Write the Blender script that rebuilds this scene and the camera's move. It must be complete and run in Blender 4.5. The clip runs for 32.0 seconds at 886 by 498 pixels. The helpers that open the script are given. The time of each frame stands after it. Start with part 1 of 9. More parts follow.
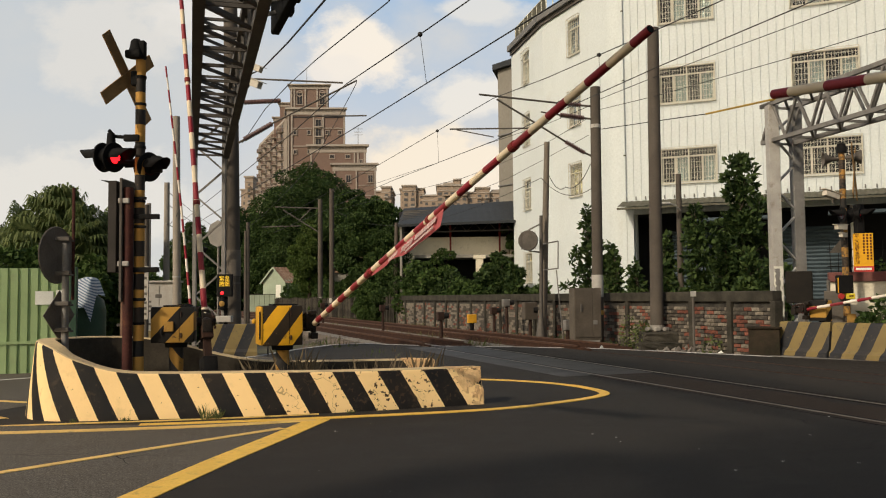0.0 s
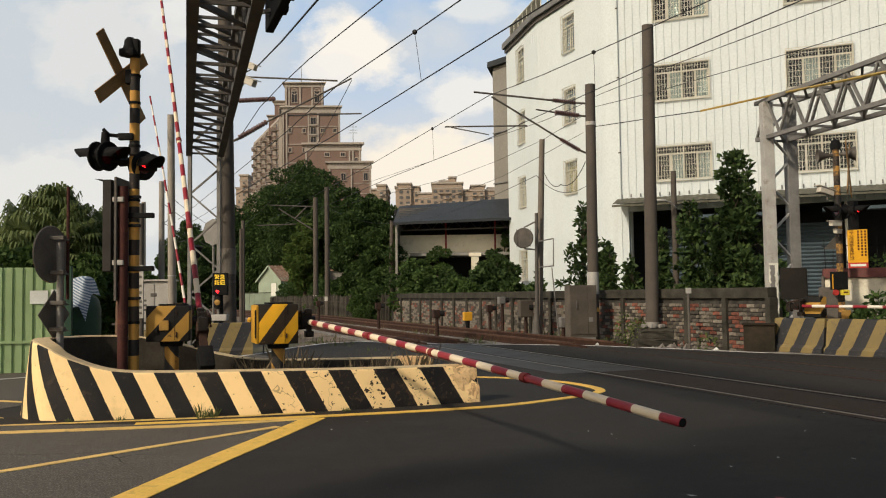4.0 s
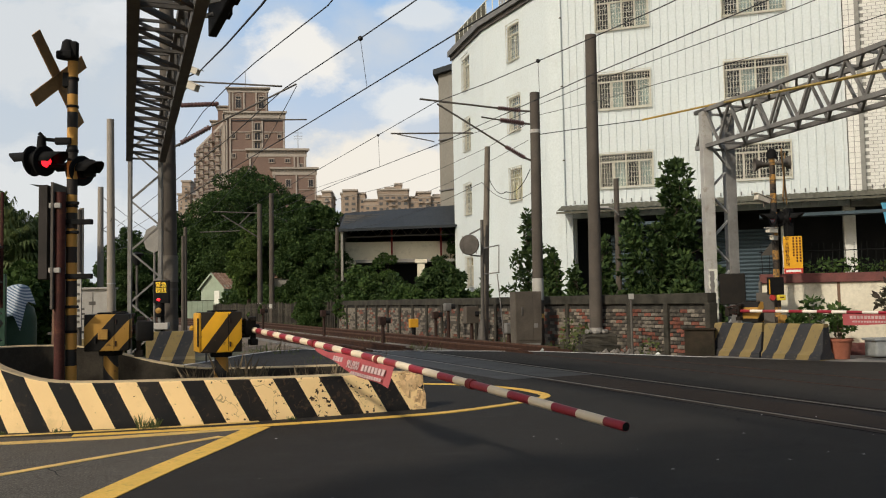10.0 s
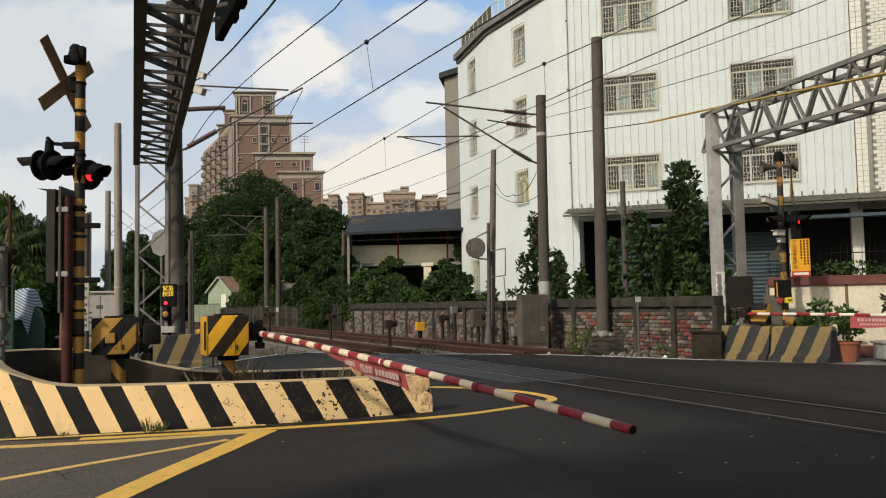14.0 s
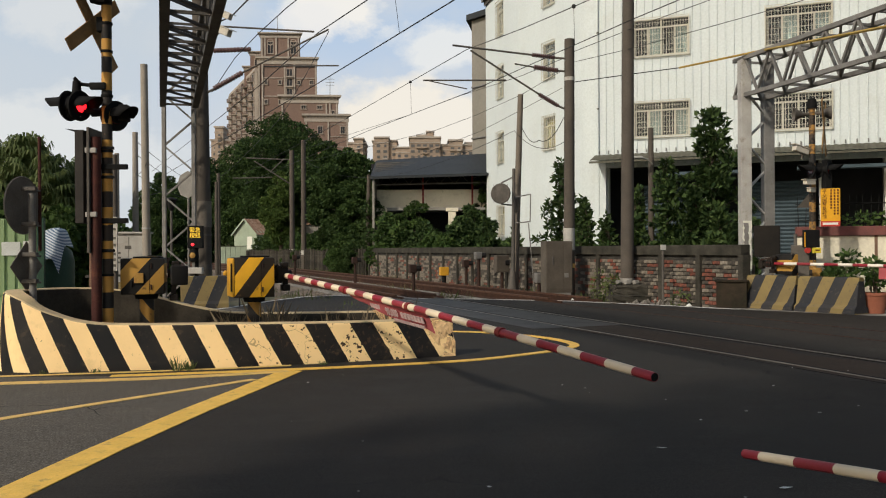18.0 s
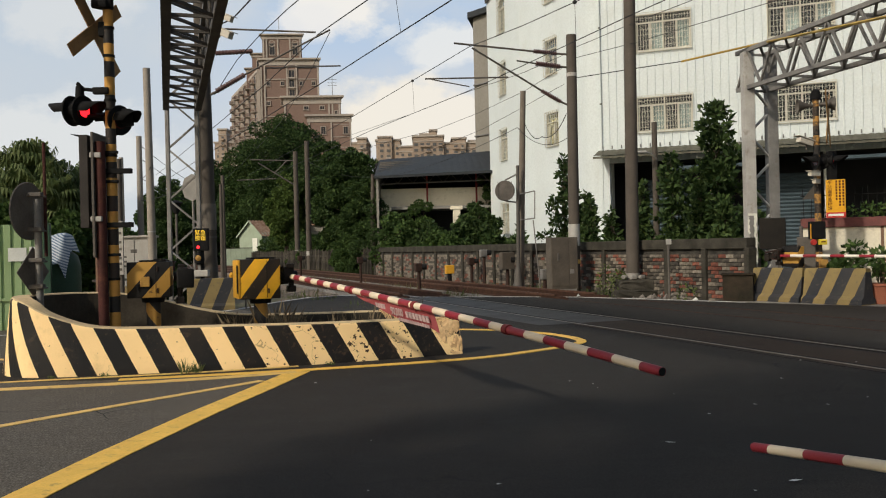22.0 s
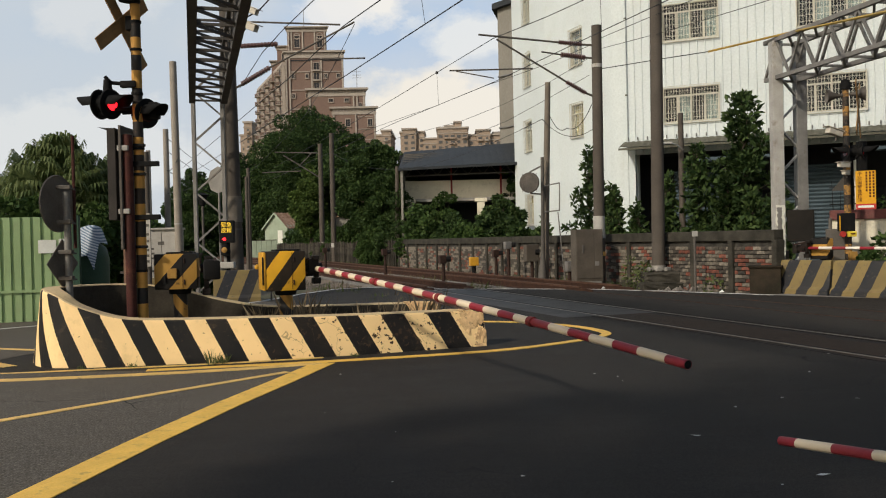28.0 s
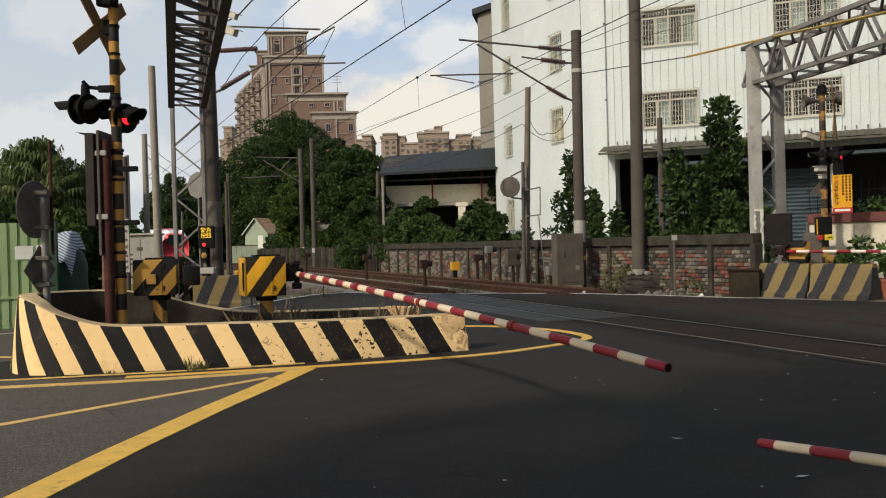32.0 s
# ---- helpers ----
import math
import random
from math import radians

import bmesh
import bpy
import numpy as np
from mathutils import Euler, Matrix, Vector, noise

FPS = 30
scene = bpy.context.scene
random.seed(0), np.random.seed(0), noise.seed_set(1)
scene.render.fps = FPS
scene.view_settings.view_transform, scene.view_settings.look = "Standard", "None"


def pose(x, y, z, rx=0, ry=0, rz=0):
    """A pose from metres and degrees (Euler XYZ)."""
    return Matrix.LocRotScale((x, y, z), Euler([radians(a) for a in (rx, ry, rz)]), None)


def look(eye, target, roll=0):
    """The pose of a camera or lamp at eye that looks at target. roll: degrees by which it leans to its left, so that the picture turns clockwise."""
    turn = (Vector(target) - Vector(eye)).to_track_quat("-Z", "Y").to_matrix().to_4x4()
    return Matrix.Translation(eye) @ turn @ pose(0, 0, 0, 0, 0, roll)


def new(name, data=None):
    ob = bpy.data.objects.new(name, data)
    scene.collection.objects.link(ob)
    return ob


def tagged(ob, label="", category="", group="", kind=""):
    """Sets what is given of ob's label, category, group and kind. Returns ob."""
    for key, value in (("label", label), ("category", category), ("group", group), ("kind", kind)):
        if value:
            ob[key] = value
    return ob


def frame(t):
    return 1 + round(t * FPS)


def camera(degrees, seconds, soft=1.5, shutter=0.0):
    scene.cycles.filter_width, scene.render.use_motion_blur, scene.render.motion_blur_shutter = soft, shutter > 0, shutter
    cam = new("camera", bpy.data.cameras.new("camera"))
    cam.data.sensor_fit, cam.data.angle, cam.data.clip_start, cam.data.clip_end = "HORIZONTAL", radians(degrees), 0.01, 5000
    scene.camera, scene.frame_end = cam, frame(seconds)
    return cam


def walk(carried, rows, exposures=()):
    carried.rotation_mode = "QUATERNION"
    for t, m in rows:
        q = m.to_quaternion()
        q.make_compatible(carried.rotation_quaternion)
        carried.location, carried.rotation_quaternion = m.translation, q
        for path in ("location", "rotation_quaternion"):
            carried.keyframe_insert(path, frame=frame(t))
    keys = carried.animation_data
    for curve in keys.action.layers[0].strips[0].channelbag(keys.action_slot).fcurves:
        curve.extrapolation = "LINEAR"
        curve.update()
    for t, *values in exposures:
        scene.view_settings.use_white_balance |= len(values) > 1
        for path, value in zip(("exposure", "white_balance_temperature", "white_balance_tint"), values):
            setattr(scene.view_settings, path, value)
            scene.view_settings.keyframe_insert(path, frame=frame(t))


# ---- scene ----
cam = camera(54.5, 32.0, soft=1.1)
EYE = (0.0, 0.0, 1.3)
# seconds, tilt from straight down, lean, turn (degrees): a phone held by one who stands still
TURNS = [
    (0, 93.15, 0.58, 0.29), (0.5, 93.04, 0.77, -0.00), (1, 93.00, 0.80, -0.00), (1.5, 93.00, 0.80, -0.00),
    (2, 93.00, 0.79, -0.00), (2.5, 93.00, 0.79, -0.00), (3, 93.00, 0.78, -0.00), (3.5, 93.00, 0.80, 0.00),
    (5.5, 93.00, 0.80, 0.00), (6, 93.00, 0.80, 0.00), (6.5, 93.00, 0.80, -0.00), (7, 93.00, 0.80, -0.00),
    (7.5, 92.97, 0.84, 0.06), (8, 93.73, 0.62, -0.31), (8.5, 94.73, 0.17, -0.32), (9, 94.62, 0.18, -0.59),
    (9.5, 93.61, 0.82, -2.34), (10, 93.39, 1.07, -3.59), (10.5, 93.40, 1.07, -3.62), (11, 93.40, 1.08, -3.61),
    (11.5, 93.40, 1.08, -3.61), (12, 93.36, 1.10, -3.61), (12.5, 92.86, 1.20, -3.58), (13, 93.11, 1.16, -3.58),
    (13.5, 93.27, 1.24, -3.47), (14, 93.61, 1.14, -3.16), (14.5, 94.01, 1.01, -2.95), (16.5, 92.62, 0.20, -2.19),
    (17, 91.86, 0.04, -1.76), (17.5, 90.23, 0.33, -1.57), (18, 89.98, 0.34, -1.55), (18.5, 90.52, 0.12, -1.55),
    (19, 90.77, 0.01, -1.47), (19.5, 90.69, 0.19, -1.34), (20, 90.65, 0.52, -0.90), (20.5, 90.33, 0.92, -0.91),
    (21, 90.05, 1.20, -1.15), (21.5, 90.00, 1.24, -1.25), (22, 89.87, 1.36, -1.21), (22.5, 89.71, 1.50, -1.08),
    (23, 89.58, 1.56, -0.80), (23.5, 89.60, 1.46, 0.25), (24, 89.64, 1.40, 1.06), (24.5, 89.60, 1.39, 0.93),
    (25, 89.46, 1.45, 0.66), (25.5, 89.39, 1.37, 0.46), (27.5, 89.38, 1.36, 0.41), (28, 89.38, 1.36, 0.41),
    (28.5, 89.38, 1.37, 0.40), (29, 89.35, 1.54, 0.01), (29.5, 90.25, 1.21, -0.56), (30, 90.95, 1.03, -0.74),
    (30.5, 91.16, 1.02, -0.85), (31, 90.40, 1.30, -0.90), (31.5, 89.68, 1.57, -0.74), (32, 89.66, 1.55, -0.85),
]
walk(cam, [(t, pose(*EYE, a, b, c)) for t, a, b, c in TURNS],
     exposures=[(0.0, 0.0, 7350, 10), (1.0, 0.04, 7300, 10), (2.0, 0.10, 7200, 9), (3.0, 0.09, 7100, 9), (6.0, 0.02, 6850, 9), (8.0, 0.0, 6700, 9), (9.0, 0.08, 6650, 9), (10.0, 0.0, 6600, 8), (12.0, 0.0, 6600, 8), (17.0, 0.0, 6600, 8), (20.0, -0.02, 6600, 8), (32.0, -0.02, 6600, 8)])

# ---- light: low afternoon sun from behind on the left, hazy sky ----
SUN_DIR = Vector((0.62, 0.62, -0.59)).normalized()
world = bpy.data.worlds.new("sky")
scene.world = world
world.use_nodes = True
wn = world.node_tree.nodes
sky = wn.new("ShaderNodeTexSky")
sky.sky_type, sky.sun_disc = "NISHITA", False
sky.sun_elevation = math.asin(-SUN_DIR.z)
sky.sun_rotation = math.atan2(-SUN_DIR.x, -SUN_DIR.y)
sky.air_density, sky.dust_density = 1.2, 2.5
world.node_tree.links.new(sky.outputs[0], wn["Background"].inputs[0])
wn["Background"].inputs[1].default_value = 0.12
sun_data = bpy.data.lights.new("sun", "SUN")
sun_data.energy, sun_data.angle, sun_data.color = 2.75, radians(2.6), (1.0, 0.93, 0.82)
sun = new("sun", sun_data)
sun.matrix_world = look((0, 0, 60), Vector((0, 0, 60)) + SUN_DIR)

# ---- materials ----
def nodes_of(name):
    m = bpy.data.materials.new(name)
    m.use_nodes = True
    nt = m.node_tree
    return m, nt, nt.nodes["Principled BSDF"]


def nd(nt, kind, **kw):
    n = nt.nodes.new("ShaderNode" + kind)
    for k, v in kw.items():
        if k == "operation":
            n.operation = v
        elif k == "data_type":
            n.data_type = v
    return n


def math_node(nt, op, a, b=0.0, c=None):
    n = nt.nodes.new("ShaderNodeMath")
    n.operation = op
    for i, v in enumerate((a, b) if c is None else (a, b, c)):
        if isinstance(v, (int, float)):
            n.inputs[i].default_value = v
        else:
            nt.links.new(v, n.inputs[i])
    return n.outputs[0]


def mixc(nt, fac, a, b):
    n = nt.nodes.new("ShaderNodeMix")
    n.data_type = "RGBA"
    for i, v in ((0, fac), (6, a), (7, b)):
        if isinstance(v, (int, float)):
            n.inputs[i].default_value = v
        elif isinstance(v, tuple):
            n.inputs[i].default_value = (*v, 1)
        else:
            nt.links.new(v, n.inputs[i])
    return n.outputs[2]


def noise_node(nt, scale, detail=4.0, rough=0.55, vec=None):
    n = nt.nodes.new("ShaderNodeTexNoise")
    n.inputs["Scale"].default_value = scale
    n.inputs["Detail"].default_value = detail
    n.inputs["Roughness"].default_value = rough
    if vec is not None:
        nt.links.new(vec, n.inputs["Vector"])
    return n.outputs[0]


def ramp(nt, val, lo, hi):
    n = nt.nodes.new("ShaderNodeMapRange")
    nt.links.new(val, n.inputs[0])
    n.inputs[1].default_value, n.inputs[2].default_value = lo, hi
    return n.outputs[0]


def coord(nt, kind="Object"):
    return nt.nodes.new("ShaderNodeTexCoord").outputs[kind]


def surf(name, c1, c2=None, rough=0.7, metal=0.0, s1=3.0, s2=40.0, dirt=None, dirt_amount=0.0, bump=0.15, spread=0.12):
    """A worn surface: two tones at a coarse scale, fine grain, stains, fine relief."""
    m, nt, b = nodes_of(name)
    c2 = c2 or tuple(x * 0.75 for x in c1)
    v = coord(nt)
    big = noise_node(nt, s1, 5, 0.6, v)
    fine = noise_node(nt, s2, 3, 0.6, v)
    col = mixc(nt, ramp(nt, big, 0.35, 0.65), c1, c2)
    col = mixc(nt, math_node(nt, "MULTIPLY", ramp(nt, fine, 0.3, 0.75), 0.35), col, tuple(x * 0.6 for x in c2))
    if dirt:
        st = noise_node(nt, s1 * 2.3, 6, 0.7, v)
        col = mixc(nt, math_node(nt, "MULTIPLY", ramp(nt, st, 0.55, 0.7), dirt_amount), col, dirt)
    info = nt.nodes.new("ShaderNodeObjectInfo")
    hsv = nt.nodes.new("ShaderNodeHueSaturation")
    nt.links.new(col, hsv.inputs["Color"])
    nt.links.new(math_node(nt, "MULTIPLY_ADD", info.outputs["Random"], spread, 1 - spread / 2), hsv.inputs["Value"])
    nt.links.new(hsv.outputs[0], b.inputs["Base Color"])
    nt.links.new(math_node(nt, "MULTIPLY_ADD", fine, 0.25, rough - 0.12), b.inputs["Roughness"])
    b.inputs["Metallic"].default_value = metal
    b.inputs["Specular IOR Level"].default_value = 0.5 if rough < 0.45 else 0.14
    if bump:
        bp = nt.nodes.new("ShaderNodeBump")
        bp.inputs["Strength"].default_value, bp.inputs["Distance"].default_value = bump, 0.02
        nt.links.new(fine, bp.inputs["Height"])
        nt.links.new(bp.outputs[0], b.inputs["Normal"])
    return m


def stripes(name, ca, cb, period, slope=0.0, duty=0.5, axis="uv", offset=0.0, rough=0.6, wear=(0.25, 0.22, 0.18), wear_amount=0.6, grime=0.3, chip=0.62, pits=None):
    """Two painted colours in bands along u (or a local axis), leaning with v, chipped and grimy."""
    m, nt, b = nodes_of(name)
    v = coord(nt, "UV" if axis == "uv" else "Object")
    sep = nt.nodes.new("ShaderNodeSeparateXYZ")
    nt.links.new(v, sep.inputs[0])
    o = coord(nt)
    a = sep.outputs[{"uv": 0, "x": 0, "y": 1, "z": 2}[axis]]
    lean = sep.outputs[{"uv": 1, "x": 2, "y": 2, "z": 0}[axis]]
    pos = math_node(nt, "MULTIPLY_ADD", lean, slope, a)
    wob = math_node(nt, "MULTIPLY_ADD", noise_node(nt, 9.0, 3, 0.5, o), 0.012, offset - 0.006)
    f = math_node(nt, "FRACT", math_node(nt, "DIVIDE", math_node(nt, "ADD", pos, wob), period))
    k = math_node(nt, "LESS_THAN", f, duty)
    col = mixc(nt, k, cb, ca)
    big = noise_node(nt, 2.0, 5, 0.6, o)
    col = mixc(nt, math_node(nt, "MULTIPLY", ramp(nt, big, 0.4, 0.75), grime), col, tuple(0.7 * x for x in wear))
    ch = noise_node(nt, 11.0, 8, 0.72, o)
    col = mixc(nt, math_node(nt, "MULTIPLY", ramp(nt, ch, chip, chip + 0.03), wear_amount), col, wear)
    if pits:
        where = noise_node(nt, 1.1, 2, 0.5, o)
        small = noise_node(nt, 17.0, 5, 0.62, o)
        u_end = math_node(nt, "MULTIPLY", math_node(nt, "SUBTRACT", 2.6, a), 0.030)
        lvl = math_node(nt, "ADD", math_node(nt, "MULTIPLY_ADD", where, 0.20, small), math_node(nt, "MAXIMUM", u_end, 0.0))
        col = mixc(nt, ramp(nt, lvl, pits, pits + 0.015), col, (0.045, 0.028, 0.018))
        # hairline cracks in the render, here and there
        crack = nt.nodes.new("ShaderNodeTexVoronoi")
        crack.feature = "DISTANCE_TO_EDGE"
        crack.inputs["Scale"].default_value = 1.9
        bent = nt.nodes.new("ShaderNodeVectorMath")
        bent.operation = "MULTIPLY_ADD"
        nz = nt.nodes.new("ShaderNodeTexNoise")
        nz.inputs["Scale"].default_value = 5.0
        nt.links.new(o, nz.inputs["Vector"])
        nt.links.new(nz.outputs[1], bent.inputs[0])
        bent.inputs[1].default_value = (0.22, 0.22, 0.22)
        nt.links.new(o, bent.inputs[2])
        nt.links.new(bent.outputs[0], crack.inputs["Vector"])
        hair = math_node(nt, "MULTIPLY", math_node(nt, "LESS_THAN", crack.outputs[0], 0.0042), ramp(nt, noise_node(nt, 1.7, 2, 0.5, o), 0.52, 0.60))
        col = mixc(nt, math_node(nt, "MULTIPLY", hair, 0.5), col, (0.06, 0.04, 0.025))
        blot = noise_node(nt, 5.5, 6, 0.7, o)
        col = mixc(nt, math_node(nt, "MULTIPLY", ramp(nt, blot, 0.56, 0.74), 0.22), col, (0.22, 0.15, 0.08))
    nt.links.new(col, b.inputs["Base Color"])
    b.inputs["Specular IOR Level"].default_value = 0.16
    b.inputs["Roughness"].default_value = rough
    fine = noise_node(nt, 60.0, 4, 0.6, o)
    bp = nt.nodes.new("ShaderNodeBump")
    bp.inputs["Strength"].default_value, bp.inputs["Distance"].default_value = 0.2, 0.01
    nt.links.new(math_node(nt, "ADD", fine, ch), bp.inputs["Height"])
    nt.links.new(bp.outputs[0], b.inputs["Normal"])
    return m


def glow(name, colour, strength):
    m, nt, b = nodes_of(name)
    b.inputs["Base Color"].default_value = (*colour, 1)
    b.inputs["Emission Color"].default_value = (*colour, 1)
    b.inputs["Emission Strength"].default_value = strength
    return m


def leafy(name, c1, c2, trans=0.25):
    m, nt, b = nodes_of(name)
    g = nt.nodes.new("ShaderNodeNewGeometry")
    big = noise_node(nt, 0.9, 2, 0.5, coord(nt))
    col = mixc(nt, g.outputs["Random Per Island"], c1, c2)
    col = mixc(nt, math_node(nt, "MULTIPLY", ramp(nt, big, 0.35, 0.7), 0.5), col, tuple(0.55 * x for x in c1))
    nt.links.new(col, b.inputs["Base Color"])
    b.inputs["Roughness"].default_value = 0.6
    b.inputs["Specular IOR Level"].default_value = 0.14
    tr = nt.nodes.new("ShaderNodeBsdfTranslucent")
    nt.links.new(col, tr.inputs[0])
    mx = nt.nodes.new("ShaderNodeMixShader")
    mx.inputs[0].default_value = trans
    out = nt.nodes["Material Output"]
    nt.links.new(b.outputs[0], mx.inputs[1])
    nt.links.new(tr.outputs[0], mx.inputs[2])
    nt.links.new(mx.outputs[0], out.inputs[0])
    return m


def asphalt(name, c1, c2, worn, patch, stone=170.0, speck=0.45):
    m, nt, b = nodes_of(name)
    v = coord(nt)
    big = noise_node(nt, 0.35, 5, 0.6, v)
    mid = noise_node(nt, 2.2, 6, 0.65, v)
    grain = noise_node(nt, stone, 2, 0.6, v)
    col = mixc(nt, ramp(nt, big, 0.35, 0.68), c1, c2)
    col = mixc(nt, math_node(nt, "MULTIPLY", ramp(nt, mid, 0.52, 0.7), patch), col, worn)
    stretch = nt.nodes.new("ShaderNodeVectorMath")
    stretch.operation = "MULTIPLY"
    nt.links.new(v, stretch.inputs[0])
    stretch.inputs[1].default_value = (0.7, 7.0, 1.0)
    streak = noise_node(nt, 1.6, 7, 0.72, stretch.outputs[0])
    col = mixc(nt, math_node(nt, "MULTIPLY", ramp(nt, streak, 0.5, 0.68), 0.5 * patch), col, tuple(1.15 * x for x in worn))
    col = mixc(nt, math_node(nt, "MULTIPLY", ramp(nt, streak, 0.47, 0.32), 0.5 * patch), col, tuple(0.6 * x for x in c1))
    col = mixc(nt, math_node(nt, "MULTIPLY", ramp(nt, grain, 0.52, 0.68), speck), col, tuple(min(1, 2.6 * x) for x in c2))
    col = mixc(nt, math_node(nt, "MULTIPLY", ramp(nt, grain, 0.46, 0.34), speck), col, tuple(0.35 * x for x in c1))
    pebble = noise_node(nt, 38.0, 3, 0.7, v)
    col = mixc(nt, math_node(nt, "MULTIPLY", ramp(nt, pebble, 0.5, 0.72), 0.35), col, tuple(1.9 * x for x in c2))
    col = mixc(nt, math_node(nt, "MULTIPLY", ramp(nt, pebble, 0.48, 0.3), 0.4), col, tuple(0.45 * x for x in c1))
    crack = nt.nodes.new("ShaderNodeTexVoronoi")
    crack.feature = "DISTANCE_TO_EDGE"
    crack.inputs["Scale"].default_value = 0.33
    warp = nt.nodes.new("ShaderNodeVectorMath")
    warp.operation = "MULTIPLY_ADD"
    nz = nt.nodes.new("ShaderNodeTexNoise")
    nz.inputs["Scale"].default_value = 1.7
    nt.links.new(v, nz.inputs["Vector"])
    nt.links.new(nz.outputs[1], warp.inputs[0])
    warp.inputs[1].default_value = (0.8, 0.8, 0)
    nt.links.new(v, warp.inputs[2])
    nt.links.new(warp.outputs[0], crack.inputs["Vector"])
    ck = math_node(nt, "MULTIPLY", math_node(nt, "LESS_THAN", crack.outputs[0], 0.0022), ramp(nt, big, 0.5, 0.6))
    col = mixc(nt, ck, col, (0.012, 0.012, 0.012))
    nt.links.new(col, b.inputs["Base Color"])
    nt.links.new(math_node(nt, "MULTIPLY_ADD", mid, 0.25, 0.62), b.inputs["Roughness"])
    b.inputs["Specular IOR Level"].default_value = 0.07
    bp = nt.nodes.new("ShaderNodeBump")
    bp.inputs["Strength"].default_value, bp.inputs["Distance"].default_value = 0.5, 0.006
    nt.links.new(grain, bp.inputs["Height"])
    nt.links.new(bp.outputs[0], b.inputs["Normal"])
    return m


M = {}
M["asphalt_new"] = asphalt("new asphalt", (0.0232, 0.0206, 0.0178), (0.031, 0.0275, 0.0238), (0.041, 0.035, 0.029), 0.7, 110.0, 0.7)
M["asphalt_old"] = asphalt("old asphalt", (0.074, 0.065, 0.053), (0.095, 0.083, 0.068), (0.120, 0.103, 0.082), 0.5, 75.0, 0.6)
M["crossing_panel"] = surf("crossing panel", (0.070, 0.068, 0.068), (0.034, 0.033, 0.032), 0.6, s1=1.5, s2=60)
M["groove"] = surf("dirt-filled groove", (0.012, 0.011, 0.010), (0.02, 0.017, 0.014), 0.9, s1=3, s2=40)
M["brown_dirt"] = asphalt("brown trodden dirt", (0.030, 0.022, 0.017), (0.044, 0.031, 0.023), (0.055, 0.038, 0.027), 0.7, 110.0, 0.6)
M["yellow_line"] = surf("yellow road paint", (0.88, 0.54, 0.11), (0.74, 0.45, 0.09), 0.6, s1=4, s2=70, dirt=(0.08, 0.07, 0.06), dirt_amount=0.5)
M["yellow_pale"] = surf("faded yellow road paint", (0.80, 0.52, 0.16), (0.62, 0.40, 0.13), 0.6, s1=4, s2=70, dirt=(0.1, 0.09, 0.08), dirt_amount=0.7)
M["white_line"] = surf("white road paint", (0.62, 0.60, 0.56), (0.45, 0.43, 0.4), 0.6, s1=4, s2=70, dirt=(0.1, 0.1, 0.09), dirt_amount=0.7)
M["soil"] = surf("soil", (0.16, 0.13, 0.09), (0.09, 0.09, 0.05), 0.9, s1=0.6, s2=18, bump=0.6)
M["ballast"] = surf("ballast", (0.20, 0.155, 0.115), (0.11, 0.085, 0.065), 0.9, s1=1.2, s2=30, bump=0.9, spread=0.4)
M["stone"] = surf("ballast stone", (0.30, 0.27, 0.23), (0.17, 0.15, 0.13), 0.9, s1=2.0, s2=30, bump=0.3)
M["rail"] = surf("rusty rail", (0.065, 0.031, 0.019), (0.036, 0.019, 0.013), 0.75, 0.1, s1=5, s2=60)
M["rail_top"] = surf("rusty rail head", (0.115, 0.06, 0.037), (0.07, 0.037, 0.025), 0.6, 0.2, s1=5, s2=60)
M["railhead"] = surf("worn rail head", (0.30, 0.26, 0.21), (0.15, 0.125, 0.10), 0.45, 0.4, s1=5, s2=60)
M["concrete"] = surf("weathered concrete", (0.30, 0.28, 0.25), (0.20, 0.185, 0.165), 0.85, s1=2.0, s2=35, dirt=(0.08, 0.075, 0.065), dirt_amount=0.6)
M["pole_concrete"] = surf("concrete pole", (0.105, 0.088, 0.072), (0.075, 0.063, 0.052), 0.85, s1=1.2, s2=40, dirt=(0.09, 0.08, 0.07), dirt_amount=0.5)
M["pole_pale"] = surf("pale concrete pole", (0.34, 0.295, 0.245), (0.26, 0.225, 0.185), 0.85, s1=1.2, s2=40, dirt=(0.16, 0.14, 0.11), dirt_amount=0.5)
M["pole_worn"] = surf("pale worn sleeve on a pole", (0.20, 0.175, 0.145), (0.13, 0.11, 0.09), 0.85, s1=2.0, s2=40, dirt=(0.08, 0.07, 0.06), dirt_amount=0.6)
M["wood_pole"] = surf("weathered brown pole", (0.20, 0.165, 0.13), (0.14, 0.115, 0.09), 0.9, s1=2.0, s2=40)
M["dark_concrete"] = surf("stained dark concrete", (0.070, 0.062, 0.049), (0.029, 0.027, 0.021), 0.9, s1=2.5, s2=35, dirt=(0.03, 0.03, 0.025), dirt_amount=0.6)
M["inner_concrete"] = surf("stained brown concrete", (0.078, 0.065, 0.048), (0.036, 0.030, 0.023), 0.9, s1=2.5, s2=35, dirt=(0.035, 0.03, 0.024), dirt_amount=0.5)
M["barrier"] = stripes("black and yellow barrier paint", (0.009, 0.0088, 0.009), (0.86, 0.60, 0.29), 0.4896, slope=0.0, duty=0.50, offset=0.002, wear=(0.20, 0.13, 0.07), wear_amount=0.8, grime=0.10, chip=0.69, pits=0.768)
M["barrier_cap"] = surf("worn cream barrier cap", (0.62, 0.46, 0.25), (0.45, 0.34, 0.2), 0.8, s1=3, s2=40, dirt=(0.2, 0.16, 0.11), dirt_amount=0.6)
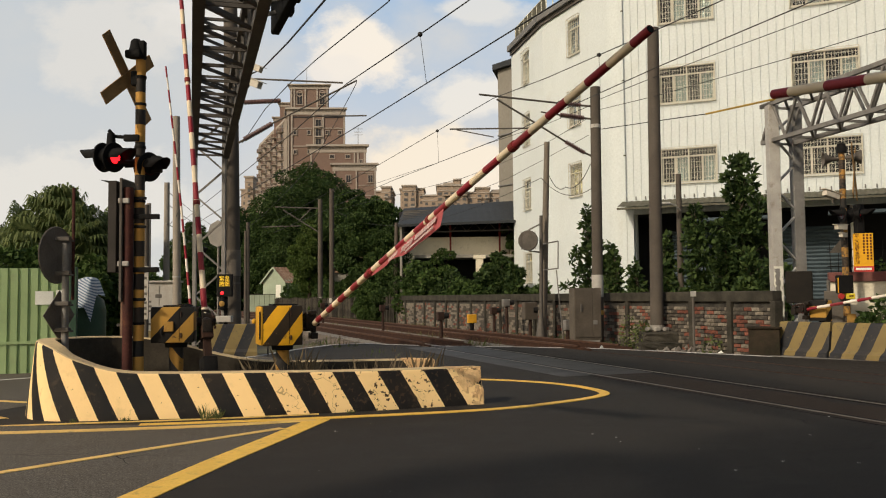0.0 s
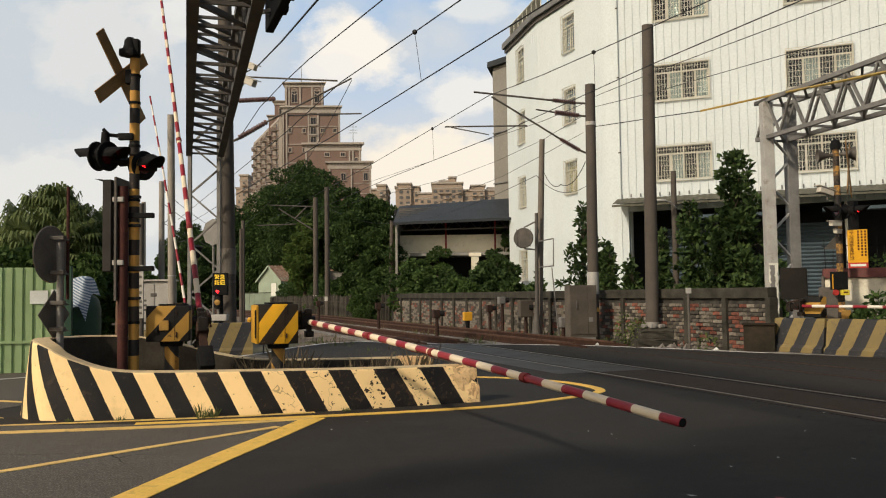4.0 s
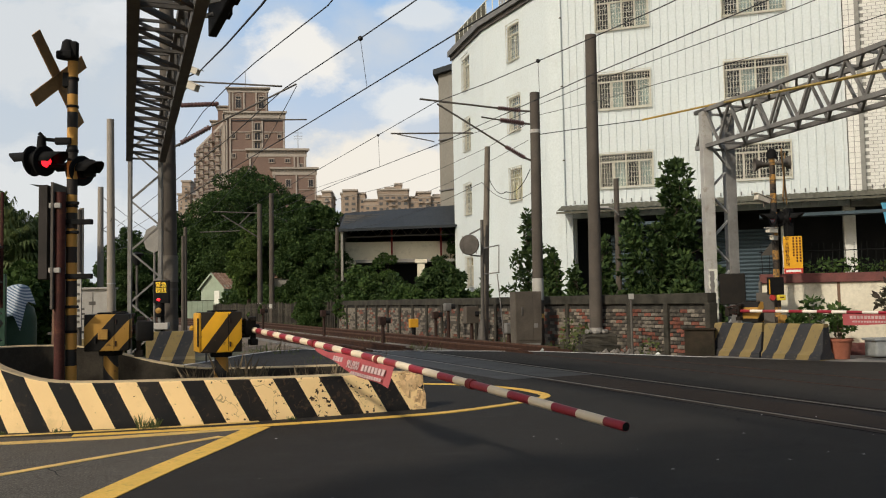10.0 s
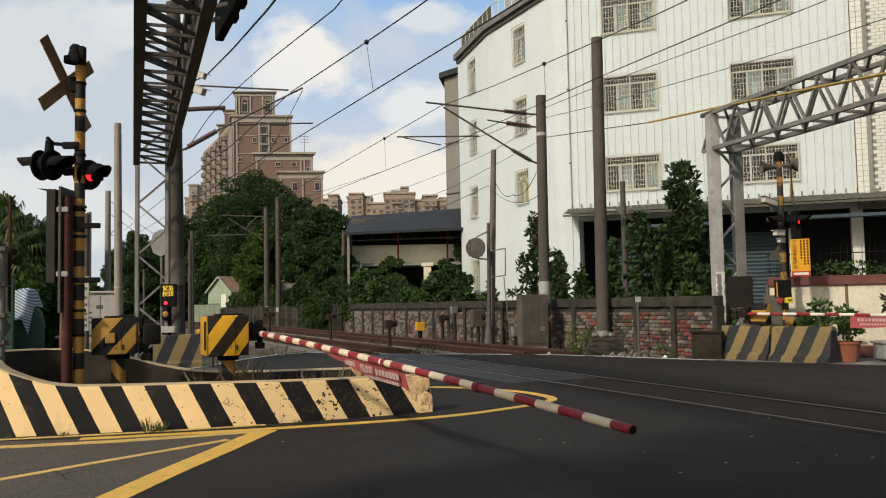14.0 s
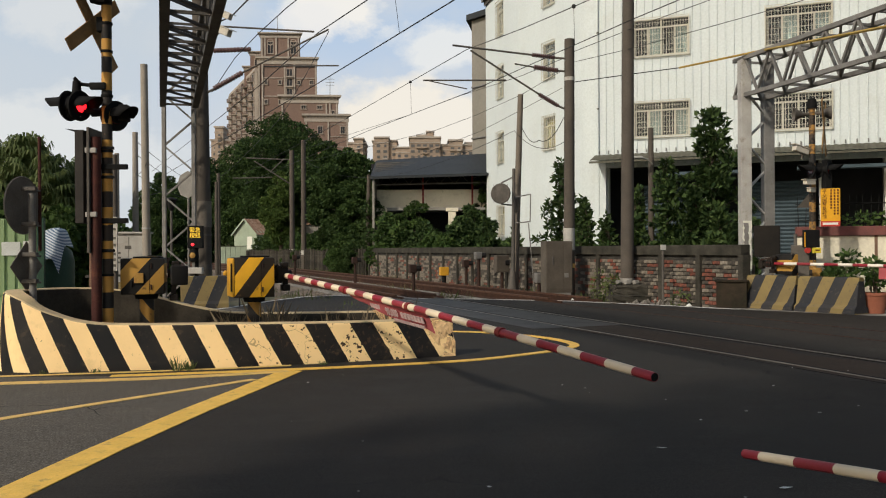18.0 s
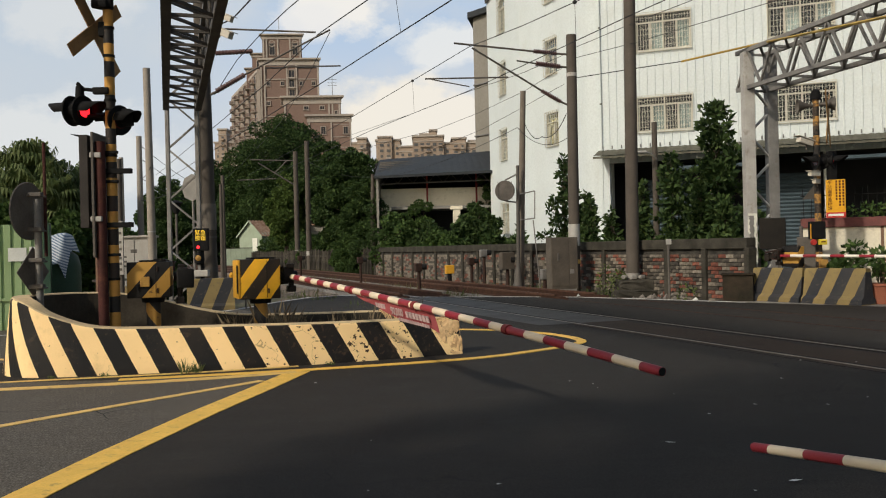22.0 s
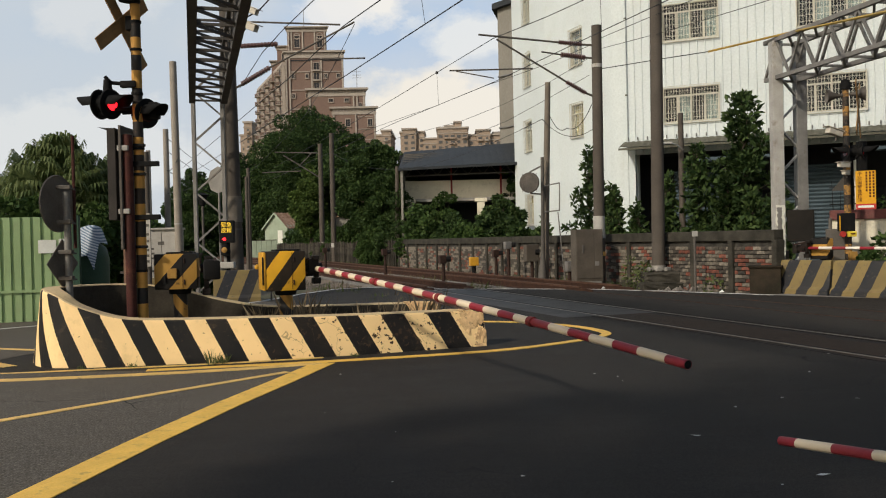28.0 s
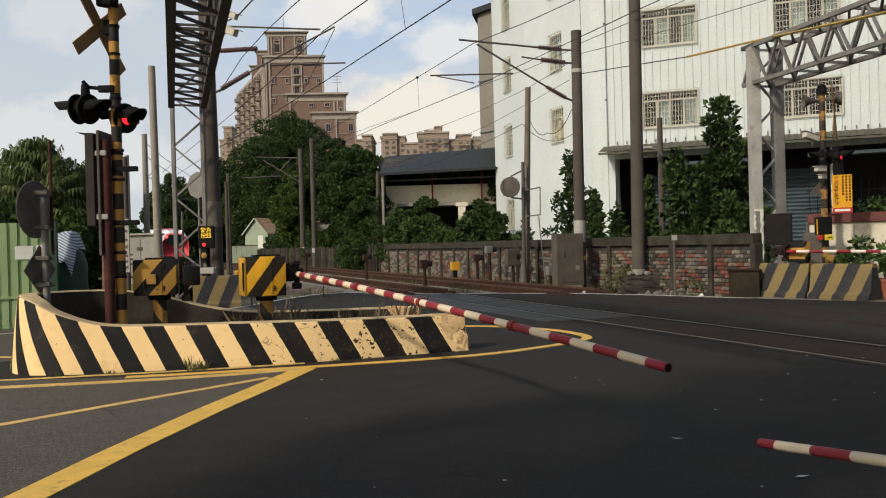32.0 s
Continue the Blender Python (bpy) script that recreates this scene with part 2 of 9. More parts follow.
M["barrier_broken"] = surf("broken barrier end", (0.80, 0.54, 0.28), (0.60, 0.37, 0.18), 0.9, s1=7, s2=30, dirt=(0.12, 0.08, 0.04), dirt_amount=0.9, bump=0.7)
M["jersey_paint"] = stripes("faded black and yellow barrier paint", (0.028, 0.029, 0.033), (0.22, 0.16, 0.065), 0.52, slope=-0.42, wear=(0.10, 0.085, 0.065), wear_amount=0.5, chip=0.58)
M["post_grimy"] = stripes("grimy black and amber post paint", (0.022, 0.021, 0.020), (0.36, 0.19, 0.05), 0.394, axis="z", duty=0.5, offset=0.161, wear=(0.07, 0.05, 0.035), wear_amount=0.8, chip=0.5)
M["post_stripes"] = stripes("black and amber post paint", (0.022, 0.021, 0.020), (0.50, 0.26, 0.06), 0.394, axis="z", duty=0.47, offset=0.161, wear=(0.16, 0.09, 0.05), wear_amount=0.5)
M["gate_yellow"] = stripes("gate box paint, bright", (0.016, 0.014, 0.012), (0.82, 0.42, 0.025), 0.37, slope=-0.75, axis="x", duty=0.50, offset=0.07, wear=(0.15, 0.09, 0.04), wear_amount=0.6)
M["gate_dull"] = stripes("gate box paint, grimy", (0.014, 0.013, 0.012), (0.42, 0.23, 0.05), 0.42, slope=-0.9, axis="x", duty=0.5, offset=0.1, wear=(0.05, 0.035, 0.025), wear_amount=0.7, chip=0.62, grime=0.15)
M["boom"] = stripes("red and cream boom paint", (0.25, 0.015, 0.028), (0.72, 0.60, 0.43), 0.48, axis="x", duty=0.5, offset=0.28, rough=0.45, wear=(0.25, 0.18, 0.14), wear_amount=0.5, chip=0.68)
M["boom_e"] = stripes("red and cream boom paint, near gate", (0.25, 0.015, 0.028), (0.72, 0.60, 0.43), 0.40, axis="x", duty=0.5, offset=0.10, rough=0.45, wear=(0.25, 0.18, 0.14), wear_amount=0.5, chip=0.68)
M["boom_red"] = stripes("red and white boom paint", (0.25, 0.015, 0.028), (0.75, 0.68, 0.58), 0.62, axis="x", duty=0.5, rough=0.45, wear=(0.25, 0.18, 0.14), wear_amount=0.4, chip=0.68)
M["banner"] = surf("faded red banner cloth", (0.42, 0.10, 0.105), (0.33, 0.075, 0.08), 0.85, s1=3, s2=50)
M["banner_ink"] = surf("white banner print", (0.56, 0.40, 0.38), None, 0.85)
M["black_metal"] = surf("black lamp housing", (0.006, 0.0058, 0.0058), (0.010, 0.0095, 0.009), 0.8, s1=5, s2=60, dirt=(0.03, 0.025, 0.02), dirt_amount=0.25)
M["rust"] = surf("rust-brown pipe", (0.075, 0.024, 0.019), (0.045, 0.018, 0.015), 0.7, s1=4, s2=50, dirt=(0.14, 0.06, 0.03), dirt_amount=0.5)
M["sign_back"] = surf("grey sign back", (0.17, 0.15, 0.13), (0.12, 0.105, 0.09), 0.6, 0.2, s1=3, s2=50, dirt=(0.08, 0.06, 0.045), dirt_amount=0.5)
M["x_board"] = surf("tarnished crossbuck board", (0.34, 0.20, 0.085), (0.25, 0.145, 0.06), 0.55, 0.2, s1=5, s2=50, dirt=(0.13, 0.09, 0.05), dirt_amount=0.5)
M["steel"] = surf("galvanised steel, weathered", (0.26, 0.245, 0.225), (0.17, 0.16, 0.145), 0.6, 0.3, s1=2, s2=50, dirt=(0.10, 0.07, 0.05), dirt_amount=0.5)
M["steel_dark"] = surf("dark weathered steel", (0.14, 0.125, 0.108), (0.09, 0.08, 0.07), 0.65, 0.3, s1=2, s2=50, dirt=(0.12, 0.10, 0.08), dirt_amount=0.4)
M["steel_pale"] = surf("pale grey steel paint", (0.46, 0.44, 0.40), (0.34, 0.32, 0.29), 0.6, 0.1, s1=2, s2=50, dirt=(0.2, 0.16, 0.12), dirt_amount=0.7)
M["insulator"] = surf("brown glazed insulator", (0.15, 0.075, 0.065), (0.10, 0.05, 0.043), 0.35, s1=5, s2=50)
M["wire"] = surf("wire", (0.045, 0.043, 0.042), (0.03, 0.03, 0.03), 0.6, 0.3)
M["yellow_tube"] = surf("yellow wire guard", (0.45, 0.30, 0.07), (0.33, 0.22, 0.06), 0.6)
M["rust_dark"] = surf("dark rusty casting", (0.055, 0.028, 0.020), (0.03, 0.018, 0.014), 0.7, s1=6)
M["box_dark"] = surf("dark brown box paint", (0.045, 0.038, 0.034), (0.03, 0.026, 0.023), 0.7, s1=3, s2=50)
M["panel_grey"] = surf("stained grey panel", (0.12, 0.105, 0.09), (0.075, 0.066, 0.058), 0.65, 0.2, s1=2.5, s2=50, dirt=(0.05, 0.04, 0.03), dirt_amount=0.6)
M["mossy_rust"] = surf("mossy rusted plate", (0.040, 0.029, 0.019), (0.018, 0.015, 0.010), 0.85, s1=3, dirt=(0.03, 0.03, 0.015), dirt_amount=0.6)
M["cabinet"] = surf("brown-grey cabinet", (0.125, 0.105, 0.082), (0.085, 0.07, 0.056), 0.65, 0.1, s1=2, s2=50, dirt=(0.07, 0.055, 0.04), dirt_amount=0.5)
M["cabinet_pale"] = surf("pale grey cabinet", (0.46, 0.43, 0.38), (0.36, 0.33, 0.29), 0.65, 0.1, s1=2, s2=50, dirt=(0.2, 0.17, 0.13), dirt_amount=0.5)
M["fence_green"] = surf("pale green sheet steel", (0.30, 0.40, 0.20), (0.26, 0.35, 0.17), 0.5, 0.1, s1=1.0, s2=60, dirt=(0.2, 0.22, 0.13), dirt_amount=0.4)
M["tank_green"] = surf("dark green tank", (0.045, 0.085, 0.055), (0.03, 0.06, 0.04), 0.5, s1=2)
M["paper"] = surf("paper notice", (0.72, 0.72, 0.66), (0.62, 0.62, 0.56), 0.8)
M["cladding"] = surf("white corrugated cladding", (0.615, 0.655, 0.645), (0.575, 0.61, 0.595), 0.5, 0.0, s1=0.35, s2=12, dirt=(0.47, 0.47, 0.42), dirt_amount=0.3, bump=0.04, spread=0.02)
M["cladding_trim"] = surf("grey flashing", (0.22, 0.21, 0.20), (0.16, 0.155, 0.145), 0.6, 0.2, s1=1)
M["white_frame"] = surf("cream window grille", (0.76, 0.74, 0.64), (0.66, 0.64, 0.55), 0.5, s1=4)
M["tile_white"] = surf("white tile", (0.72, 0.70, 0.64), (0.64, 0.62, 0.56), 0.35, s1=3, s2=20)
M["grout"] = surf("grout", (0.30, 0.29, 0.26), None, 0.9)
M["fence_wood"] = surf("weathered grey boards", (0.085, 0.073, 0.055), (0.022, 0.019, 0.015), 0.9, s1=1.3, s2=40, dirt=(0.02, 0.02, 0.015), dirt_amount=0.8, spread=1.1)
# near-black colour that stands in for the shade of rooms and recesses
M["painted_shade"] = surf("near-black painted shade", (0.03, 0.03, 0.032), (0.02, 0.02, 0.022), 0.9, s1=1)
M["shutter"] = surf("blue-grey roller shutter", (0.07, 0.095, 0.11), (0.05, 0.07, 0.08), 0.6, 0.2, s1=1)
M["awning"] = surf("weathered awning sheet", (0.13, 0.125, 0.095), (0.08, 0.075, 0.055), 0.8, s1=2, dirt=(0.1, 0.09, 0.07), dirt_amount=0.5)
M["blue_sheet"] = surf("blue tarpaulin", (0.08, 0.30, 0.42), (0.06, 0.22, 0.33), 0.6)
M["grille_cream"] = surf("cream painted grille", (0.62, 0.595, 0.50), (0.50, 0.47, 0.38), 0.6, s1=4, dirt=(0.26, 0.20, 0.12), dirt_amount=0.3)
M["curtain_pale"] = surf("pale grey curtain", (0.30, 0.335, 0.32), (0.19, 0.215, 0.21), 0.9, s1=6)
M["curtain_straw"] = surf("straw yellow curtain", (0.50, 0.42, 0.22), (0.38, 0.31, 0.15), 0.9, s1=6)
M["curtain_blue"] = surf("blue-grey blind", (0.20, 0.23, 0.25), (0.12, 0.14, 0.16), 0.9, s1=6)
M["hut_rust"] = surf("rusty sheet roof", (0.44, 0.30, 0.21), (0.25, 0.13, 0.08), 0.8, s1=3.0, s2=20, dirt=(0.10, 0.05, 0.03), dirt_amount=0.5)
M["curtain"] = surf("green-grey curtain", (0.33, 0.37, 0.35), (0.20, 0.235, 0.225), 0.9, s1=6)
M["grey_render"] = surf("grey rendered wall", (0.27, 0.25, 0.215), (0.21, 0.195, 0.165), 0.85, s1=0.4, s2=8, dirt=(0.22, 0.2, 0.17), dirt_amount=0.5)
M["shed_roof"] = surf("dark sheet roof", (0.030, 0.033, 0.036), (0.040, 0.043, 0.045), 0.65, 0.0, s1=0.5, s2=8)
M["cream_wall"] = surf("cream plaster wall", (0.78, 0.71, 0.56), (0.68, 0.61, 0.47), 0.85, s1=0.8, s2=20, dirt=(0.3, 0.25, 0.18), dirt_amount=0.6)
M["red_band"] = surf("dull red painted band", (0.21, 0.075, 0.065), (0.11, 0.05, 0.045), 0.8, s1=2, dirt=(0.1, 0.07, 0.05), dirt_amount=0.5)
M["red_post"] = surf("dark red post", (0.22, 0.035, 0.03), None, 0.6)
M["brick_red"] = surf("red brick", (0.215, 0.076, 0.050), (0.11, 0.050, 0.038), 0.9, s1=6, s2=50, spread=0.6, dirt=(0.05, 0.045, 0.035), dirt_amount=0.7)
M["brick_grey"] = surf("grey brick", (0.10, 0.086, 0.070), (0.05, 0.044, 0.037), 0.9, s1=6, s2=50, spread=0.6, dirt=(0.035, 0.033, 0.026), dirt_amount=0.7)
M["brick_pale"] = surf("pale weathered brick", (0.23, 0.20, 0.16), (0.135, 0.115, 0.09), 0.9, s1=6, s2=50, spread=0.5, dirt=(0.06, 0.055, 0.042), dirt_amount=0.7)
M["mortar"] = surf("dark mortar", (0.075, 0.068, 0.058), (0.03, 0.028, 0.024), 0.95, s1=4)
M["tower_brown"] = surf("brown tower tile", (0.215, 0.145, 0.115), (0.18, 0.12, 0.095), 0.7, s1=0.08, s2=2)
M["tower_pale"] = surf("pale tower trim", (0.40, 0.345, 0.29), (0.33, 0.285, 0.24), 0.7, s1=0.2, s2=2)
M["tower_trim"] = surf("grey-brown tower trim", (0.36, 0.30, 0.25), (0.29, 0.24, 0.20), 0.7, s1=0.2, s2=2)
M["tower_win"] = surf("tower window glass", (0.045, 0.045, 0.048), (0.03, 0.03, 0.033), 0.5, s1=0.2)
M["apartment"] = surf("beige apartment wall", (0.36, 0.275, 0.205), (0.30, 0.23, 0.175), 0.8, s1=0.1, s2=2)
M["hut_wall"] = surf("pale green hut wall", (0.33, 0.38, 0.28), (0.26, 0.30, 0.22), 0.8, s1=1)
M["hut_roof"] = surf("rusty hut roof", (0.22, 0.13, 0.085), (0.12, 0.075, 0.05), 0.8, s1=1.5)
M["trunk"] = surf("bark", (0.13, 0.10, 0.075), (0.08, 0.062, 0.048), 0.95, s1=5, s2=30, bump=0.6)
M["leaf_far"] = leafy("deep green foliage", (0.024, 0.050, 0.015), (0.072, 0.112, 0.030), 0.25)
M["leaf_mid"] = leafy("green foliage", (0.032, 0.064, 0.017), (0.088, 0.135, 0.035), 0.28)
M["leaf_light"] = leafy("fresh green foliage", (0.055, 0.095, 0.022), (0.13, 0.18, 0.045), 0.3)
M["leaf_near"] = leafy("glossy broad leaves", (0.022, 0.046, 0.015), (0.084, 0.125, 0.036), 0.22)
M["leaf_palm"] = leafy("palm fronds", (0.075, 0.11, 0.035), (0.19, 0.215, 0.08), 0.4)
M["leaf_dry"] = leafy("dry fronds", (0.22, 0.16, 0.08), (0.30, 0.23, 0.12), 0.35)
M["grass"] = leafy("weeds", (0.07, 0.10, 0.03), (0.14, 0.15, 0.06))
M["dead_grass"] = leafy("dead weeds", (0.20, 0.15, 0.09), (0.12, 0.09, 0.06))
M["terracotta"] = surf("terracotta pot", (0.248, 0.087, 0.05), (0.30, 0.11, 0.07), 0.8, s1=4)
M["planter"] = surf("grey planter", (0.231, 0.237, 0.231), (0.32, 0.33, 0.32), 0.7, s1=4)
M["sign_orange"] = surf("orange-yellow sign", (0.72, 0.36, 0.02), (0.62, 0.30, 0.02), 0.5, s1=4)
M["sign_ink"] = surf("dark sign print", (0.12, 0.04, 0.01), None, 0.6)
M["sign_red"] = surf("red sign strip", (0.50, 0.05, 0.04), None, 0.5)
M["camera_white"] = surf("cream camera housing", (0.60, 0.55, 0.46), (0.50, 0.45, 0.37), 0.5)
M["orange_box"] = surf("orange-yellow track box", (0.70, 0.36, 0.03), (0.55, 0.27, 0.03), 0.5, s1=5)
M["train_red"] = surf("train red paint", (0.62, 0.06, 0.075), (0.58, 0.05, 0.065), 0.25, s1=1, bump=0.0)
M["train_white"] = surf("train white paint", (0.75, 0.74, 0.72), (0.70, 0.69, 0.67), 0.25, s1=1, bump=0.0)
M["train_glass"] = surf("dark windscreen", (0.015, 0.016, 0.018), None, 0.08, s1=1, bump=0.0)
M["lamp_red_on"] = glow("lit red lens", (1.0, 0.012, 0.02), 3.2)
M["lamp_red_off"] = surf("unlit red lens", (0.10, 0.008, 0.010), (0.06, 0.006, 0.008), 0.2, bump=0.0)
M["lamp_white"] = glow("lit headlamp", (1.0, 0.85, 0.6), 6.0)
M["led_yellow"] = glow("yellow letter display", (1.0, 0.62, 0.04), 0.38)


# ---- mesh helpers ----
def thing(name, loc=(0, 0, 0), yaw=0.0, label="", category="", group="", kind=""):
    ob = new(name)
    ob.empty_display_size = 0.2
    ob.matrix_basis = pose(*loc, 0, 0, yaw)
    return tagged(ob, label, category, group, kind)


def part(name, bm, mat, parent=None, label="", smooth=False):
    me = bpy.data.meshes.new(name)
    bmesh.ops.recalc_face_normals(bm, faces=bm.faces[:])
    bm.to_mesh(me)
    bm.free()
    me.materials.append(mat)
    if smooth:
        me.shade_smooth()
        me.set_sharp_from_angle(angle=radians(38))
    ob = new(name, me)
    ob.parent = parent
    if label:
        tagged(ob, label)
    return ob


def flat(name, verts, faces, mat, parent=None, label="", smooth=False, mats=(), index=None):
    me = bpy.data.meshes.new(name)
    me.from_pydata(verts, [], faces)
    me.materials.append(mat)
    for m in mats:
        me.materials.append(m)
    if index is not None:
        me.polygons.foreach_set("material_index", index)
    me.update()
    if smooth:
        me.shade_smooth()
    ob = new(name, me)
    ob.parent = parent
    if label:
        tagged(ob, label)
    return ob


def box(bm, c, s, bevel=0.0, rot=None):
    """A block of size s round c, edges rounded by bevel; rot: a matrix applied about c."""
    g = bmesh.ops.create_cube(bm, size=1.0)
    vs = g["verts"]
    bmesh.ops.scale(bm, vec=s, verts=vs)
    if bevel:
        es = list({e for v in vs for e in v.link_edges})
        r = bmesh.ops.bevel(bm, geom=es, offset=bevel, segments=2, affect="EDGES", profile=0.5)
        vs = list({v for f in r["faces"] for v in f.verts} | {v for v in vs if v.is_valid})
        seen, todo = set(vs), list(vs)
        while todo:
            for e in todo.pop().link_edges:
                for w in e.verts:
                    if w not in seen:
                        seen.add(w)
                        todo.append(w)
        vs = list(seen)
    if rot is not None:
        bmesh.ops.rotate(bm, cent=(0, 0, 0), matrix=rot.to_3x3(), verts=vs)
    bmesh.ops.translate(bm, vec=c, verts=vs)
    return vs


def rod(bm, a, b, r0, r1=None, n=10, caps=True):
    """A round bar from a to b."""
    a, b = Vector(a), Vector(b)
    d = b - a
    if d.length < 1e-6:
        return
    r1 = r0 if r1 is None else r1
    q = d.to_track_quat("Z", "Y")
    ring = []
    for p, r in ((a, r0), (b, r1)):
        ring.append([bm.verts.new(p + q @ Vector((r * math.cos(2 * math.pi * i / n), r * math.sin(2 * math.pi * i / n), 0))) for i in range(n)])
    for i in range(n):
        j = (i + 1) % n
        bm.faces.new((ring[0][i], ring[0][j], ring[1][j], ring[1][i]))
    if caps:
        bm.faces.new(ring[0][::-1])
        bm.faces.new(ring[1])


def bar(bm, a, b, w, h):
    """A square bar from a to b."""
    a, b = Vector(a), Vector(b)
    q = (b - a).to_track_quat("Z", "Y")
    ring = []
    for p in (a, b):
        ring.append([bm.verts.new(p + q @ Vector((sx * w / 2, sy * h / 2, 0))) for sx, sy in ((-1, -1), (1, -1), (1, 1), (-1, 1))])
    for i in range(4):
        j = (i + 1) % 4
        bm.faces.new((ring[0][i], ring[0][j], ring[1][j], ring[1][i]))
    bm.faces.new(ring[0][::-1])
    bm.faces.new(ring[1])


def turned(bm, profile, n=20, axis=None, at=(0, 0, 0)):
    """A lathe: profile of (radius, height) turned about z, then turned by axis and moved to at."""
    m = Matrix.Translation(at) @ (axis.to_4x4() if axis is not None else Matrix.Identity(4))
    rings = []
    for r, z in profile:
        if r < 1e-5:
            rings.append([bm.verts.new(m @ Vector((0, 0, z)))])
        else:
            rings.append([bm.verts.new(m @ Vector((r * math.cos(2 * math.pi * i / n), r * math.sin(2 * math.pi * i / n), z))) for i in range(n)])
    for a, b in zip(rings, rings[1:]):
        for i in range(n):
            j = (i + 1) % n
            f = [a[i % len(a)], a[j % len(a)], b[j % len(b)], b[i % len(b)]]
            f = list(dict.fromkeys(f))
            if len(f) > 2:
                bm.faces.new(f)


def prism(bm, pts, z0, z1):
    """An upright slab over the outline pts."""
    lo = [bm.verts.new((x, y, z0)) for x, y in pts]
    hi = [bm.verts.new((x, y, z1)) for x, y in pts]
    n = len(pts)
    for i in range(n):
        j = (i + 1) % n
        bm.faces.new((lo[i], lo[j], hi[j], hi[i]))
    bm.faces.new(hi)
    bm.faces.new(lo[::-1])


def plan_dir(yaw):
    """The way ahead at a turn of yaw degrees, and the way to its right."""
    a = radians(yaw)
    return Vector((-math.sin(a), math.cos(a), 0)), Vector((math.cos(a), math.sin(a), 0))


def strip(name, pts, width, z, mat, thick=0.010, kind="structure", label=""):
    """A painted line of the given width along pts."""
    bm = bmesh.new()
    left, right = [], []
    for i, p in enumerate(pts):
        a, b = Vector(pts[max(i - 1, 0)]), Vector(pts[min(i + 1, len(pts) - 1)])
        d = (b - a).normalized()
        n = Vector((-d.y, d.x)) * width / 2
        left.append(Vector(p) + n), right.append(Vector(p) - n)
    rows = [[bm.verts.new((q.x, q.y, zz)) for q in side] for side, zz in ((left, z), (right, z))]
    low = [[bm.verts.new((q.x, q.y, z - thick)) for q in side] for side in (left, right)]
    for i in range(len(pts) - 1):
        bm.faces.new((rows[0][i], rows[1][i], rows[1][i + 1], rows[0][i + 1]))
        bm.faces.new((rows[0][i], rows[0][i + 1], low[0][i + 1], low[0][i]))
        bm.faces.new((rows[1][i], low[1][i], low[1][i + 1], rows[1][i + 1]))
    ob = part(name, bm, mat)
    return tagged(ob, label, kind=kind)


def smooth_line(pts, n=8):
    """A smooth line through pts (Catmull-Rom)."""
    out = []
    P = [Vector(p) for p in pts]
    for i in range(len(P) - 1):
        a, b, c, d = P[max(i - 1, 0)], P[i], P[i + 1], P[min(i + 2, len(P) - 1)]
        for k in range(n):
            t = k / n
            out.append(0.5 * ((2 * b) + (c - a) * t + (2 * a - 5 * b + 4 * c - d) * t * t + (3 * b - a - 3 * c + d) * t ** 3))
    out.append(P[-1])
    return out

# ---- ground, road and tracks ----
def centre_line(start, bend_at):
    """Points every half metre of a line that starts 14 m before the crossing's middle, with its turn at each."""
    b0 = bend_at(-14.0)
    pts = [(Vector((start[0] + 14.0 * math.sin(radians(b0)), start[1] - 14.0 * math.cos(radians(b0)), 0)), b0)]
    for i in range(1, 1040):
        b = bend_at(-14.0 + i * 0.5)
        pts.append((pts[-1][0] + plan_dir(b)[0] * 0.5, b))
    return pts


FAR_SIDE = 2.85   # middle of the far track, right of the near one
TRACK = centre_line((3.82, 11.74), lambda s: 19.5 + min(0.36 * max(s - 46.0, 0.0), 26.0))


def along(s, side=0.0, z=0.0, TRACK=TRACK):
    """A point of the track's middle line, s metres past the crossing's middle, side metres to its right; and its turn."""
    k = (s + 14.0) / 0.5
    i = min(int(k), len(TRACK) - 2)
    p = TRACK[i][0].lerp(TRACK[i + 1][0], k - i)
    return p + plan_dir(TRACK[i][1])[1] * side + Vector((0, 0, z)), TRACK[i][1]


bm = bmesh.new()
bmesh.ops.create_grid(bm, x_segments=24, y_segments=24, size=1500)
bmesh.ops.translate(bm, vec=(0, 0, -0.26), verts=bm.verts[:])
tagged(part("ground", bm, M["soil"]), "bare soil with sparse weeds", kind="structure")

ROAD_EDGE = [(9.9, 14.9), (8.4, 15.9), (6.66, 17.74), (5.0, 19.6), (3.63, 20.97), (1.8, 21.9), (-0.08, 22.58), (-1.6, 23.6), (-2.36, 24.3), (-3.2, 23.7), (-3.8, 21.9), (-4.25, 19.6)]
bm = bmesh.new()
prism(bm, [(-60, -25), (45, -25), (45, -14), (14.5, 6.0), (10.6, 14.6)] + ROAD_EDGE + [(-5.4, 19.2), (-6.4, 18.2), (-6.7, 15.9), (-12, 14.3), (-60, 2.0)], -0.35, 0.0)
tagged(part("road", bm, M["asphalt_new"]), "dark new asphalt of the road over the crossing", kind="structure")
# older, paler asphalt of the side lane
bm = bmesh.new()
prism(bm, [(-60, -25), (-3.6, -25), (-2.25, 3.9), (-2.02, 5.68), (-1.77, 7.01), (-1.42, 9.17), (-3.4, 8.98), (-5.2, 9.0), (-5.35, 10.2), (-5.0, 11.7), (-4.0, 12.5), (-2.5, 12.9), (-3.0, 17.5), (-4.25, 19.5), (-5.4, 19.1), (-6.4, 18.1), (-6.7, 15.8), (-12, 14.2), (-60, 1.9)], -0.2, 0.003)
tagged(part("side_lane", bm, M["asphalt_old"]), "older grey asphalt of the side lane", kind="structure")
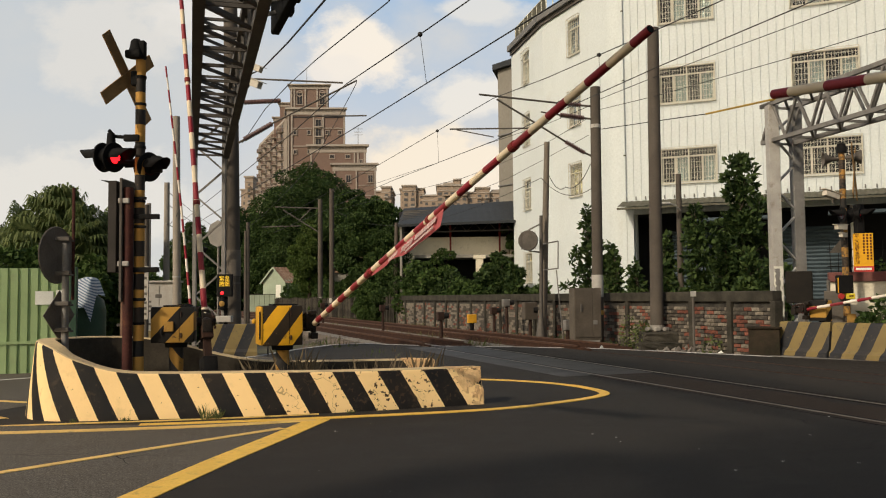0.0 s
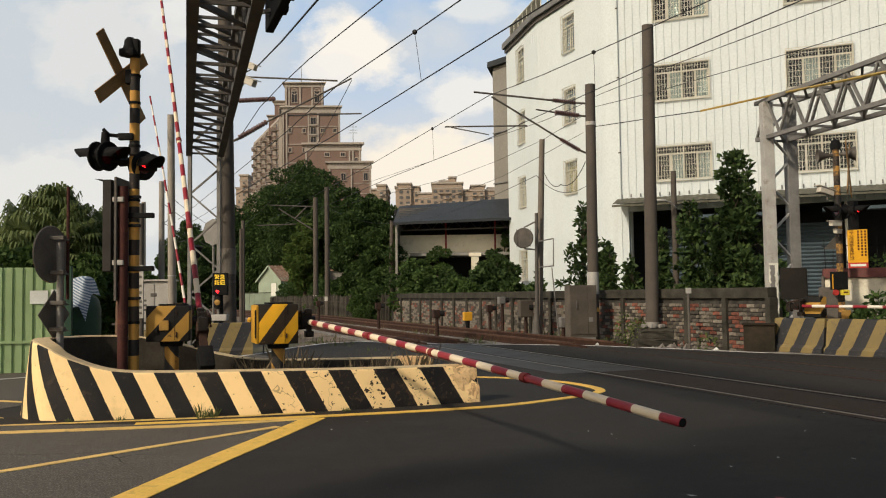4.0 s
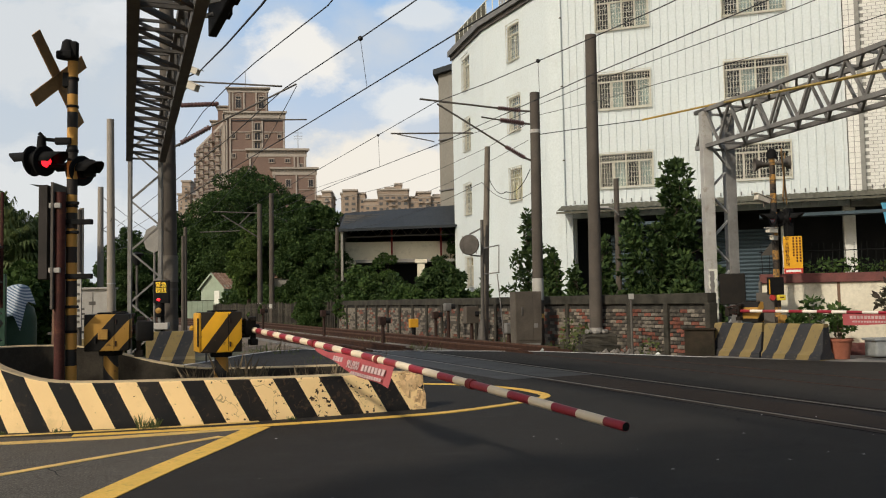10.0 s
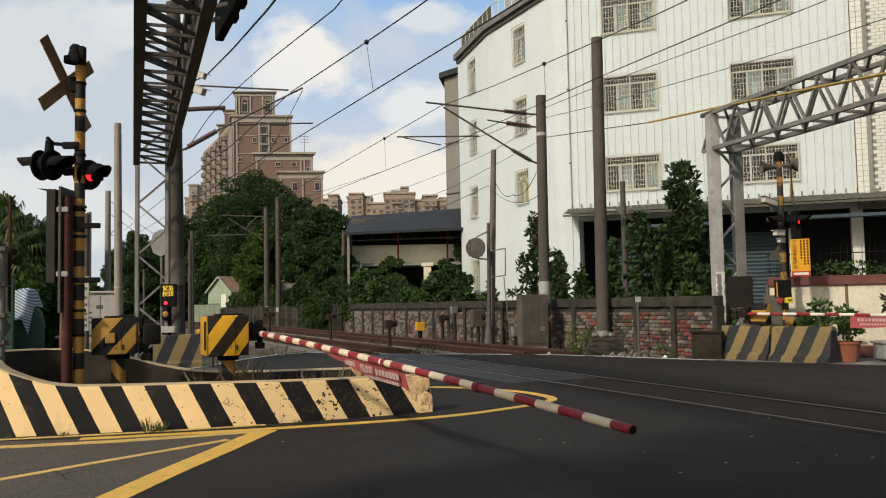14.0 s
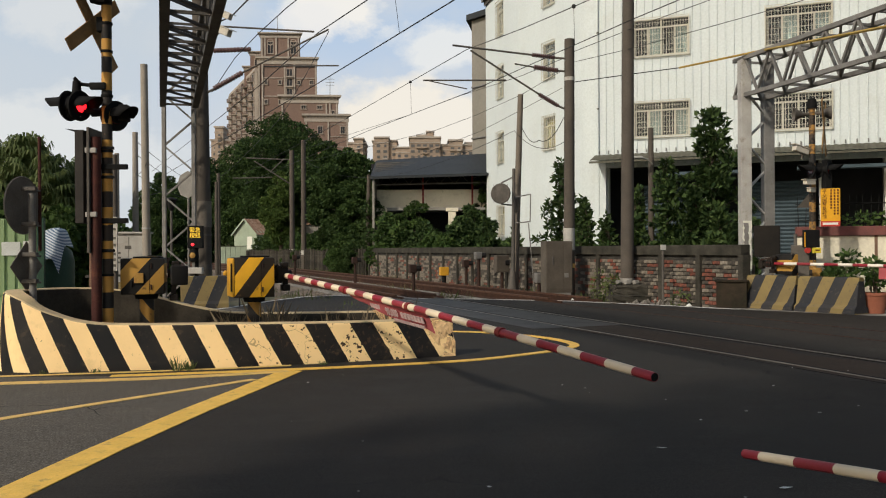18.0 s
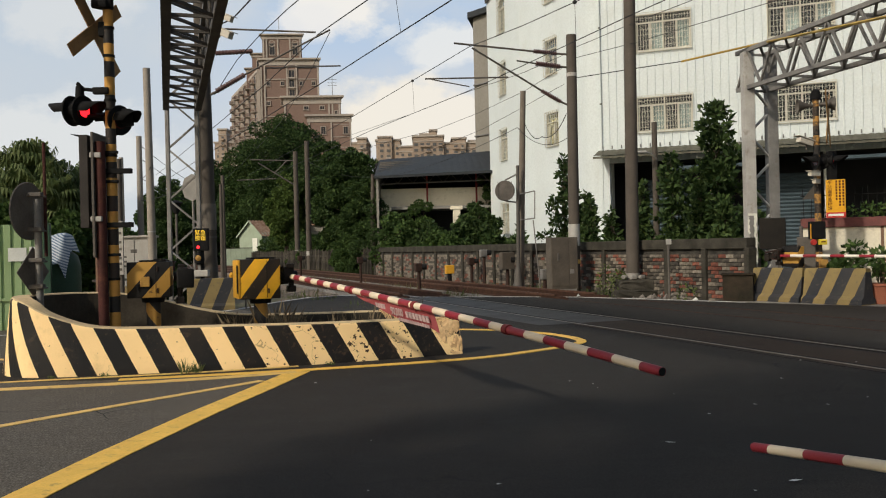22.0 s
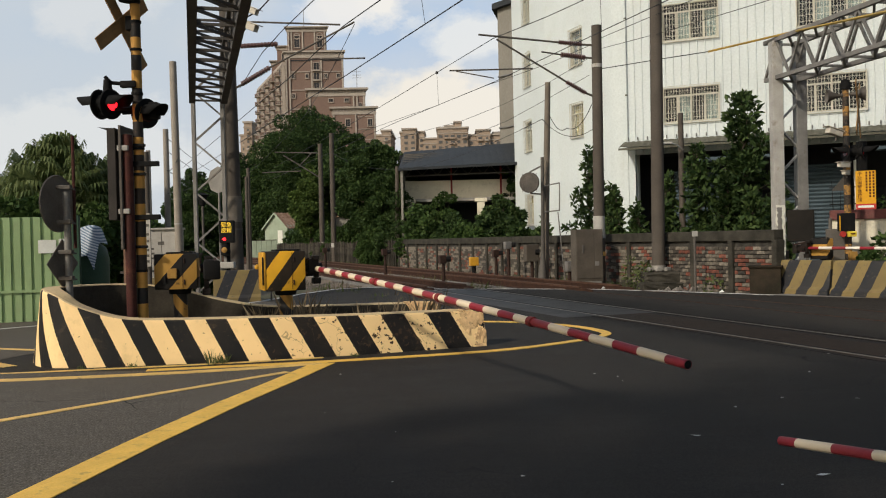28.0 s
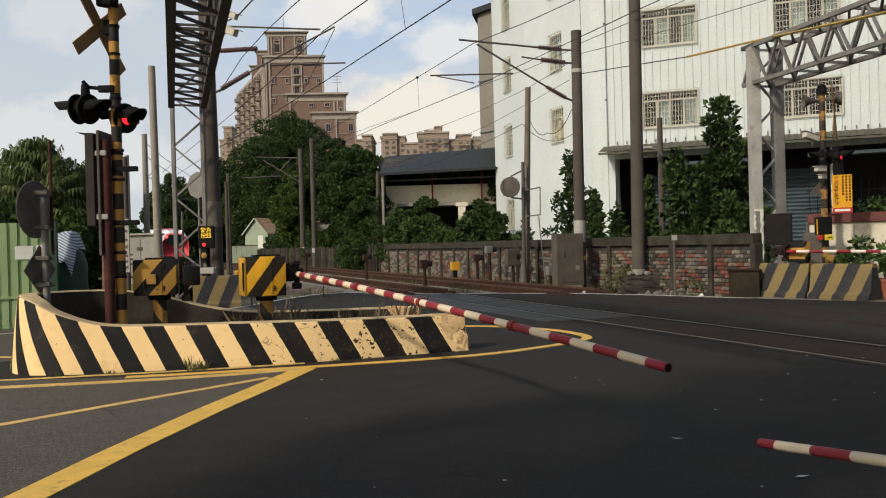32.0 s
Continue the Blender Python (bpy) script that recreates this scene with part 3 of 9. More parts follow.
# paler strip of asphalt between the rails
for a, b, w in ((2.6, 11.3, 1.7),):
    bm = bmesh.new()
    pl = [along(a + (b - a) * i / 24, -0.36) for i in range(25)]
    lo = [bm.verts.new(p + plan_dir(y)[1] * -w / 2 + Vector((0, 0, 0.005))) for p, y in pl]
    hi = [bm.verts.new(p + plan_dir(y)[1] * w / 2 + Vector((0, 0, 0.005))) for p, y in pl]
    for i in range(24):
        bm.faces.new((lo[i], hi[i], hi[i + 1], lo[i + 1]))
    tagged(part("crossing_panel", bm, M["crossing_panel"]), "grey panels between the rails", kind="structure")

# dusty footway beside the painted wall
bm = bmesh.new()
prism(bm, [(6.7, 17.95), (8.42, 15.95), (9.92, 14.95), (10.65, 14.6), (14.6, 6.2), (20, 8), (20, 19), (8.0, 19.6), (6.9, 19.6)], -0.34, -0.006)
tagged(part("footway", bm, M["concrete"]), "dusty concrete footway beside the painted wall", kind="structure")

# painted lines
strip("edge_line", [p for p in ROAD_EDGE[2:]], 0.11, 0.005, M["white_line"], label="white edge line of the road")
strip("edge_line", [(-4.25, 19.6), (-4.9, 17.6), (-5.6, 16.0), (-7.5, 14.0), (-12, 11.5)], 0.11, 0.006, M["white_line"], label="white edge line of the side lane")
loop_pts = smooth_line([(-3.2, 8.98), (-1.5, 9.32), (0.39, 9.89), (1.33, 10.51), (1.95, 11.15), (2.05, 11.7), (1.75, 12.5), (1.2, 13.1), (0.57, 13.45), (-0.5, 13.6), (-2.0, 13.4)], 10)
strip("loop_line", [(p.x, p.y) for p in loop_pts], 0.13, 0.0085, M["yellow_line"], label="yellow line looping round the island's nose")
strip("edge_band", [(-1.38, 9.25), (-1.60, 8.1), (-1.83, 7.0), (-2.06, 5.68), (-2.3, 3.9), (-2.6, 1.0), (-2.9, -3.0)], 0.24, 0.006, M["yellow_line"], label="broad yellow line along the lane")
strip("kerb_line", [(-1.41, 9.22), (-2.1, 8.95), (-2.76, 8.77), (-3.6, 8.62), (-4.36, 8.52), (-6.5, 8.5), (-10, 8.7)], 0.17, 0.0068, M["yellow_pale"], label="faded yellow line beside the island")
strip("base_line", [(-1.45, 9.68), (-2.2, 9.46), (-2.93, 9.30), (-3.8, 9.14), (-4.61, 9.0), (-7.0, 8.85)], 0.055, 0.0078, M["yellow_pale"], label="thin yellow line at the island's foot")
strip("hatch_line", [(-1.66, 8.65), (-2.62, 7.51), (-3.37, 6.59), (-4.6, 5.1)], 0.10, 0.0073, M["yellow_pale"], label="faded thin yellow hatch line")
strip("hatch_line", [(-4.9, 9.5), (-5.6, 10.1), (-6.6, 11.0)], 0.14, 0.0073, M["yellow_pale"], label="faded yellow hatch line past the island")
strip("hatch_line", [(-5.3, 11.0), (-7.5, 11.9), (-11, 12.8)], 0.10, 0.0073, M["yellow_pale"], label="faded yellow line across the side lane")


def ribbon(name, s0, s1, side, z, w, h, mat, kind="structure", label="", step=1.0):
    bm = bmesh.new()
    n = max(2, int((s1 - s0) / step))
    rings = []
    for i in range(n + 1):
        p, y = along(s0 + (s1 - s0) * i / n, side)
        r = plan_dir(y)[1]
        rings.append([bm.verts.new(p + r * dx + Vector((0, 0, dz))) for dx, dz in ((-w / 2, z - h), (w / 2, z - h), (w / 2, z), (-w / 2, z))])
    for a, b in zip(rings, rings[1:]):
        for i in range(4):
            j = (i + 1) % 4
            bm.faces.new((a[i], a[j], b[j], b[i]))
    return tagged(part(name, bm, mat), label, kind=kind)


S_ROAD = (11.6, 8.4)   # where the two tracks leave the road
for k, side in enumerate((0.0, FAR_SIDE)):
    for r in (-0.55, 0.55):
        ribbon("rail", -14, S_ROAD[k] + 0.2, side + r, 0.007, 0.05 - 0.02 * k, 0.05, M["rail" if k else "railhead"], label="worn rail head set in the road")
        ribbon("rail", S_ROAD[k] + 0.2, 160, side + r, 0.10, 0.07, 0.045, M["rail_top"], label="rusty rail head above the ballast")
        ribbon("rail_web", S_ROAD[k] - 0.4, 160, side + r, 0.055, 0.035, 0.12, M["rail"], label="rusty rail web")
        ribbon("rail_foot", S_ROAD[k] - 0.4, 160, side + r, -0.065, 0.13, 0.03, M["rail"], label="rusty rail foot")
for r in (-0.55, 0.55):
    ribbon("flangeway", -14, S_ROAD[0], r - math.copysign(0.06, r), 0.0062, 0.06, 0.006, M["groove"], label="dark dirt-filled groove beside the rail")
    ribbon("asphalt_joint", -14, S_ROAD[0], r + math.copysign(0.16, r), 0.0048, 0.02, 0.004, M["groove"], label="thin dark joint in the asphalt")
bm = bmesh.new()
rd = random.Random(44)
near_edge = [along(-6.0 + 0.4 * i, -0.62 + rd.uniform(-.08, .08))[0] for i in range(26)]
far_edge = [along(-6.0 + 0.4 * i, 0.30 + rd.uniform(-.12, .12))[0] for i in range(26)]
lo, hi = [[bm.verts.new((p.x, p.y, 0.0035)) for p in side] for side in (near_edge, far_edge)]
for i in range(25):
    bm.faces.new((lo[i], hi[i], hi[i + 1], lo[i + 1]))
tagged(part("dirt_stain", bm, M["brown_dirt"]), "rust-brown dirt trodden into the asphalt between the rails", kind="structure")
bm = bmesh.new()
rs = random.Random(4)
rows = []
for i in range(150):
    p, y = along(6.0 + i, 1.4)
    r = plan_dir(y)[1]
    rows.append([bm.verts.new(p + r * dx + Vector((rs.uniform(-.1, .1), rs.uniform(-.1, .1), dz + rs.uniform(-.025, .025)))) for dx, dz in ((-4.6, -0.29), (-3.6, -0.24), (-2.7, -0.13), (-2, -0.12), (-1, -0.12), (0, -0.15), (1, -0.12), (2, -0.12), (2.7, -0.13), (3.2, -0.21), (4.2, -0.28))])
for a, b in zip(rows, rows[1:]):
    for i in range(len(a) - 1):
        bm.faces.new((a[i], a[i + 1], b[i + 1], b[i]))
tagged(part("ballast", bm, M["ballast"], smooth=True), "brown-grey ballast bed under the tracks", kind="structure")


def mesh_pieces(name, verts, faces, mat, label="", kind="stuff", category=""):
    ob = flat(name, verts, faces, mat)
    return tagged(ob, label, category, kind=kind)


# loose ballast stones and sleepers
rs = random.Random(8)
V, Fc = [], []
for i in range(2600):
    s = 9.0 + 45 * rs.random() ** 1.6
    side = rs.uniform(-2.2, 4.9)
    p, y = along(s, side)
    edge = (-0.12 if -1.2 < side < 4.0 else -0.2)
    r = rs.uniform(0.025, 0.06)
    b0 = len(V)
    for dx, dy, dz in ((1, 0, 0), (-.6, .8, 0), (-.5, -.9, 0), (.2, .1, .9), (0.1, 0, -.6)):
        V.append((p.x + r * (dx + rs.uniform(-.3, .3)), p.y + r * (dy + rs.uniform(-.3, .3)), edge + 0.01 + r * (dz + rs.uniform(-.2, .2))))
    Fc += [(b0, b0 + 1, b0 + 3), (b0 + 1, b0 + 2, b0 + 3), (b0 + 2, b0, b0 + 3), (b0 + 1, b0, b0 + 4), (b0 + 2, b0 + 1, b0 + 4), (b0, b0 + 2, b0 + 4)]
mesh_pieces("ballast_stones", V, Fc, M["stone"], "loose grey and brown ballast stones")
sl = bmesh.new()
box(sl, (0, 0, 0), (2.1, 0.2, 0.08), 0.01)
me_sleeper = None
for k, side in enumerate((0.0, FAR_SIDE)):
    for i in range(60):
        p, y = along(S_ROAD[k] + 0.8 + i * 0.62, side, -0.135)
        if me_sleeper is None:
            ob = part("sleeper", sl, M["concrete"])
            me_sleeper = ob.data
        else:
            ob = new("sleeper", me_sleeper)
        ob.matrix_basis = pose(p.x, p.y, p.z, 0, 0, y)
        tagged(ob, "worn concrete sleeper in ballast", "sleeper", "sleepers", "structure")

# ---- the striped island wall ----
def island():
    base = [(0.42, 10.42, .44), (-0.4, 10.1, .45), (-1.19, 9.81, .46), (-2.09, 9.56, .48), (-3.01, 9.42, .49), (-3.6, 9.33, .52), (-4.05, 9.3, .64), (-4.4, 9.36, .78), (-4.68, 9.6, .84),
            (-4.9, 10.1, .85), (-4.88, 10.75, .84), (-4.6, 11.3, .83), (-4.1, 11.6, .80), (-3.5, 11.75, .68), (-3.0, 11.8, .55), (-2.5, 11.85, .47), (-1.6, 11.95, .45), (-0.9, 12.05, .45), (-0.25, 12.15, .44)]
    pts = smooth_line([Vector(p) for p in base], 6)
    ob = thing("island_wall", (-2, 10.4, 0), 0, "low curved concrete wall with slanting black and cream stripes", "wall")
    verts, faces, uvs = [], [], []
    o = Vector((-2, 10.4, 0))
    u = 0.0
    prof = []
    for i, p in enumerate(pts):
        a, b = pts[max(i - 1, 0)], pts[min(i + 1, len(pts) - 1)]
        d = Vector((b.x - a.x, b.y - a.y, 0)).normalized()
        inn = Vector((d.y, -d.x, 0))
        if i:
            u += Vector((p.x - pts[i - 1].x, p.y - pts[i - 1].y, 0)).length
        prof.append((Vector((p.x, p.y, 0)), inn, p.z, u))
    def sweep(offs, name, mat, label=""):
        V, Fc, U = [], [], []
        n = len(offs(prof[0][2]))
        for q, inn, h, u in prof:
            for k, z in offs(h):
                w = q + inn * k - o
                V.append((w.x, w.y, z))
                w_ = u - 0.53 * z
                U.append((0.4896 * (-0.3315 + w_ * (1.6235 + w_ * (0.0968 + w_ * -0.00075))), z) if u < 5.6 else (0.4896 * (11.663 + (w_ - 5.6) * 2.1), z))
        for i in range(len(prof) - 1):
            for j in range(n - 1):
                Fc.append((i * n + j, (i + 1) * n + j, (i + 1) * n + j + 1, i * n + j + 1))
        ob2 = flat(name, V, Fc, mat, ob, label, smooth=False)
        uv = ob2.data.uv_layers.new(name="UVMap")
        for lp in ob2.data.loops:
            uv.data[lp.index].uv = U[lp.vertex_index]
        return ob2
    sweep(lambda h: [(0.0, -0.02), (0.01, 0.06), (0.10, h - 0.03), (0.112, h - 0.012)], "striped_face", M["barrier"])
    sweep(lambda h: [(0.112, h - 0.012), (0.125, h), (0.30, h), (0.315, h - 0.015)], "coping", M["barrier_cap"], "cream worn coping")
    sweep(lambda h: [(0.315, h - 0.015), (0.36, -0.02)], "inner_face", M["inner_concrete"], "dark stained inner face")
    for (q, inn, h, u), sgn in ((prof[0], 1), (prof[-1], 1)):
        bm = bmesh.new()
        rr = random.Random(int(u * 10) + 3)
        dirn = Vector((-inn.y, inn.x, 0))
        front = [(-0.005, -0.02), (0.01, 0.06), (0.10, h - 0.03), (0.125, h + .004), (0.30, h + .004), (0.318, h - 0.015), (0.36, -0.02)]
        # a crumbling end block, lumpy
        away = dirn if (u > 1) else -dirn
        away = Vector((away.x, away.y, 0))
        ring0 = [bm.verts.new(q + inn * (k + (-0.007 if k < .2 else 0.007)) - o + Vector((0, 0, z + .006)) - away * (0.10 + rr.uniform(0, .05) + 0.30 * max(z, 0) / h)) for k, z in front]
        mid = [bm.verts.new(q + inn * (k + rr.uniform(-.016, -.004) * (1 if k < .2 else -1)) - o + Vector((0, 0, z + rr.uniform(-.02, .006))) + away * rr.uniform(0.0, .03)) for k, z in front]
        for i in range(len(front) - 1):
            bm.faces.new((ring0[i], ring0[i + 1], mid[i + 1], mid[i]))
        bm.faces.new(mid)
        bmesh.ops.subdivide_edges(bm, edges=bm.edges[:], cuts=5, use_grid_fill=True)
        bmesh.ops.triangulate(bm, faces=[f for f in bm.faces if len(f.verts) > 4])
        bm.normal_update()
        for v in bm.verts:
            v.co += v.normal * rr.uniform(-0.004, 0.014)
        part("broken_end", bm, M["barrier_broken"], ob, "crumbled orange-brown wall end")
    # soil and dead weeds inside
    bm = bmesh.new()
    inner = [q + inn * 0.3 - o for q, inn, h, u in prof[::3]]
    prism(bm, [(p.x, p.y) for p in inner], -0.02, 0.12)
    part("soil_bed", bm, M["soil"], ob, "soil inside the island")
    return ob


island()

# ---- crossing gates ----
def text_mesh(body, size, mat, parent, m, name="lettering", depth=0.002, bold=0.0):
    cu = bpy.data.curves.new(name, "FONT")
    cu.body, cu.size, cu.extrude, cu.align_x, cu.align_y = body, size, depth, "CENTER", "CENTER"
    cu.offset = bold
    tmp = bpy.data.objects.new("tmp", cu)
    me = bpy.data.meshes.new_from_object(tmp)
    bpy.data.objects.remove(tmp)
    me.materials.clear()
    me.materials.append(mat)
    ob = new(name, me)
    ob.parent = parent
    ob.matrix_basis = m
    return ob


def boom_mesh(length, r0, r1, mat, parent, label, clamps=(), weight=True, period=0.51):
    bm = bmesh.new()
    n = 12
    for i in range(n):
        a, b = i / n, (i + 1) / n
        rod(bm, (length * a, 0, -0.10 * a * a), (length * b, 0, -0.10 * b * b), r0 + (r1 - r0) * a, r0 + (r1 - r0) * b, 14, caps=False)
    # inner sleeve at the tube end
    rod(bm, (length - 0.001, 0, -0.10), (length - 0.12, 0, -0.099), r1 * 0.86, r1 * 0.86, 14)
    bmesh.ops.remove_doubles(bm, verts=bm.verts[:], dist=0.0008)
    ob = part("boom", bm, mat, parent, label, smooth=True)
    for x in clamps:
        bm = bmesh.new()
        rr = r0 + (r1 - r0) * x / length
        rod(bm, (x - 0.03, 0, -0.10 * (x / length) ** 2), (x + 0.03, 0, -0.10 * (x / length) ** 2), rr * 1.28, rr * 1.28, 14)
        part("clamp", bm, M["red_post"], ob, "red sleeve clamp")
    # solid black disc in place of the shaded hollow of the tube
    bm = bmesh.new()
    rod(bm, (length - 0.012, 0, -0.10), (length + 0.002, 0, -0.1003), r1 * 0.84, r1 * 0.84, 14)
    part("tube_end", bm, M["black_metal"], ob, "black disc for the shade inside the tube end")
    return ob


def gate(loc, yaw, size, paint, label, post_yaw=0.0, box_off=(0, 0), zc=0.98, mech=(0.0, 0.0), mech_yaw=0.0, latch=False, cover=False, drop=0.08):
    ob = thing("crossing_gate", loc, 0, label, "gate", "crossing gates")
    bm = bmesh.new()
    rod(bm, (box_off[0] + .03, box_off[1], -0.02), (box_off[0] + .03, box_off[1], zc - size[2] / 2 + 0.02), 0.085, 0.085, 14)
    part("post", bm, M["post_slant"], ob, "short black and amber post", smooth=True)
    bm = bmesh.new()
    rod(bm, (box_off[0] + .03, box_off[1], zc - size[2] / 2 - 0.06), (box_off[0] + .03, box_off[1], zc - size[2] / 2), 0.13, 0.14, 14)
    part("collar", bm, M["black_metal"], ob, smooth=True)
    bm = bmesh.new()
    box(bm, (0, 0, 0), size, 0.014)
    hz = part("housing", bm, paint, ob, smooth=True)
    hz.matrix_basis = pose(box_off[0], box_off[1], zc, 0, 0, yaw)
    bm = bmesh.new()
    box(bm, (0.04, 0.02, size[2] / 2 + 0.010), (size[0] * 0.62, size[1] * 0.8, 0.022), 0.006)
    part("lid", bm, M["black_metal"], hz, "grimy dark lid")
    if latch:
        bm = bmesh.new()
        box(bm, (-0.04, -size[1] / 2 - 0.012, -0.02), (0.11, 0.03, 0.12), 0.008)
        part("latch_box", bm, M["latch_amber"], hz, "small amber latch box")
        bm = bmesh.new()
        rod(bm, (-0.12, -size[1] / 2 - 0.01, -0.05), (-0.12, -size[1] / 2 - 0.01, -0.12), 0.012, 0.012, 6)
        part("padlock", bm, M["black_metal"], hz)
    bm = bmesh.new()
    bar(bm, (size[0] * 0.16, -size[1] / 2 - 0.001, -size[2] * 0.46), (size[0] * 0.16, -size[1] / 2 - 0.001, size[2] * 0.46), 0.005, 0.006)
    part("door_seam", bm, M["black_metal"], hz, "thin dark door seam")
    for z in (-0.3, 0.3):
        bm = bmesh.new()
        rod(bm, (size[0] * 0.2, -size[1] / 2 - 0.006, size[2] * z - 0.03), (size[0] * 0.2, -size[1] / 2 - 0.006, size[2] * z + 0.03), 0.009, 0.009, 8)
        part("hinge", bm, M["rust_dark"], hz)
    if cover:
        # rounded sheet cover on the lane side
        bm = bmesh.new()
        w, h, dp = size[0] * 0.07, size[2], size[1]
        box(bm, (-size[0] / 2 - w / 2 + 0.004, -0.01, 0.0), (w, dp * 0.98, h * 0.97), 0.016)
        part("side_cover", bm, M["orange_box"], hz, "bright yellow sheet cover", smooth=True)
        bm = bmesh.new()
        bar(bm, (-size[0] / 2 - w - 0.001, -dp * 0.46, -h * 0.34), (-size[0] / 2 - w - 0.001, -dp * 0.46, h * 0.36), 0.01, 0.05)
        part("cover_edge", bm, M["black_metal"], hz, "worn black edge")
    # crank and counterweight
    bm = bmesh.new()
    R = Matrix.Rotation(radians(mech_yaw), 4, "Z")
    o = Vector((mech[0], mech[1], zc))
    for c, d in (((0, 0, 0.04), (0.15, 0.14, 0.19)), ((-0.12, 0.02, 0.02), (0.22, 0.06, 0.13)), ((-0.25, 0.02, -0.01), (0.11, 0.11, 0.16)), ((0.0, 0.05, -0.03 - drop / 2), (0.07, 0.06, drop + 0.1)), ((0.0, 0.05, -0.06 - drop), (0.12, 0.10, 0.08)), ((0.06, 0.02, 0.15), (0.10, 0.09, 0.06))):
        box(bm, o + R.to_3x3() @ Vector(c), d, 0.012, R)
    part("crank", bm, M["greasy_iron"], ob, "black greasy crank and counterweight")
    bm = bmesh.new()
    rod(bm, o + R.to_3x3() @ Vector((0.0, -0.10, 0.03)), o + R.to_3x3() @ Vector((0.0, 0.12, 0.03)), 0.055, 0.055, 14)
    part("shaft", bm, M["greasy_iron"], ob, "greasy boom shaft", smooth=True)
    bm = bmesh.new()
    rod(bm, o + R.to_3x3() @ Vector((-0.24, -0.06, 0.09)), o + R.to_3x3() @ Vector((0.04, -0.06, 0.14)), 0.018, 0.018, 8)
    part("link_rod", bm, M["rust_dark"], ob)
    for k in range(4):
        bm = bmesh.new()
        a = radians(90 * k + 40)
        c = Vector((mech[0], mech[1], zc)) + R.to_3x3() @ Vector((0.05 * math.cos(a), -0.085, 0.06 * math.sin(a)))
        rod(bm, c, c + R.to_3x3() @ Vector((0, -0.02, 0)), 0.016, 0.016, 6)
        part("bolt", bm, M["rust"], ob)
    return ob


M["greasy_iron"] = surf("greasy black-brown iron", (0.030, 0.024, 0.020), (0.016, 0.013, 0.011), 0.5, 0.2, s1=9, s2=60, dirt=(0.07, 0.04, 0.025), dirt_amount=0.5)
M["latch_amber"] = surf("dull amber latch paint", (0.42, 0.24, 0.06), (0.30, 0.16, 0.045), 0.6, s1=8)
M["post_slant"] = stripes("slanting black and amber post paint", (0.03, 0.029, 0.028), (0.42, 0.22, 0.05), 0.36, slope=1.3, axis="z", wear=(0.10, 0.06, 0.04), wear_amount=0.6)
gate_b = gate((-2.05, 10.8, 0), 21, (0.49, 0.42, 0.49), M["gate_yellow"], "bright yellow crossing gate with black stripes, boom across the road", zc=0.96, box_off=(-0.05, 0.0), mech=(0.30, 0.12), mech_yaw=-65, cover=True)
boom_b = boom_mesh(7.08, 0.036, 0.026, M["boom"], gate_b, "long red and cream striped boom", clamps=(2.26, 3.88, 5.46))
gate_a = gate((-3.35, 10.55, 0), 12, (0.50, 0.40, 0.43), M["gate_dull"], "grimy black and amber crossing gate with a raised boom", zc=0.99, box_off=(0.0, 0.0), mech=(0.40, 0.02), mech_yaw=110, latch=True, drop=0.20)
boom_a = boom_mesh(7.25, 0.038, 0.024, M["boom"], gate_a, "red and cream striped boom over the side lane", clamps=(1.6, 3.4))
bm = bmesh.new()
bar(bm, (0.05, 0, 0), (-0.46, 0, 0), 0.09, 0.07)
box(bm, (-0.12, 0, 0), (0.16, 0.14, 0.16), 0.01)
part("weight_arm", bm, M["rust_dark"], boom_a, "rusty counterweight arm")
bm = bmesh.new()
box(bm, (-0.58, 0, 0), (0.30, 0.18, 0.22), 0.02)
part("counterweight", bm, M["black_metal"], boom_a, "black cast counterweight", smooth=True)
gate_c = gate((-6.13, 19.9, 0), 20, (0.45, 0.4, 0.43), M["gate_dull"], "crossing gate beyond the barriers with a thin boom", zc=0.95, mech=(0.3, 0), mech_yaw=20)
boom_c = boom_mesh(5.85, 0.032, 0.02, M["boom_red"], gate_c, "thin red and white boom")
gate_d = gate((7.55, 17.75, 0), 30, (0.45, 0.4, 0.42), M["gate_dull"], "rusty crossing gate behind the concrete barriers", zc=0.93, box_off=(0.18, -0.02), mech=(-0.22, 0.0), mech_yaw=-60)
boom_d = boom_mesh(6.5, 0.032, 0.024, M["boom_red"], gate_d, "red and white boom over the far road")
gate_e = gate((3.85, -3.45, 0), 30, (0.45, 0.4, 0.42), M["gate_yellow"], "yellow crossing gate at the road's near corner", zc=0.95, mech=(-0.3, 0.15), mech_yaw=108)
boom_e = boom_mesh(7.2, 0.031, 0.0192, M["boom_e"], gate_e, "red and cream striped boom of the near gate", clamps=(1.6, 3.4, 5.0))

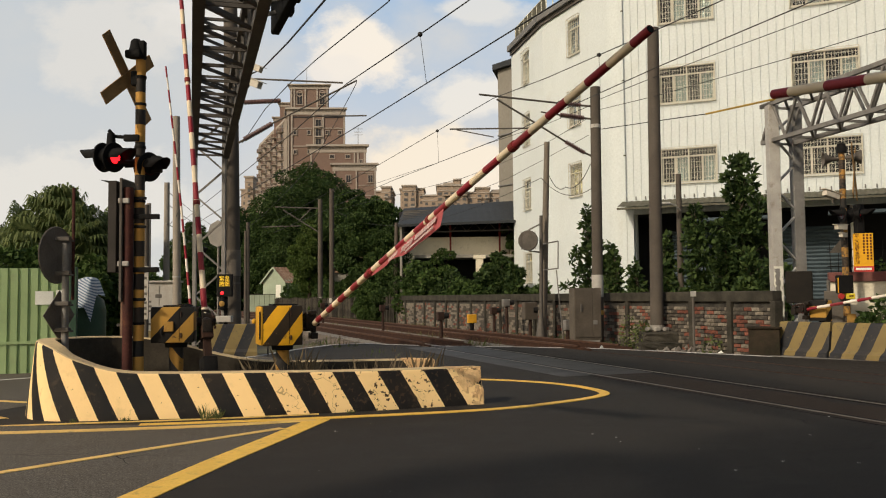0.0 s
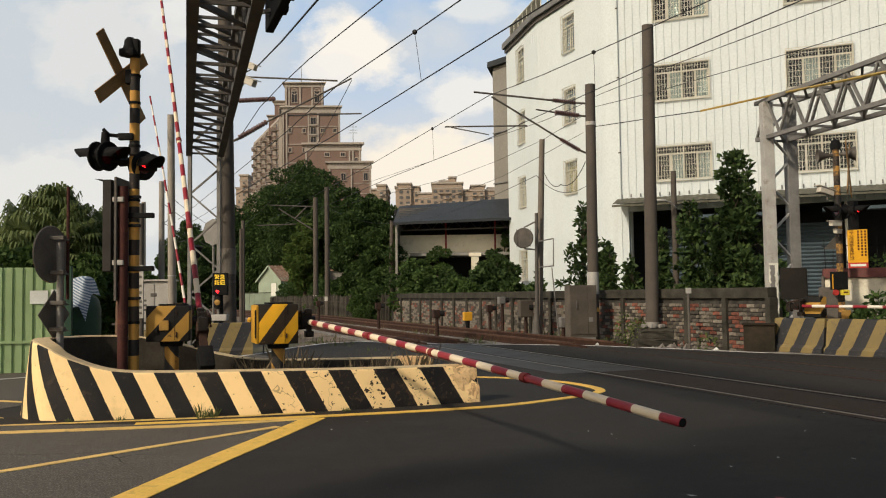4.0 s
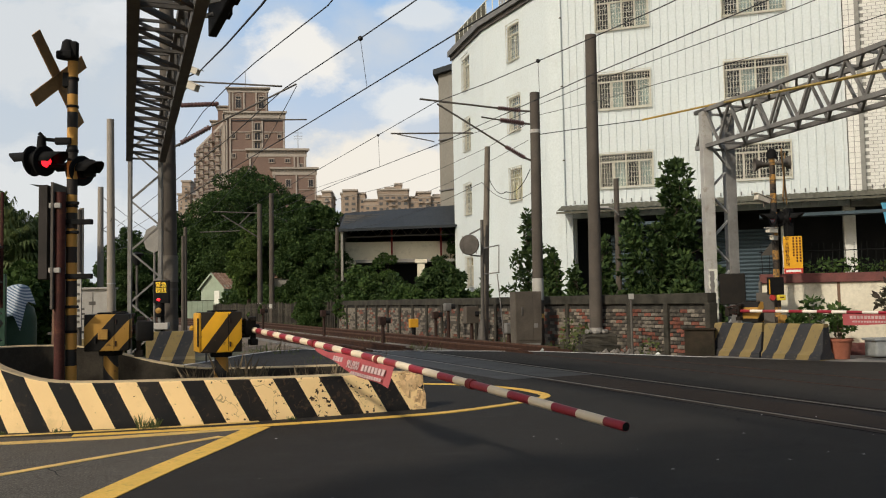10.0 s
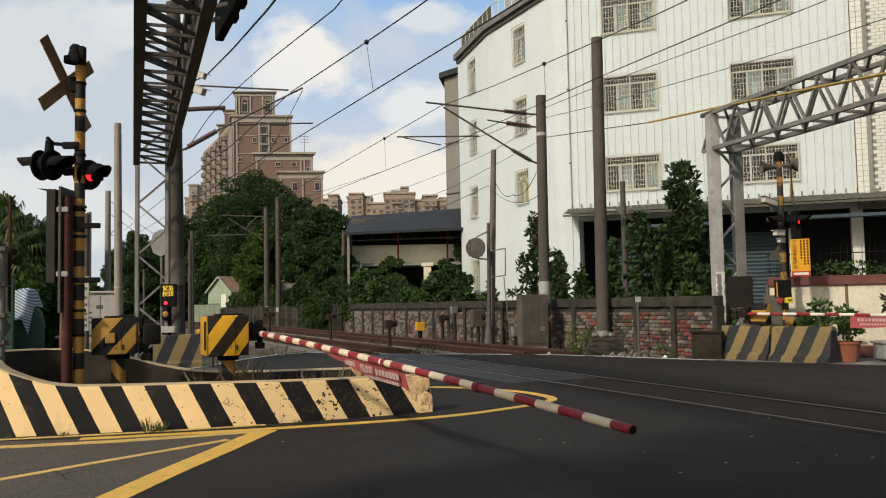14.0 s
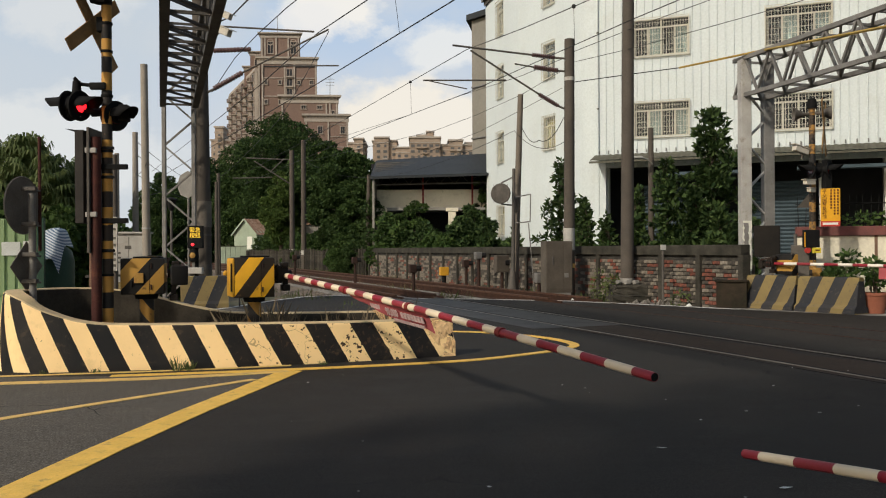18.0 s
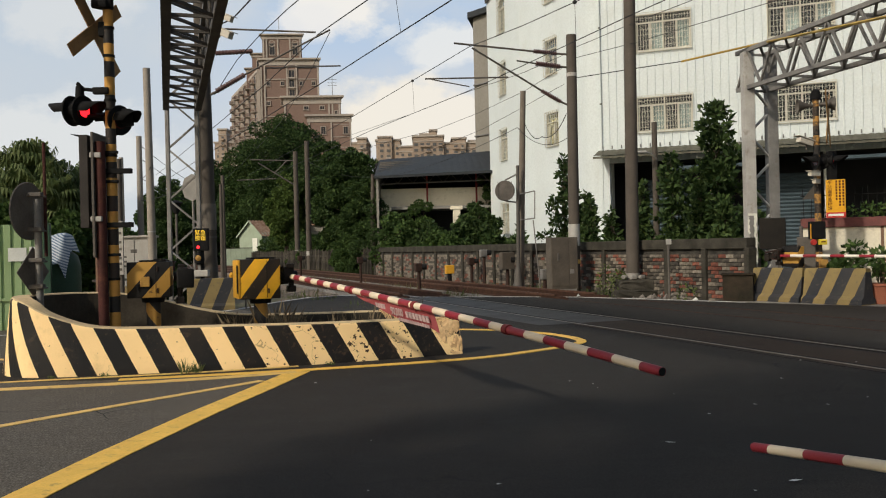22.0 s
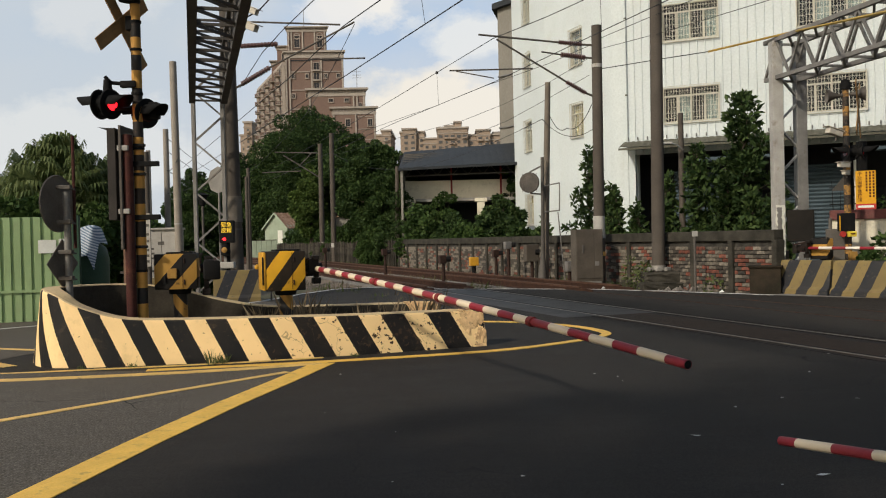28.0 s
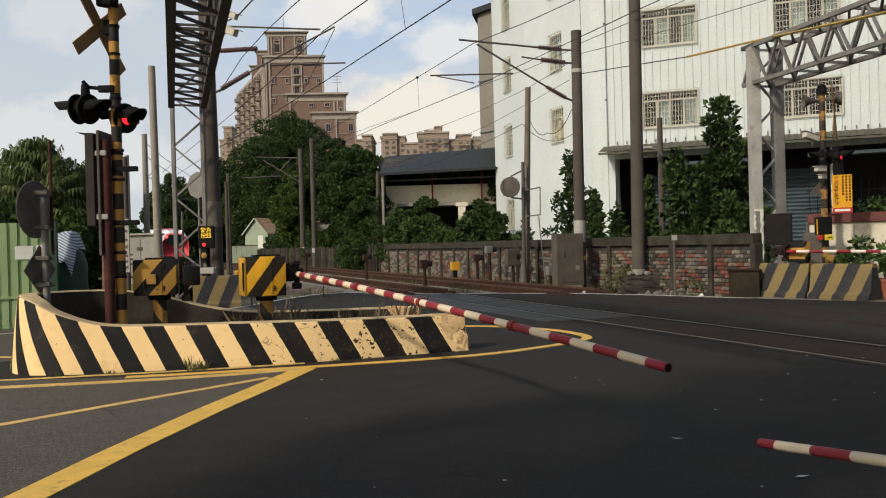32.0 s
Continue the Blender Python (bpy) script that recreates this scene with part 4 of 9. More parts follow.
# ---- sky backdrop: a far dome ahead with hazy blue and sunlit clouds ----
def sky_backdrop():
    m, nt, b = nodes_of("cloudy sky")
    em = nt.nodes.new("ShaderNodeEmission")
    v = coord(nt)
    sep = nt.nodes.new("ShaderNodeSeparateXYZ")
    nt.links.new(v, sep.inputs[0])
    ang = math_node(nt, "DIVIDE", sep.outputs[0], math_node(nt, "MAXIMUM", sep.outputs[1], 1.0))   # tangent of the bearing
    elev = math_node(nt, "DIVIDE", sep.outputs[2], math_node(nt, "MAXIMUM", sep.outputs[1], 1.0))
    cv = nt.nodes.new("ShaderNodeCombineXYZ")
    nt.links.new(math_node(nt, "MULTIPLY", ang, 1.0), cv.inputs[0])
    nt.links.new(math_node(nt, "MULTIPLY", elev, 1.35), cv.inputs[1])
    cv.inputs[2].default_value = 0.37
    n1 = noise_node(nt, 5.5, 9, 0.55, cv.outputs[0])
    n2 = noise_node(nt, 14.0, 8, 0.6, cv.outputs[0])
    base = mixc(nt, ramp(nt, elev, 0.02, 0.36), (0.82, 0.80, 0.78), (0.33, 0.53, 0.83))
    soft = math_node(nt, "MULTIPLY", ramp(nt, n1, 0.40, 0.62), 0.8)
    col = mixc(nt, soft, base, (0.66, 0.70, 0.76))
    left = ramp(nt, ang, -0.14, -0.34)
    col = mixc(nt, math_node(nt, "MULTIPLY", left, 0.75), col, (0.60, 0.66, 0.73))

    def puff(cx, cy, rx, ry, tint, edge=0.9):
        dx = math_node(nt, "DIVIDE", math_node(nt, "SUBTRACT", ang, cx), rx)
        dy = math_node(nt, "DIVIDE", math_node(nt, "SUBTRACT", elev, cy), ry)
        d = math_node(nt, "SQRT", math_node(nt, "ADD", math_node(nt, "MULTIPLY", dx, dx), math_node(nt, "MULTIPLY", dy, dy)))
        d = math_node(nt, "ADD", d, math_node(nt, "MULTIPLY", math_node(nt, "SUBTRACT", n2, 0.5), 1.9))
        k = ramp(nt, d, 1.08, 0.66)
        return k, tint

    for args in ((-0.100, 0.292, 0.058, 0.046, (0.97, 0.93, 0.88)), (-0.13, 0.262, 0.05, 0.026, (0.88, 0.87, 0.87)), (-0.01, 0.155, 0.13, 0.05, (0.97, 0.90, 0.80)), (0.03, 0.235, 0.07, 0.03, (0.85, 0.86, 0.87)),
                 (-0.30, 0.33, 0.07, 0.03, (0.80, 0.82, 0.85)), (-0.40, 0.30, 0.10, 0.06, (0.72, 0.75, 0.79)), (-0.44, 0.12, 0.2, 0.06, (0.78, 0.80, 0.82)), (0.05, 0.34, 0.06, 0.02, (0.75, 0.79, 0.84))):
        k, tint = puff(*args)
        col = mixc(nt, math_node(nt, "MULTIPLY", math_node(nt, "SMOOTH_MIN", k, 1.0, 0.2), 0.92), col, tint)
    nt.links.new(col, em.inputs[0])
    em.inputs[1].default_value = 0.97
    nt.links.new(em.outputs[0], nt.nodes["Material Output"].inputs[0])
    V, Fc = [], []
    R, na, ne = 1400.0, 24, 10
    for i in range(na + 1):
        a = radians(-62 + 124 * i / na)
        for j in range(ne + 1):
            e = radians(-2 + 40 * j / ne)
            V.append((R * math.sin(a) * math.cos(e), R * math.cos(a) * math.cos(e), R * math.sin(e)))
    for i in range(na):
        for j in range(ne):
            k = i * (ne + 1) + j
            Fc.append((k, k + ne + 1, k + ne + 2, k + 1))
    ob = flat("backdrop", V, Fc, m, smooth=True)
    ob.visible_shadow = False
    tagged(ob, "hazy blue sky with sunlit clouds", kind="structure")


sky_backdrop()

# ---- brick wall along the tracks ----
BW0, BW1 = Vector((6.95, 18.35, 0)), Vector((-2.6, 43.8, 0))
BW_D = (BW1 - BW0).normalized()
BW_YAW = math.degrees(math.atan2(-BW_D.x, BW_D.y))
BW_H = 1.33


def brick_wall():
    L = (BW1 - BW0).length
    ob = thing("brick_wall", BW0, BW_YAW, "old brick panel wall with concrete posts and a mossy coping", "wall")
    bm = bmesh.new()
    box(bm, (0.10, L / 2, BW_H / 2 - 0.15), (0.14, L, BW_H + 0.02), 0)
    part("core", bm, M["mortar"], ob, "dark mortar bed")
    bm = bmesh.new()
    box(bm, (0.08, L / 2, BW_H - 0.10), (0.26, L, 0.24), 0.015)
    part("coping", bm, M["dark_concrete"], ob, "stained dark concrete coping")
    bm = bmesh.new()
    box(bm, (0.06, L / 2, -0.18), (0.26, L, 0.2), 0.01)
    part("footing", bm, M["dark_concrete"], ob)
    k = 0
    pitch = 1.42
    while k * pitch < L:
        bm = bmesh.new()
        box(bm, (0.045, k * pitch, BW_H / 2 - 0.17), (0.22, 0.15, BW_H - 0.06), 0.012)
        part("post", bm, M["dark_concrete"], ob, "weathered concrete post")
        k += 1
    return ob, L, pitch


BRICK_WALL, BW_L, BW_PITCH = brick_wall()

# ---- lattice height frames on both sides of the crossing ----
def lattice_beam(ob, p0, p1, h, w, mat, n, chord=0.11, web=0.05):
    """A box truss from p0 to p1 (bottom middle), h high and w wide: chords and braces, each a part."""
    p0, p1 = Vector(p0), Vector(p1)
    d = (p1 - p0).normalized()
    r = Vector((d.y, -d.x, 0)).normalized()
    up = Vector((0, 0, 1))
    def pt(t, s, z):
        return p0.lerp(p1, t) + r * (w / 2 * s) + up * (h * z)
    for s in (-1, 1):
        for z in (0, 1):
            bm = bmesh.new()
            bar(bm, pt(0, s, z), pt(1, s, z), chord, chord)
            part("chord", bm, mat, ob)
    for s in (-1, 1):
        for i in range(n):
            bm = bmesh.new()
            a, m, b = i / n, (i + .5) / n, (i + 1) / n
            bar(bm, pt(a, s, 0.02), pt(m, s, .98), web, web)
            bar(bm, pt(m, s, .98), pt(b, s, 0.02), web, web)
            part("brace", bm, mat, ob)
    for z in (0.0, 1.0):
        for i in range(n):
            bm = bmesh.new()
            a, b = i / n, (i + 1) / n
            bar(bm, pt(a, -1, z), pt(b, 1, z), web, web)
            bar(bm, pt(a, -1, z), pt(a, 1, z), web, web)
            part("tie", bm, mat, ob)


def lattice_leg(ob, base, side, z1, w, mat_front, mat_back, n, leg=0.16):
    """Two uprights a width apart along side, with zigzag bars."""
    a = Vector(base)
    b = a + Vector(side).normalized() * w
    for p, m in ((a, mat_front), (b, mat_back)):
        bm = bmesh.new()
        box(bm, (p.x, p.y, (z1 - 0.3) / 2), (leg, leg, z1 + 0.3), 0.012, None)
        part("upright", bm, m, ob)
    for i in range(n):
        bm = bmesh.new()
        q0 = (a if i % 2 == 0 else b) + Vector((0, 0, 0.2 + (z1 - 0.3) * i / n))
        q1 = (b if i % 2 == 0 else a) + Vector((0, 0, 0.2 + (z1 - 0.3) * (i + 1) / n))
        bar(bm, q0, q1, 0.055, 0.04)
        part("brace", bm, mat_front, ob)


FRAME_D = Vector((0.2861, -0.9582, 0)).normalized()
lf = thing("height_frame", (0, 0, 0), 0, "tall dark steel lattice frame spanning the near road", "gantry")
LF0 = Vector((-5.46, 19.75, 4.62))
lattice_beam(lf, LF0, LF0 + FRAME_D * 23, 0.95, 0.70, M["steel_dark"], 26, 0.14, 0.042)
lattice_leg(lf, (-5.85, 19.9, 0), (1, 0.1, 0), 5.55, 0.66, M["steel"], M["steel"], 9, 0.09)
lattice_leg(lf, (1.2, -2.2, 0), (1, 0.1, 0), 5.55, 0.66, M["steel"], M["steel"], 9, 0.09)
rf = thing("height_frame", (0, 0, 0), 0, "pale grey steel lattice frame spanning the far road", "gantry")
RF0 = Vector((7.79, 19.7, 4.78))
RF_D = Vector((0.23, -0.973, 0)).normalized()
lattice_beam(rf, RF0 - RF_D * 0.3, RF0 + RF_D * 13, 0.85, 0.72, M["steel"], 15, 0.09)
lattice_leg(rf, (7.49, 19.6, 0), (0.92, 0.5, 0), 5.6, 0.78, M["steel_pale"], M["steel"], 9, 0.24)
for zz, hh, ww, mt, lab, dx, dy in ((0.75, 1.15, 0.225, "white_frame", "patch of peeling white paint", 0.0, 0.0), (1.30, 0.55, 0.12, "steel", "bare grey metal where paint has peeled", -0.02, -0.004), (0.95, 0.16, 0.07, "steel", "bare grey metal where paint has peeled", 0.05, -0.004)):
    rp_ = random.Random(int(zz * 100))
    nn = 14
    pts = [(ww / 2 * (1 - 0.5 * rp_.random() ** 3) * sg_, zz + hh * i / nn) for sg_, rng in ((1, range(nn + 1)), (-1, range(nn, -1, -1))) for i in rng]
    flat("paint_patch", [(7.49 + dx + px_, 19.6 - 0.124 + dy, pz_) for px_, pz_ in pts], [tuple(range(len(pts)))], M[mt], rf, lab)
lattice_leg(rf, (10.2, 7.3, 0), (0.92, 0.5, 0), 5.6, 0.78, M["steel_pale"], M["steel"], 9, 0.24)


# ---- poles ----
def pole(x, y, h, r0, r1=None, label="tapered concrete pole", lean=(0, 0), mat="pole_concrete", bands=(), base=None, z0=-0.26, name="utility_pole"):
    ob = thing(name, (x, y, z0), 0, label, "pole")
    r1 = r1 or r0 * 0.8
    bm = bmesh.new()
    n = 5
    for i in range(n):
        a, b = i / n, (i + 1) / n
        rod(bm, (lean[0] * a, lean[1] * a, h * a), (lean[0] * b, lean[1] * b, h * b), r0 + (r1 - r0) * a, r0 + (r1 - r0) * b, 18, caps=False)
    bmesh.ops.remove_doubles(bm, verts=bm.verts[:], dist=0.001)
    bm.faces.new(sorted((v for v in bm.verts if v.co.z > h - 0.01), key=lambda v: math.atan2(v.co.y - lean[1], v.co.x - lean[0])))
    part("shaft", bm, M[mat], ob, smooth=True)
    for z, hh, mt in bands:
        bm = bmesh.new()
        k = z / h
        rr = (r0 + (r1 - r0) * k) * 1.04 + 0.004
        rod(bm, (lean[0] * k, lean[1] * k, z), (lean[0] * k, lean[1] * k, z + hh), rr, rr, 18)
        part("band", bm, M[mt], ob, smooth=True)
    if base:
        bm = bmesh.new()
        rj = random.Random(5)
        box(bm, (0, 0, base[1] * 0.28), (base[0], base[0], base[1] * 0.56), 0.04)
        box(bm, (0.03, 0.02, base[1] * 0.72), (base[0] * 0.86, base[0] * 0.8, base[1] * 0.46), 0.05)
        bmesh.ops.subdivide_edges(bm, edges=[e for e in bm.edges if e.calc_length() > 0.2], cuts=4, use_grid_fill=True)
        for v in bm.verts:
            v.co += Vector((rj.uniform(-1, 1), rj.uniform(-1, 1), rj.uniform(-1.2, 0.4))) * 0.022
        for k in range(6):
            a = radians(60 * k + 20)
            stone = bmesh.new()
            box(stone, (0.25 * math.cos(a), 0.25 * math.sin(a), base[1] + 0.02), (0.16, 0.11, 0.10), 0.025, Matrix.Rotation(a + rj.uniform(0.8, 2.2), 4, "Z"))
            part("stone", stone, M["concrete"], ob, "pale rubble stone round the pole's foot")
        part("footing", bm, M["dark_concrete"], ob, "rough dark concrete footing block")
    return ob


mast = pole(4.23, 24.3, 7.48, 0.16, 0.14, "concrete overhead-line mast with a bracket arm", lean=(0.05, 0), bands=((1.5, 0.62, "steel_pale"), (6.3, 0.10, "steel_pale"), (1.0, 0.12, "yellow_pale")), name="overhead_mast")
pole(5.3, 21.9, 8.42, 0.17, 0.145, "tall plain concrete pole on a rough footing", lean=(0.08, 0), base=(1.02, 0.66), bands=((0.66, 0.12, "concrete"),))
pole(2.97, 27.0, 6.4, 0.12, 0.085, "thin weathered pole beside the tracks", lean=(0.23, 0), mat="wood_pole")
pole(7.05, 26.0, 5.2, 0.10, 0.08, "short dark pole behind the trees", mat="pole_concrete")
pole(-5.12, 20.6, 8.9, 0.19, 0.165, "stout concrete mast beside the lattice frame", lean=(-0.1, 0), bands=((1.9, 0.05, "steel_dark"), (2.1, 0.62, "pole_worn"), (1.1, 0.12, "steel_dark")))
pole(-6.8, 21.65, 6.2, 0.103, 0.088, "slim round pale pole", lean=(-0.05, 0), mat="pole_pale", bands=((2.1, 0.03, "steel_pale"),))
pole(-8.5, 26.0, 5.1, 0.10, 0.08, "pale pole with thin wires", mat="pole_pale")
pole(-8.35, 24.0, 4.25, 0.07, 0.06, "short pale pole behind the cabinet", mat="pole_pale")
pole(-9.44, 64.0, 8.9, 0.2, 0.17, "distant concrete overhead-line mast beside the tracks", bands=((1.3, 0.3, "steel_pale"),), name="overhead_mast")
pole(-7.98, 59.5, 9.1, 0.19, 0.16, "distant plain concrete mast beside the tracks", bands=((1.2, 0.3, "steel_pale"),), name="overhead_mast")
pole(-2.86, 46.8, 5.6, 0.13, 0.10, "bare pole beside the brick wall", lean=(0.12, 0))
pole(-10.55, 45.0, 5.1, 0.10, 0.08, "far thin grey utility pole")
pole(-10.9, 47.0, 4.6, 0.10, 0.08, "far thin grey utility pole")
pole(-11.6, 50.0, 6.0, 0.12, 0.1, "far thin grey overhead-line mast", name="overhead_mast")


def insulator(bm, a, b, r=0.075, n=11):
    a, b = Vector(a), Vector(b)
    for i in range(n):
        t0 = (i + 0.15) / n
        t1 = (i + 0.85) / n
        rod(bm, a.lerp(b, t0), a.lerp(b, t1), r * 0.9, r * 0.72, 12)
    rod(bm, a, b, r * 0.45, r * 0.45, 8)


def cantilever(ob, o, pts, scale=1.0):
    """Bracket arm: tubes and insulators in world places, less the thing's origin o."""
    o = Vector(o)
    def w(p):
        return Vector(p) - o
    for kind, a, b, r in pts:
        bm = bmesh.new()
        if kind == "tube":
            rod(bm, w(a), w(b), r, r, 8)
            part("arm_tube", bm, M["steel_dark"], ob)
        else:
            insulator(bm, w(a), w(b), r)
            part("insulator", bm, M["insulator"], ob, "brown ribbed insulator")


MO = (4.23, 24.3, -0.26)
cantilever(mast, MO, [
    ("tube", (0.95, 24.0, 6.98), (3.25, 24.25, 6.76), 0.028), ("ins", (3.2, 24.25, 6.77), (3.85, 24.3, 6.70), 0.075), ("tube", (3.85, 24.3, 6.70), (4.2, 24.3, 6.67), 0.03),
    ("tube", (1.45, 24.05, 6.85), (3.45, 24.25, 5.62), 0.028), ("ins", (3.4, 24.25, 5.65), (3.95, 24.3, 5.33), 0.075), ("tube", (3.95, 24.3, 5.33), (4.2, 24.3, 5.22), 0.03),
    ("tube", (0.12, 24.0, 6.0), (2.45, 24.1, 6.02), 0.022), ("tube", (0.3, 24.0, 5.98), (1.35, 24.0, 5.76), 0.016), ("tube", (2.7, 24.1, 6.48), (3.3, 24.2, 6.40), 0.022),
    ("ins", (3.25, 24.2, 6.41), (3.95, 24.3, 6.33), 0.085), ("tube", (3.95, 24.3, 6.33), (4.2, 24.3, 6.30), 0.03)])
lm = thing("bracket_arm", (-4.9, 20.6, 4.0), 0, "steel bracket arms with brown insulators on the stout mast", "bracket")
cantilever(lm, (-4.9, 20.6, 4.0), [
    ("ins", (-4.85, 20.5, 6.02), (-3.95, 20.4, 6.03), 0.07), ("ins", (-4.85, 20.5, 5.12), (-4.15, 20.4, 5.48), 0.075), ("tube", (-4.15, 20.4, 5.48), (-2.1, 20.2, 6.45), 0.022),
    ("tube", (-4.75, 20.5, 6.6), (-2.45, 20.3, 6.42), 0.022), ("tube", (-3.2, 20.3, 5.62), (-1.87, 20.2, 5.60), 0.018), ("tube", (-5.0, 20.55, 6.03), (-4.8, 20.5, 6.02), 0.03), ("tube", (-5.0, 20.55, 5.05), (-4.8, 20.5, 5.13), 0.03)])
fm = thing("bracket_arm", (-9.4, 64, 3), 0, "thin bracket arm on a distant mast", "bracket")
cantilever(fm, (-9.4, 64, 3), [("tube", (-12.8, 64, 8.1), (-9.4, 64, 7.95), 0.045), ("tube", (-12.2, 64, 7.86), (-9.45, 64, 6.1), 0.045), ("tube", (-13.8, 64, 6.6), (-10.9, 64, 6.66), 0.04), ("tube", (-10.1, 64, 7.95), (-11.0, 64, 7.06), 0.04)])


# ---- wires ----
def wire(pts, r, label, sag=0.0, mat="wire", n=16, name="overhead_wire"):
    """A wire through pts, sagging between them."""
    P = []
    for a, b in zip(pts, pts[1:]):
        a, b = Vector(a), Vector(b)
        for i in range(n):
            t = i / n
            p = a.lerp(b, t)
            p.z -= sag * 4 * t * (1 - t)
            P.append(p)
    P.append(Vector(pts[-1]))
    bm = bmesh.new()
    d = (P[-1] - P[0]).normalized()
    s = d.cross(Vector((0, 0, 1)) if abs(d.z) < 0.9 else Vector((1, 0, 0))).normalized()
    u = s.cross(d)
    rings = [[bm.verts.new(p + (s * math.cos(a) + u * math.sin(a)) * r) for a in (0, 1.2566, 2.5133, 3.7699, 5.0265)] for p in P]
    for a, b in zip(rings, rings[1:]):
        for i in range(5):
            bm.faces.new((a[i], a[(i + 1) % 5], b[(i + 1) % 5], b[i]))
    return tagged(part(name, bm, M[mat]), label, "wire")


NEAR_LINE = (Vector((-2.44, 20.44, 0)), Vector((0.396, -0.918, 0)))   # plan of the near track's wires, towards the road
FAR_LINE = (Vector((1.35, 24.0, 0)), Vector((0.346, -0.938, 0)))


def on_line(line, s, z):
    """A point s metres along a wire's plan line, at height z."""
    p = line[0] + line[1] * s
    return Vector((p.x, p.y, z))


def catenary(line, contact, messenger, name, r):
    """Contact wire and messenger over one track; each a list of (metres along, height)."""
    wire([on_line(line, s, z) for s, z in contact], r * 0.92, "contact wire over the " + name + " track", n=4)
    wire([on_line(line, s, z) for s, z in messenger], r, "messenger wire over the " + name + " track", n=4)


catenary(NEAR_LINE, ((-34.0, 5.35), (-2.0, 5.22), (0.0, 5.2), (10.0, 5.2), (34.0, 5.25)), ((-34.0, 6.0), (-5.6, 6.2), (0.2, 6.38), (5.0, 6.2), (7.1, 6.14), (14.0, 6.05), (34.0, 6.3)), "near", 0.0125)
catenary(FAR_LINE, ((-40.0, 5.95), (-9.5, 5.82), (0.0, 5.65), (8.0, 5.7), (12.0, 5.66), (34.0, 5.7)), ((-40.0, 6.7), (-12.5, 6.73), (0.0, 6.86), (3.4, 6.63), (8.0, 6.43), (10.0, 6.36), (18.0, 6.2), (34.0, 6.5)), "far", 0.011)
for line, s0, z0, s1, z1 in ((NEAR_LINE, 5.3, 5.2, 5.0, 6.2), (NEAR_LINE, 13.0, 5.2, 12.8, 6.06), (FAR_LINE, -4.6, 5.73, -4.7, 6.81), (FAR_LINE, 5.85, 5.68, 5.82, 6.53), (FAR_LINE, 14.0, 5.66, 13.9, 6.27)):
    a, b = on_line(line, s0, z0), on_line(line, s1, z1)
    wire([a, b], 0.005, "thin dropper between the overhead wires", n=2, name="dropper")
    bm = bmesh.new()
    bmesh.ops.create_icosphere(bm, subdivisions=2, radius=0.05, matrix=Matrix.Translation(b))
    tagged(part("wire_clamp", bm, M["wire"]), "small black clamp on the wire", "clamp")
mtop = Vector((4.23, 24.3, 0))
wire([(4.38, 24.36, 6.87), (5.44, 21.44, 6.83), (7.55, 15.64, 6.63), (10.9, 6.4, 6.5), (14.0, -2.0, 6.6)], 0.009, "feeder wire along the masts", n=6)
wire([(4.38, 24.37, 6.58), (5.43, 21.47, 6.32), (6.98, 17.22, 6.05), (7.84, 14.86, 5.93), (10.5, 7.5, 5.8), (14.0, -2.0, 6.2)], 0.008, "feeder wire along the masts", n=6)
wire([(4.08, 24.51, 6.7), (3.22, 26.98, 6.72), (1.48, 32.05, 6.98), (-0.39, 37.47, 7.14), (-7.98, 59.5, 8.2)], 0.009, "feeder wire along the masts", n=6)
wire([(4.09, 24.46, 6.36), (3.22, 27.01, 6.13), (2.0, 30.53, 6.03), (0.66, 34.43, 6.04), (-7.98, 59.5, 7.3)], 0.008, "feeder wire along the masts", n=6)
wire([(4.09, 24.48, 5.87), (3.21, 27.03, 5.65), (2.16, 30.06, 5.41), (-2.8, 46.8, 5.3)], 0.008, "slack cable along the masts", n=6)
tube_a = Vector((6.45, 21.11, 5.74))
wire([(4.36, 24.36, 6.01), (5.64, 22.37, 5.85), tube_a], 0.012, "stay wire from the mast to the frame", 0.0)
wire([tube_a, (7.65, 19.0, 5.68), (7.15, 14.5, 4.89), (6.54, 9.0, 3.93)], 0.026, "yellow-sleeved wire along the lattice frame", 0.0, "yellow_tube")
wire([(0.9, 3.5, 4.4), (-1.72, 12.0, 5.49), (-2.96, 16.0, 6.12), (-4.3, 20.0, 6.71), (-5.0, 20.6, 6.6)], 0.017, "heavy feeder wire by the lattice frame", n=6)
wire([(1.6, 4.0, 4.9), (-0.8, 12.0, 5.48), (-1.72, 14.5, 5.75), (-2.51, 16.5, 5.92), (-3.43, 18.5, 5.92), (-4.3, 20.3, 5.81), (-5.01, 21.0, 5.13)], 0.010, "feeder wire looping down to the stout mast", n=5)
wire([(-2.1, 20.2, 6.4), (-5.4, 33.0, 6.2), (-11.6, 50, 5.4)], 0.009, "far thin overhead wire along the tracks", 0.1)
wire([(-7.98, 59.5, 7.5), (-2.8, 46.8, 5.2), (3.0, 27.0, 5.0), (4.1, 24.2, 4.3)], 0.010, "slack cable from pole to pole", 0.35)
wire([(3.2, 27, 5.2), (3.6, 25.8, 4.55), (4.1, 24.3, 5.0)], 0.012, "slack cable hanging at the mast", 0.25)
for z in (4.6, 4.2, 3.6):
    wire([(-8.5, 26, z), (-14.5, 60, z + 1.0)], 0.010, "thin dark cable between far poles", 0.3)
wire([(-6.6, 21, 3.4), (-8.5, 26, 3.6)], 0.01, "thin dark cable between far poles", 0.1)
wire([(-8.5, 26, 2.9), (-5.2, 20.7, 3.1)], 0.01, "thin dark cable between far poles", 0.1)


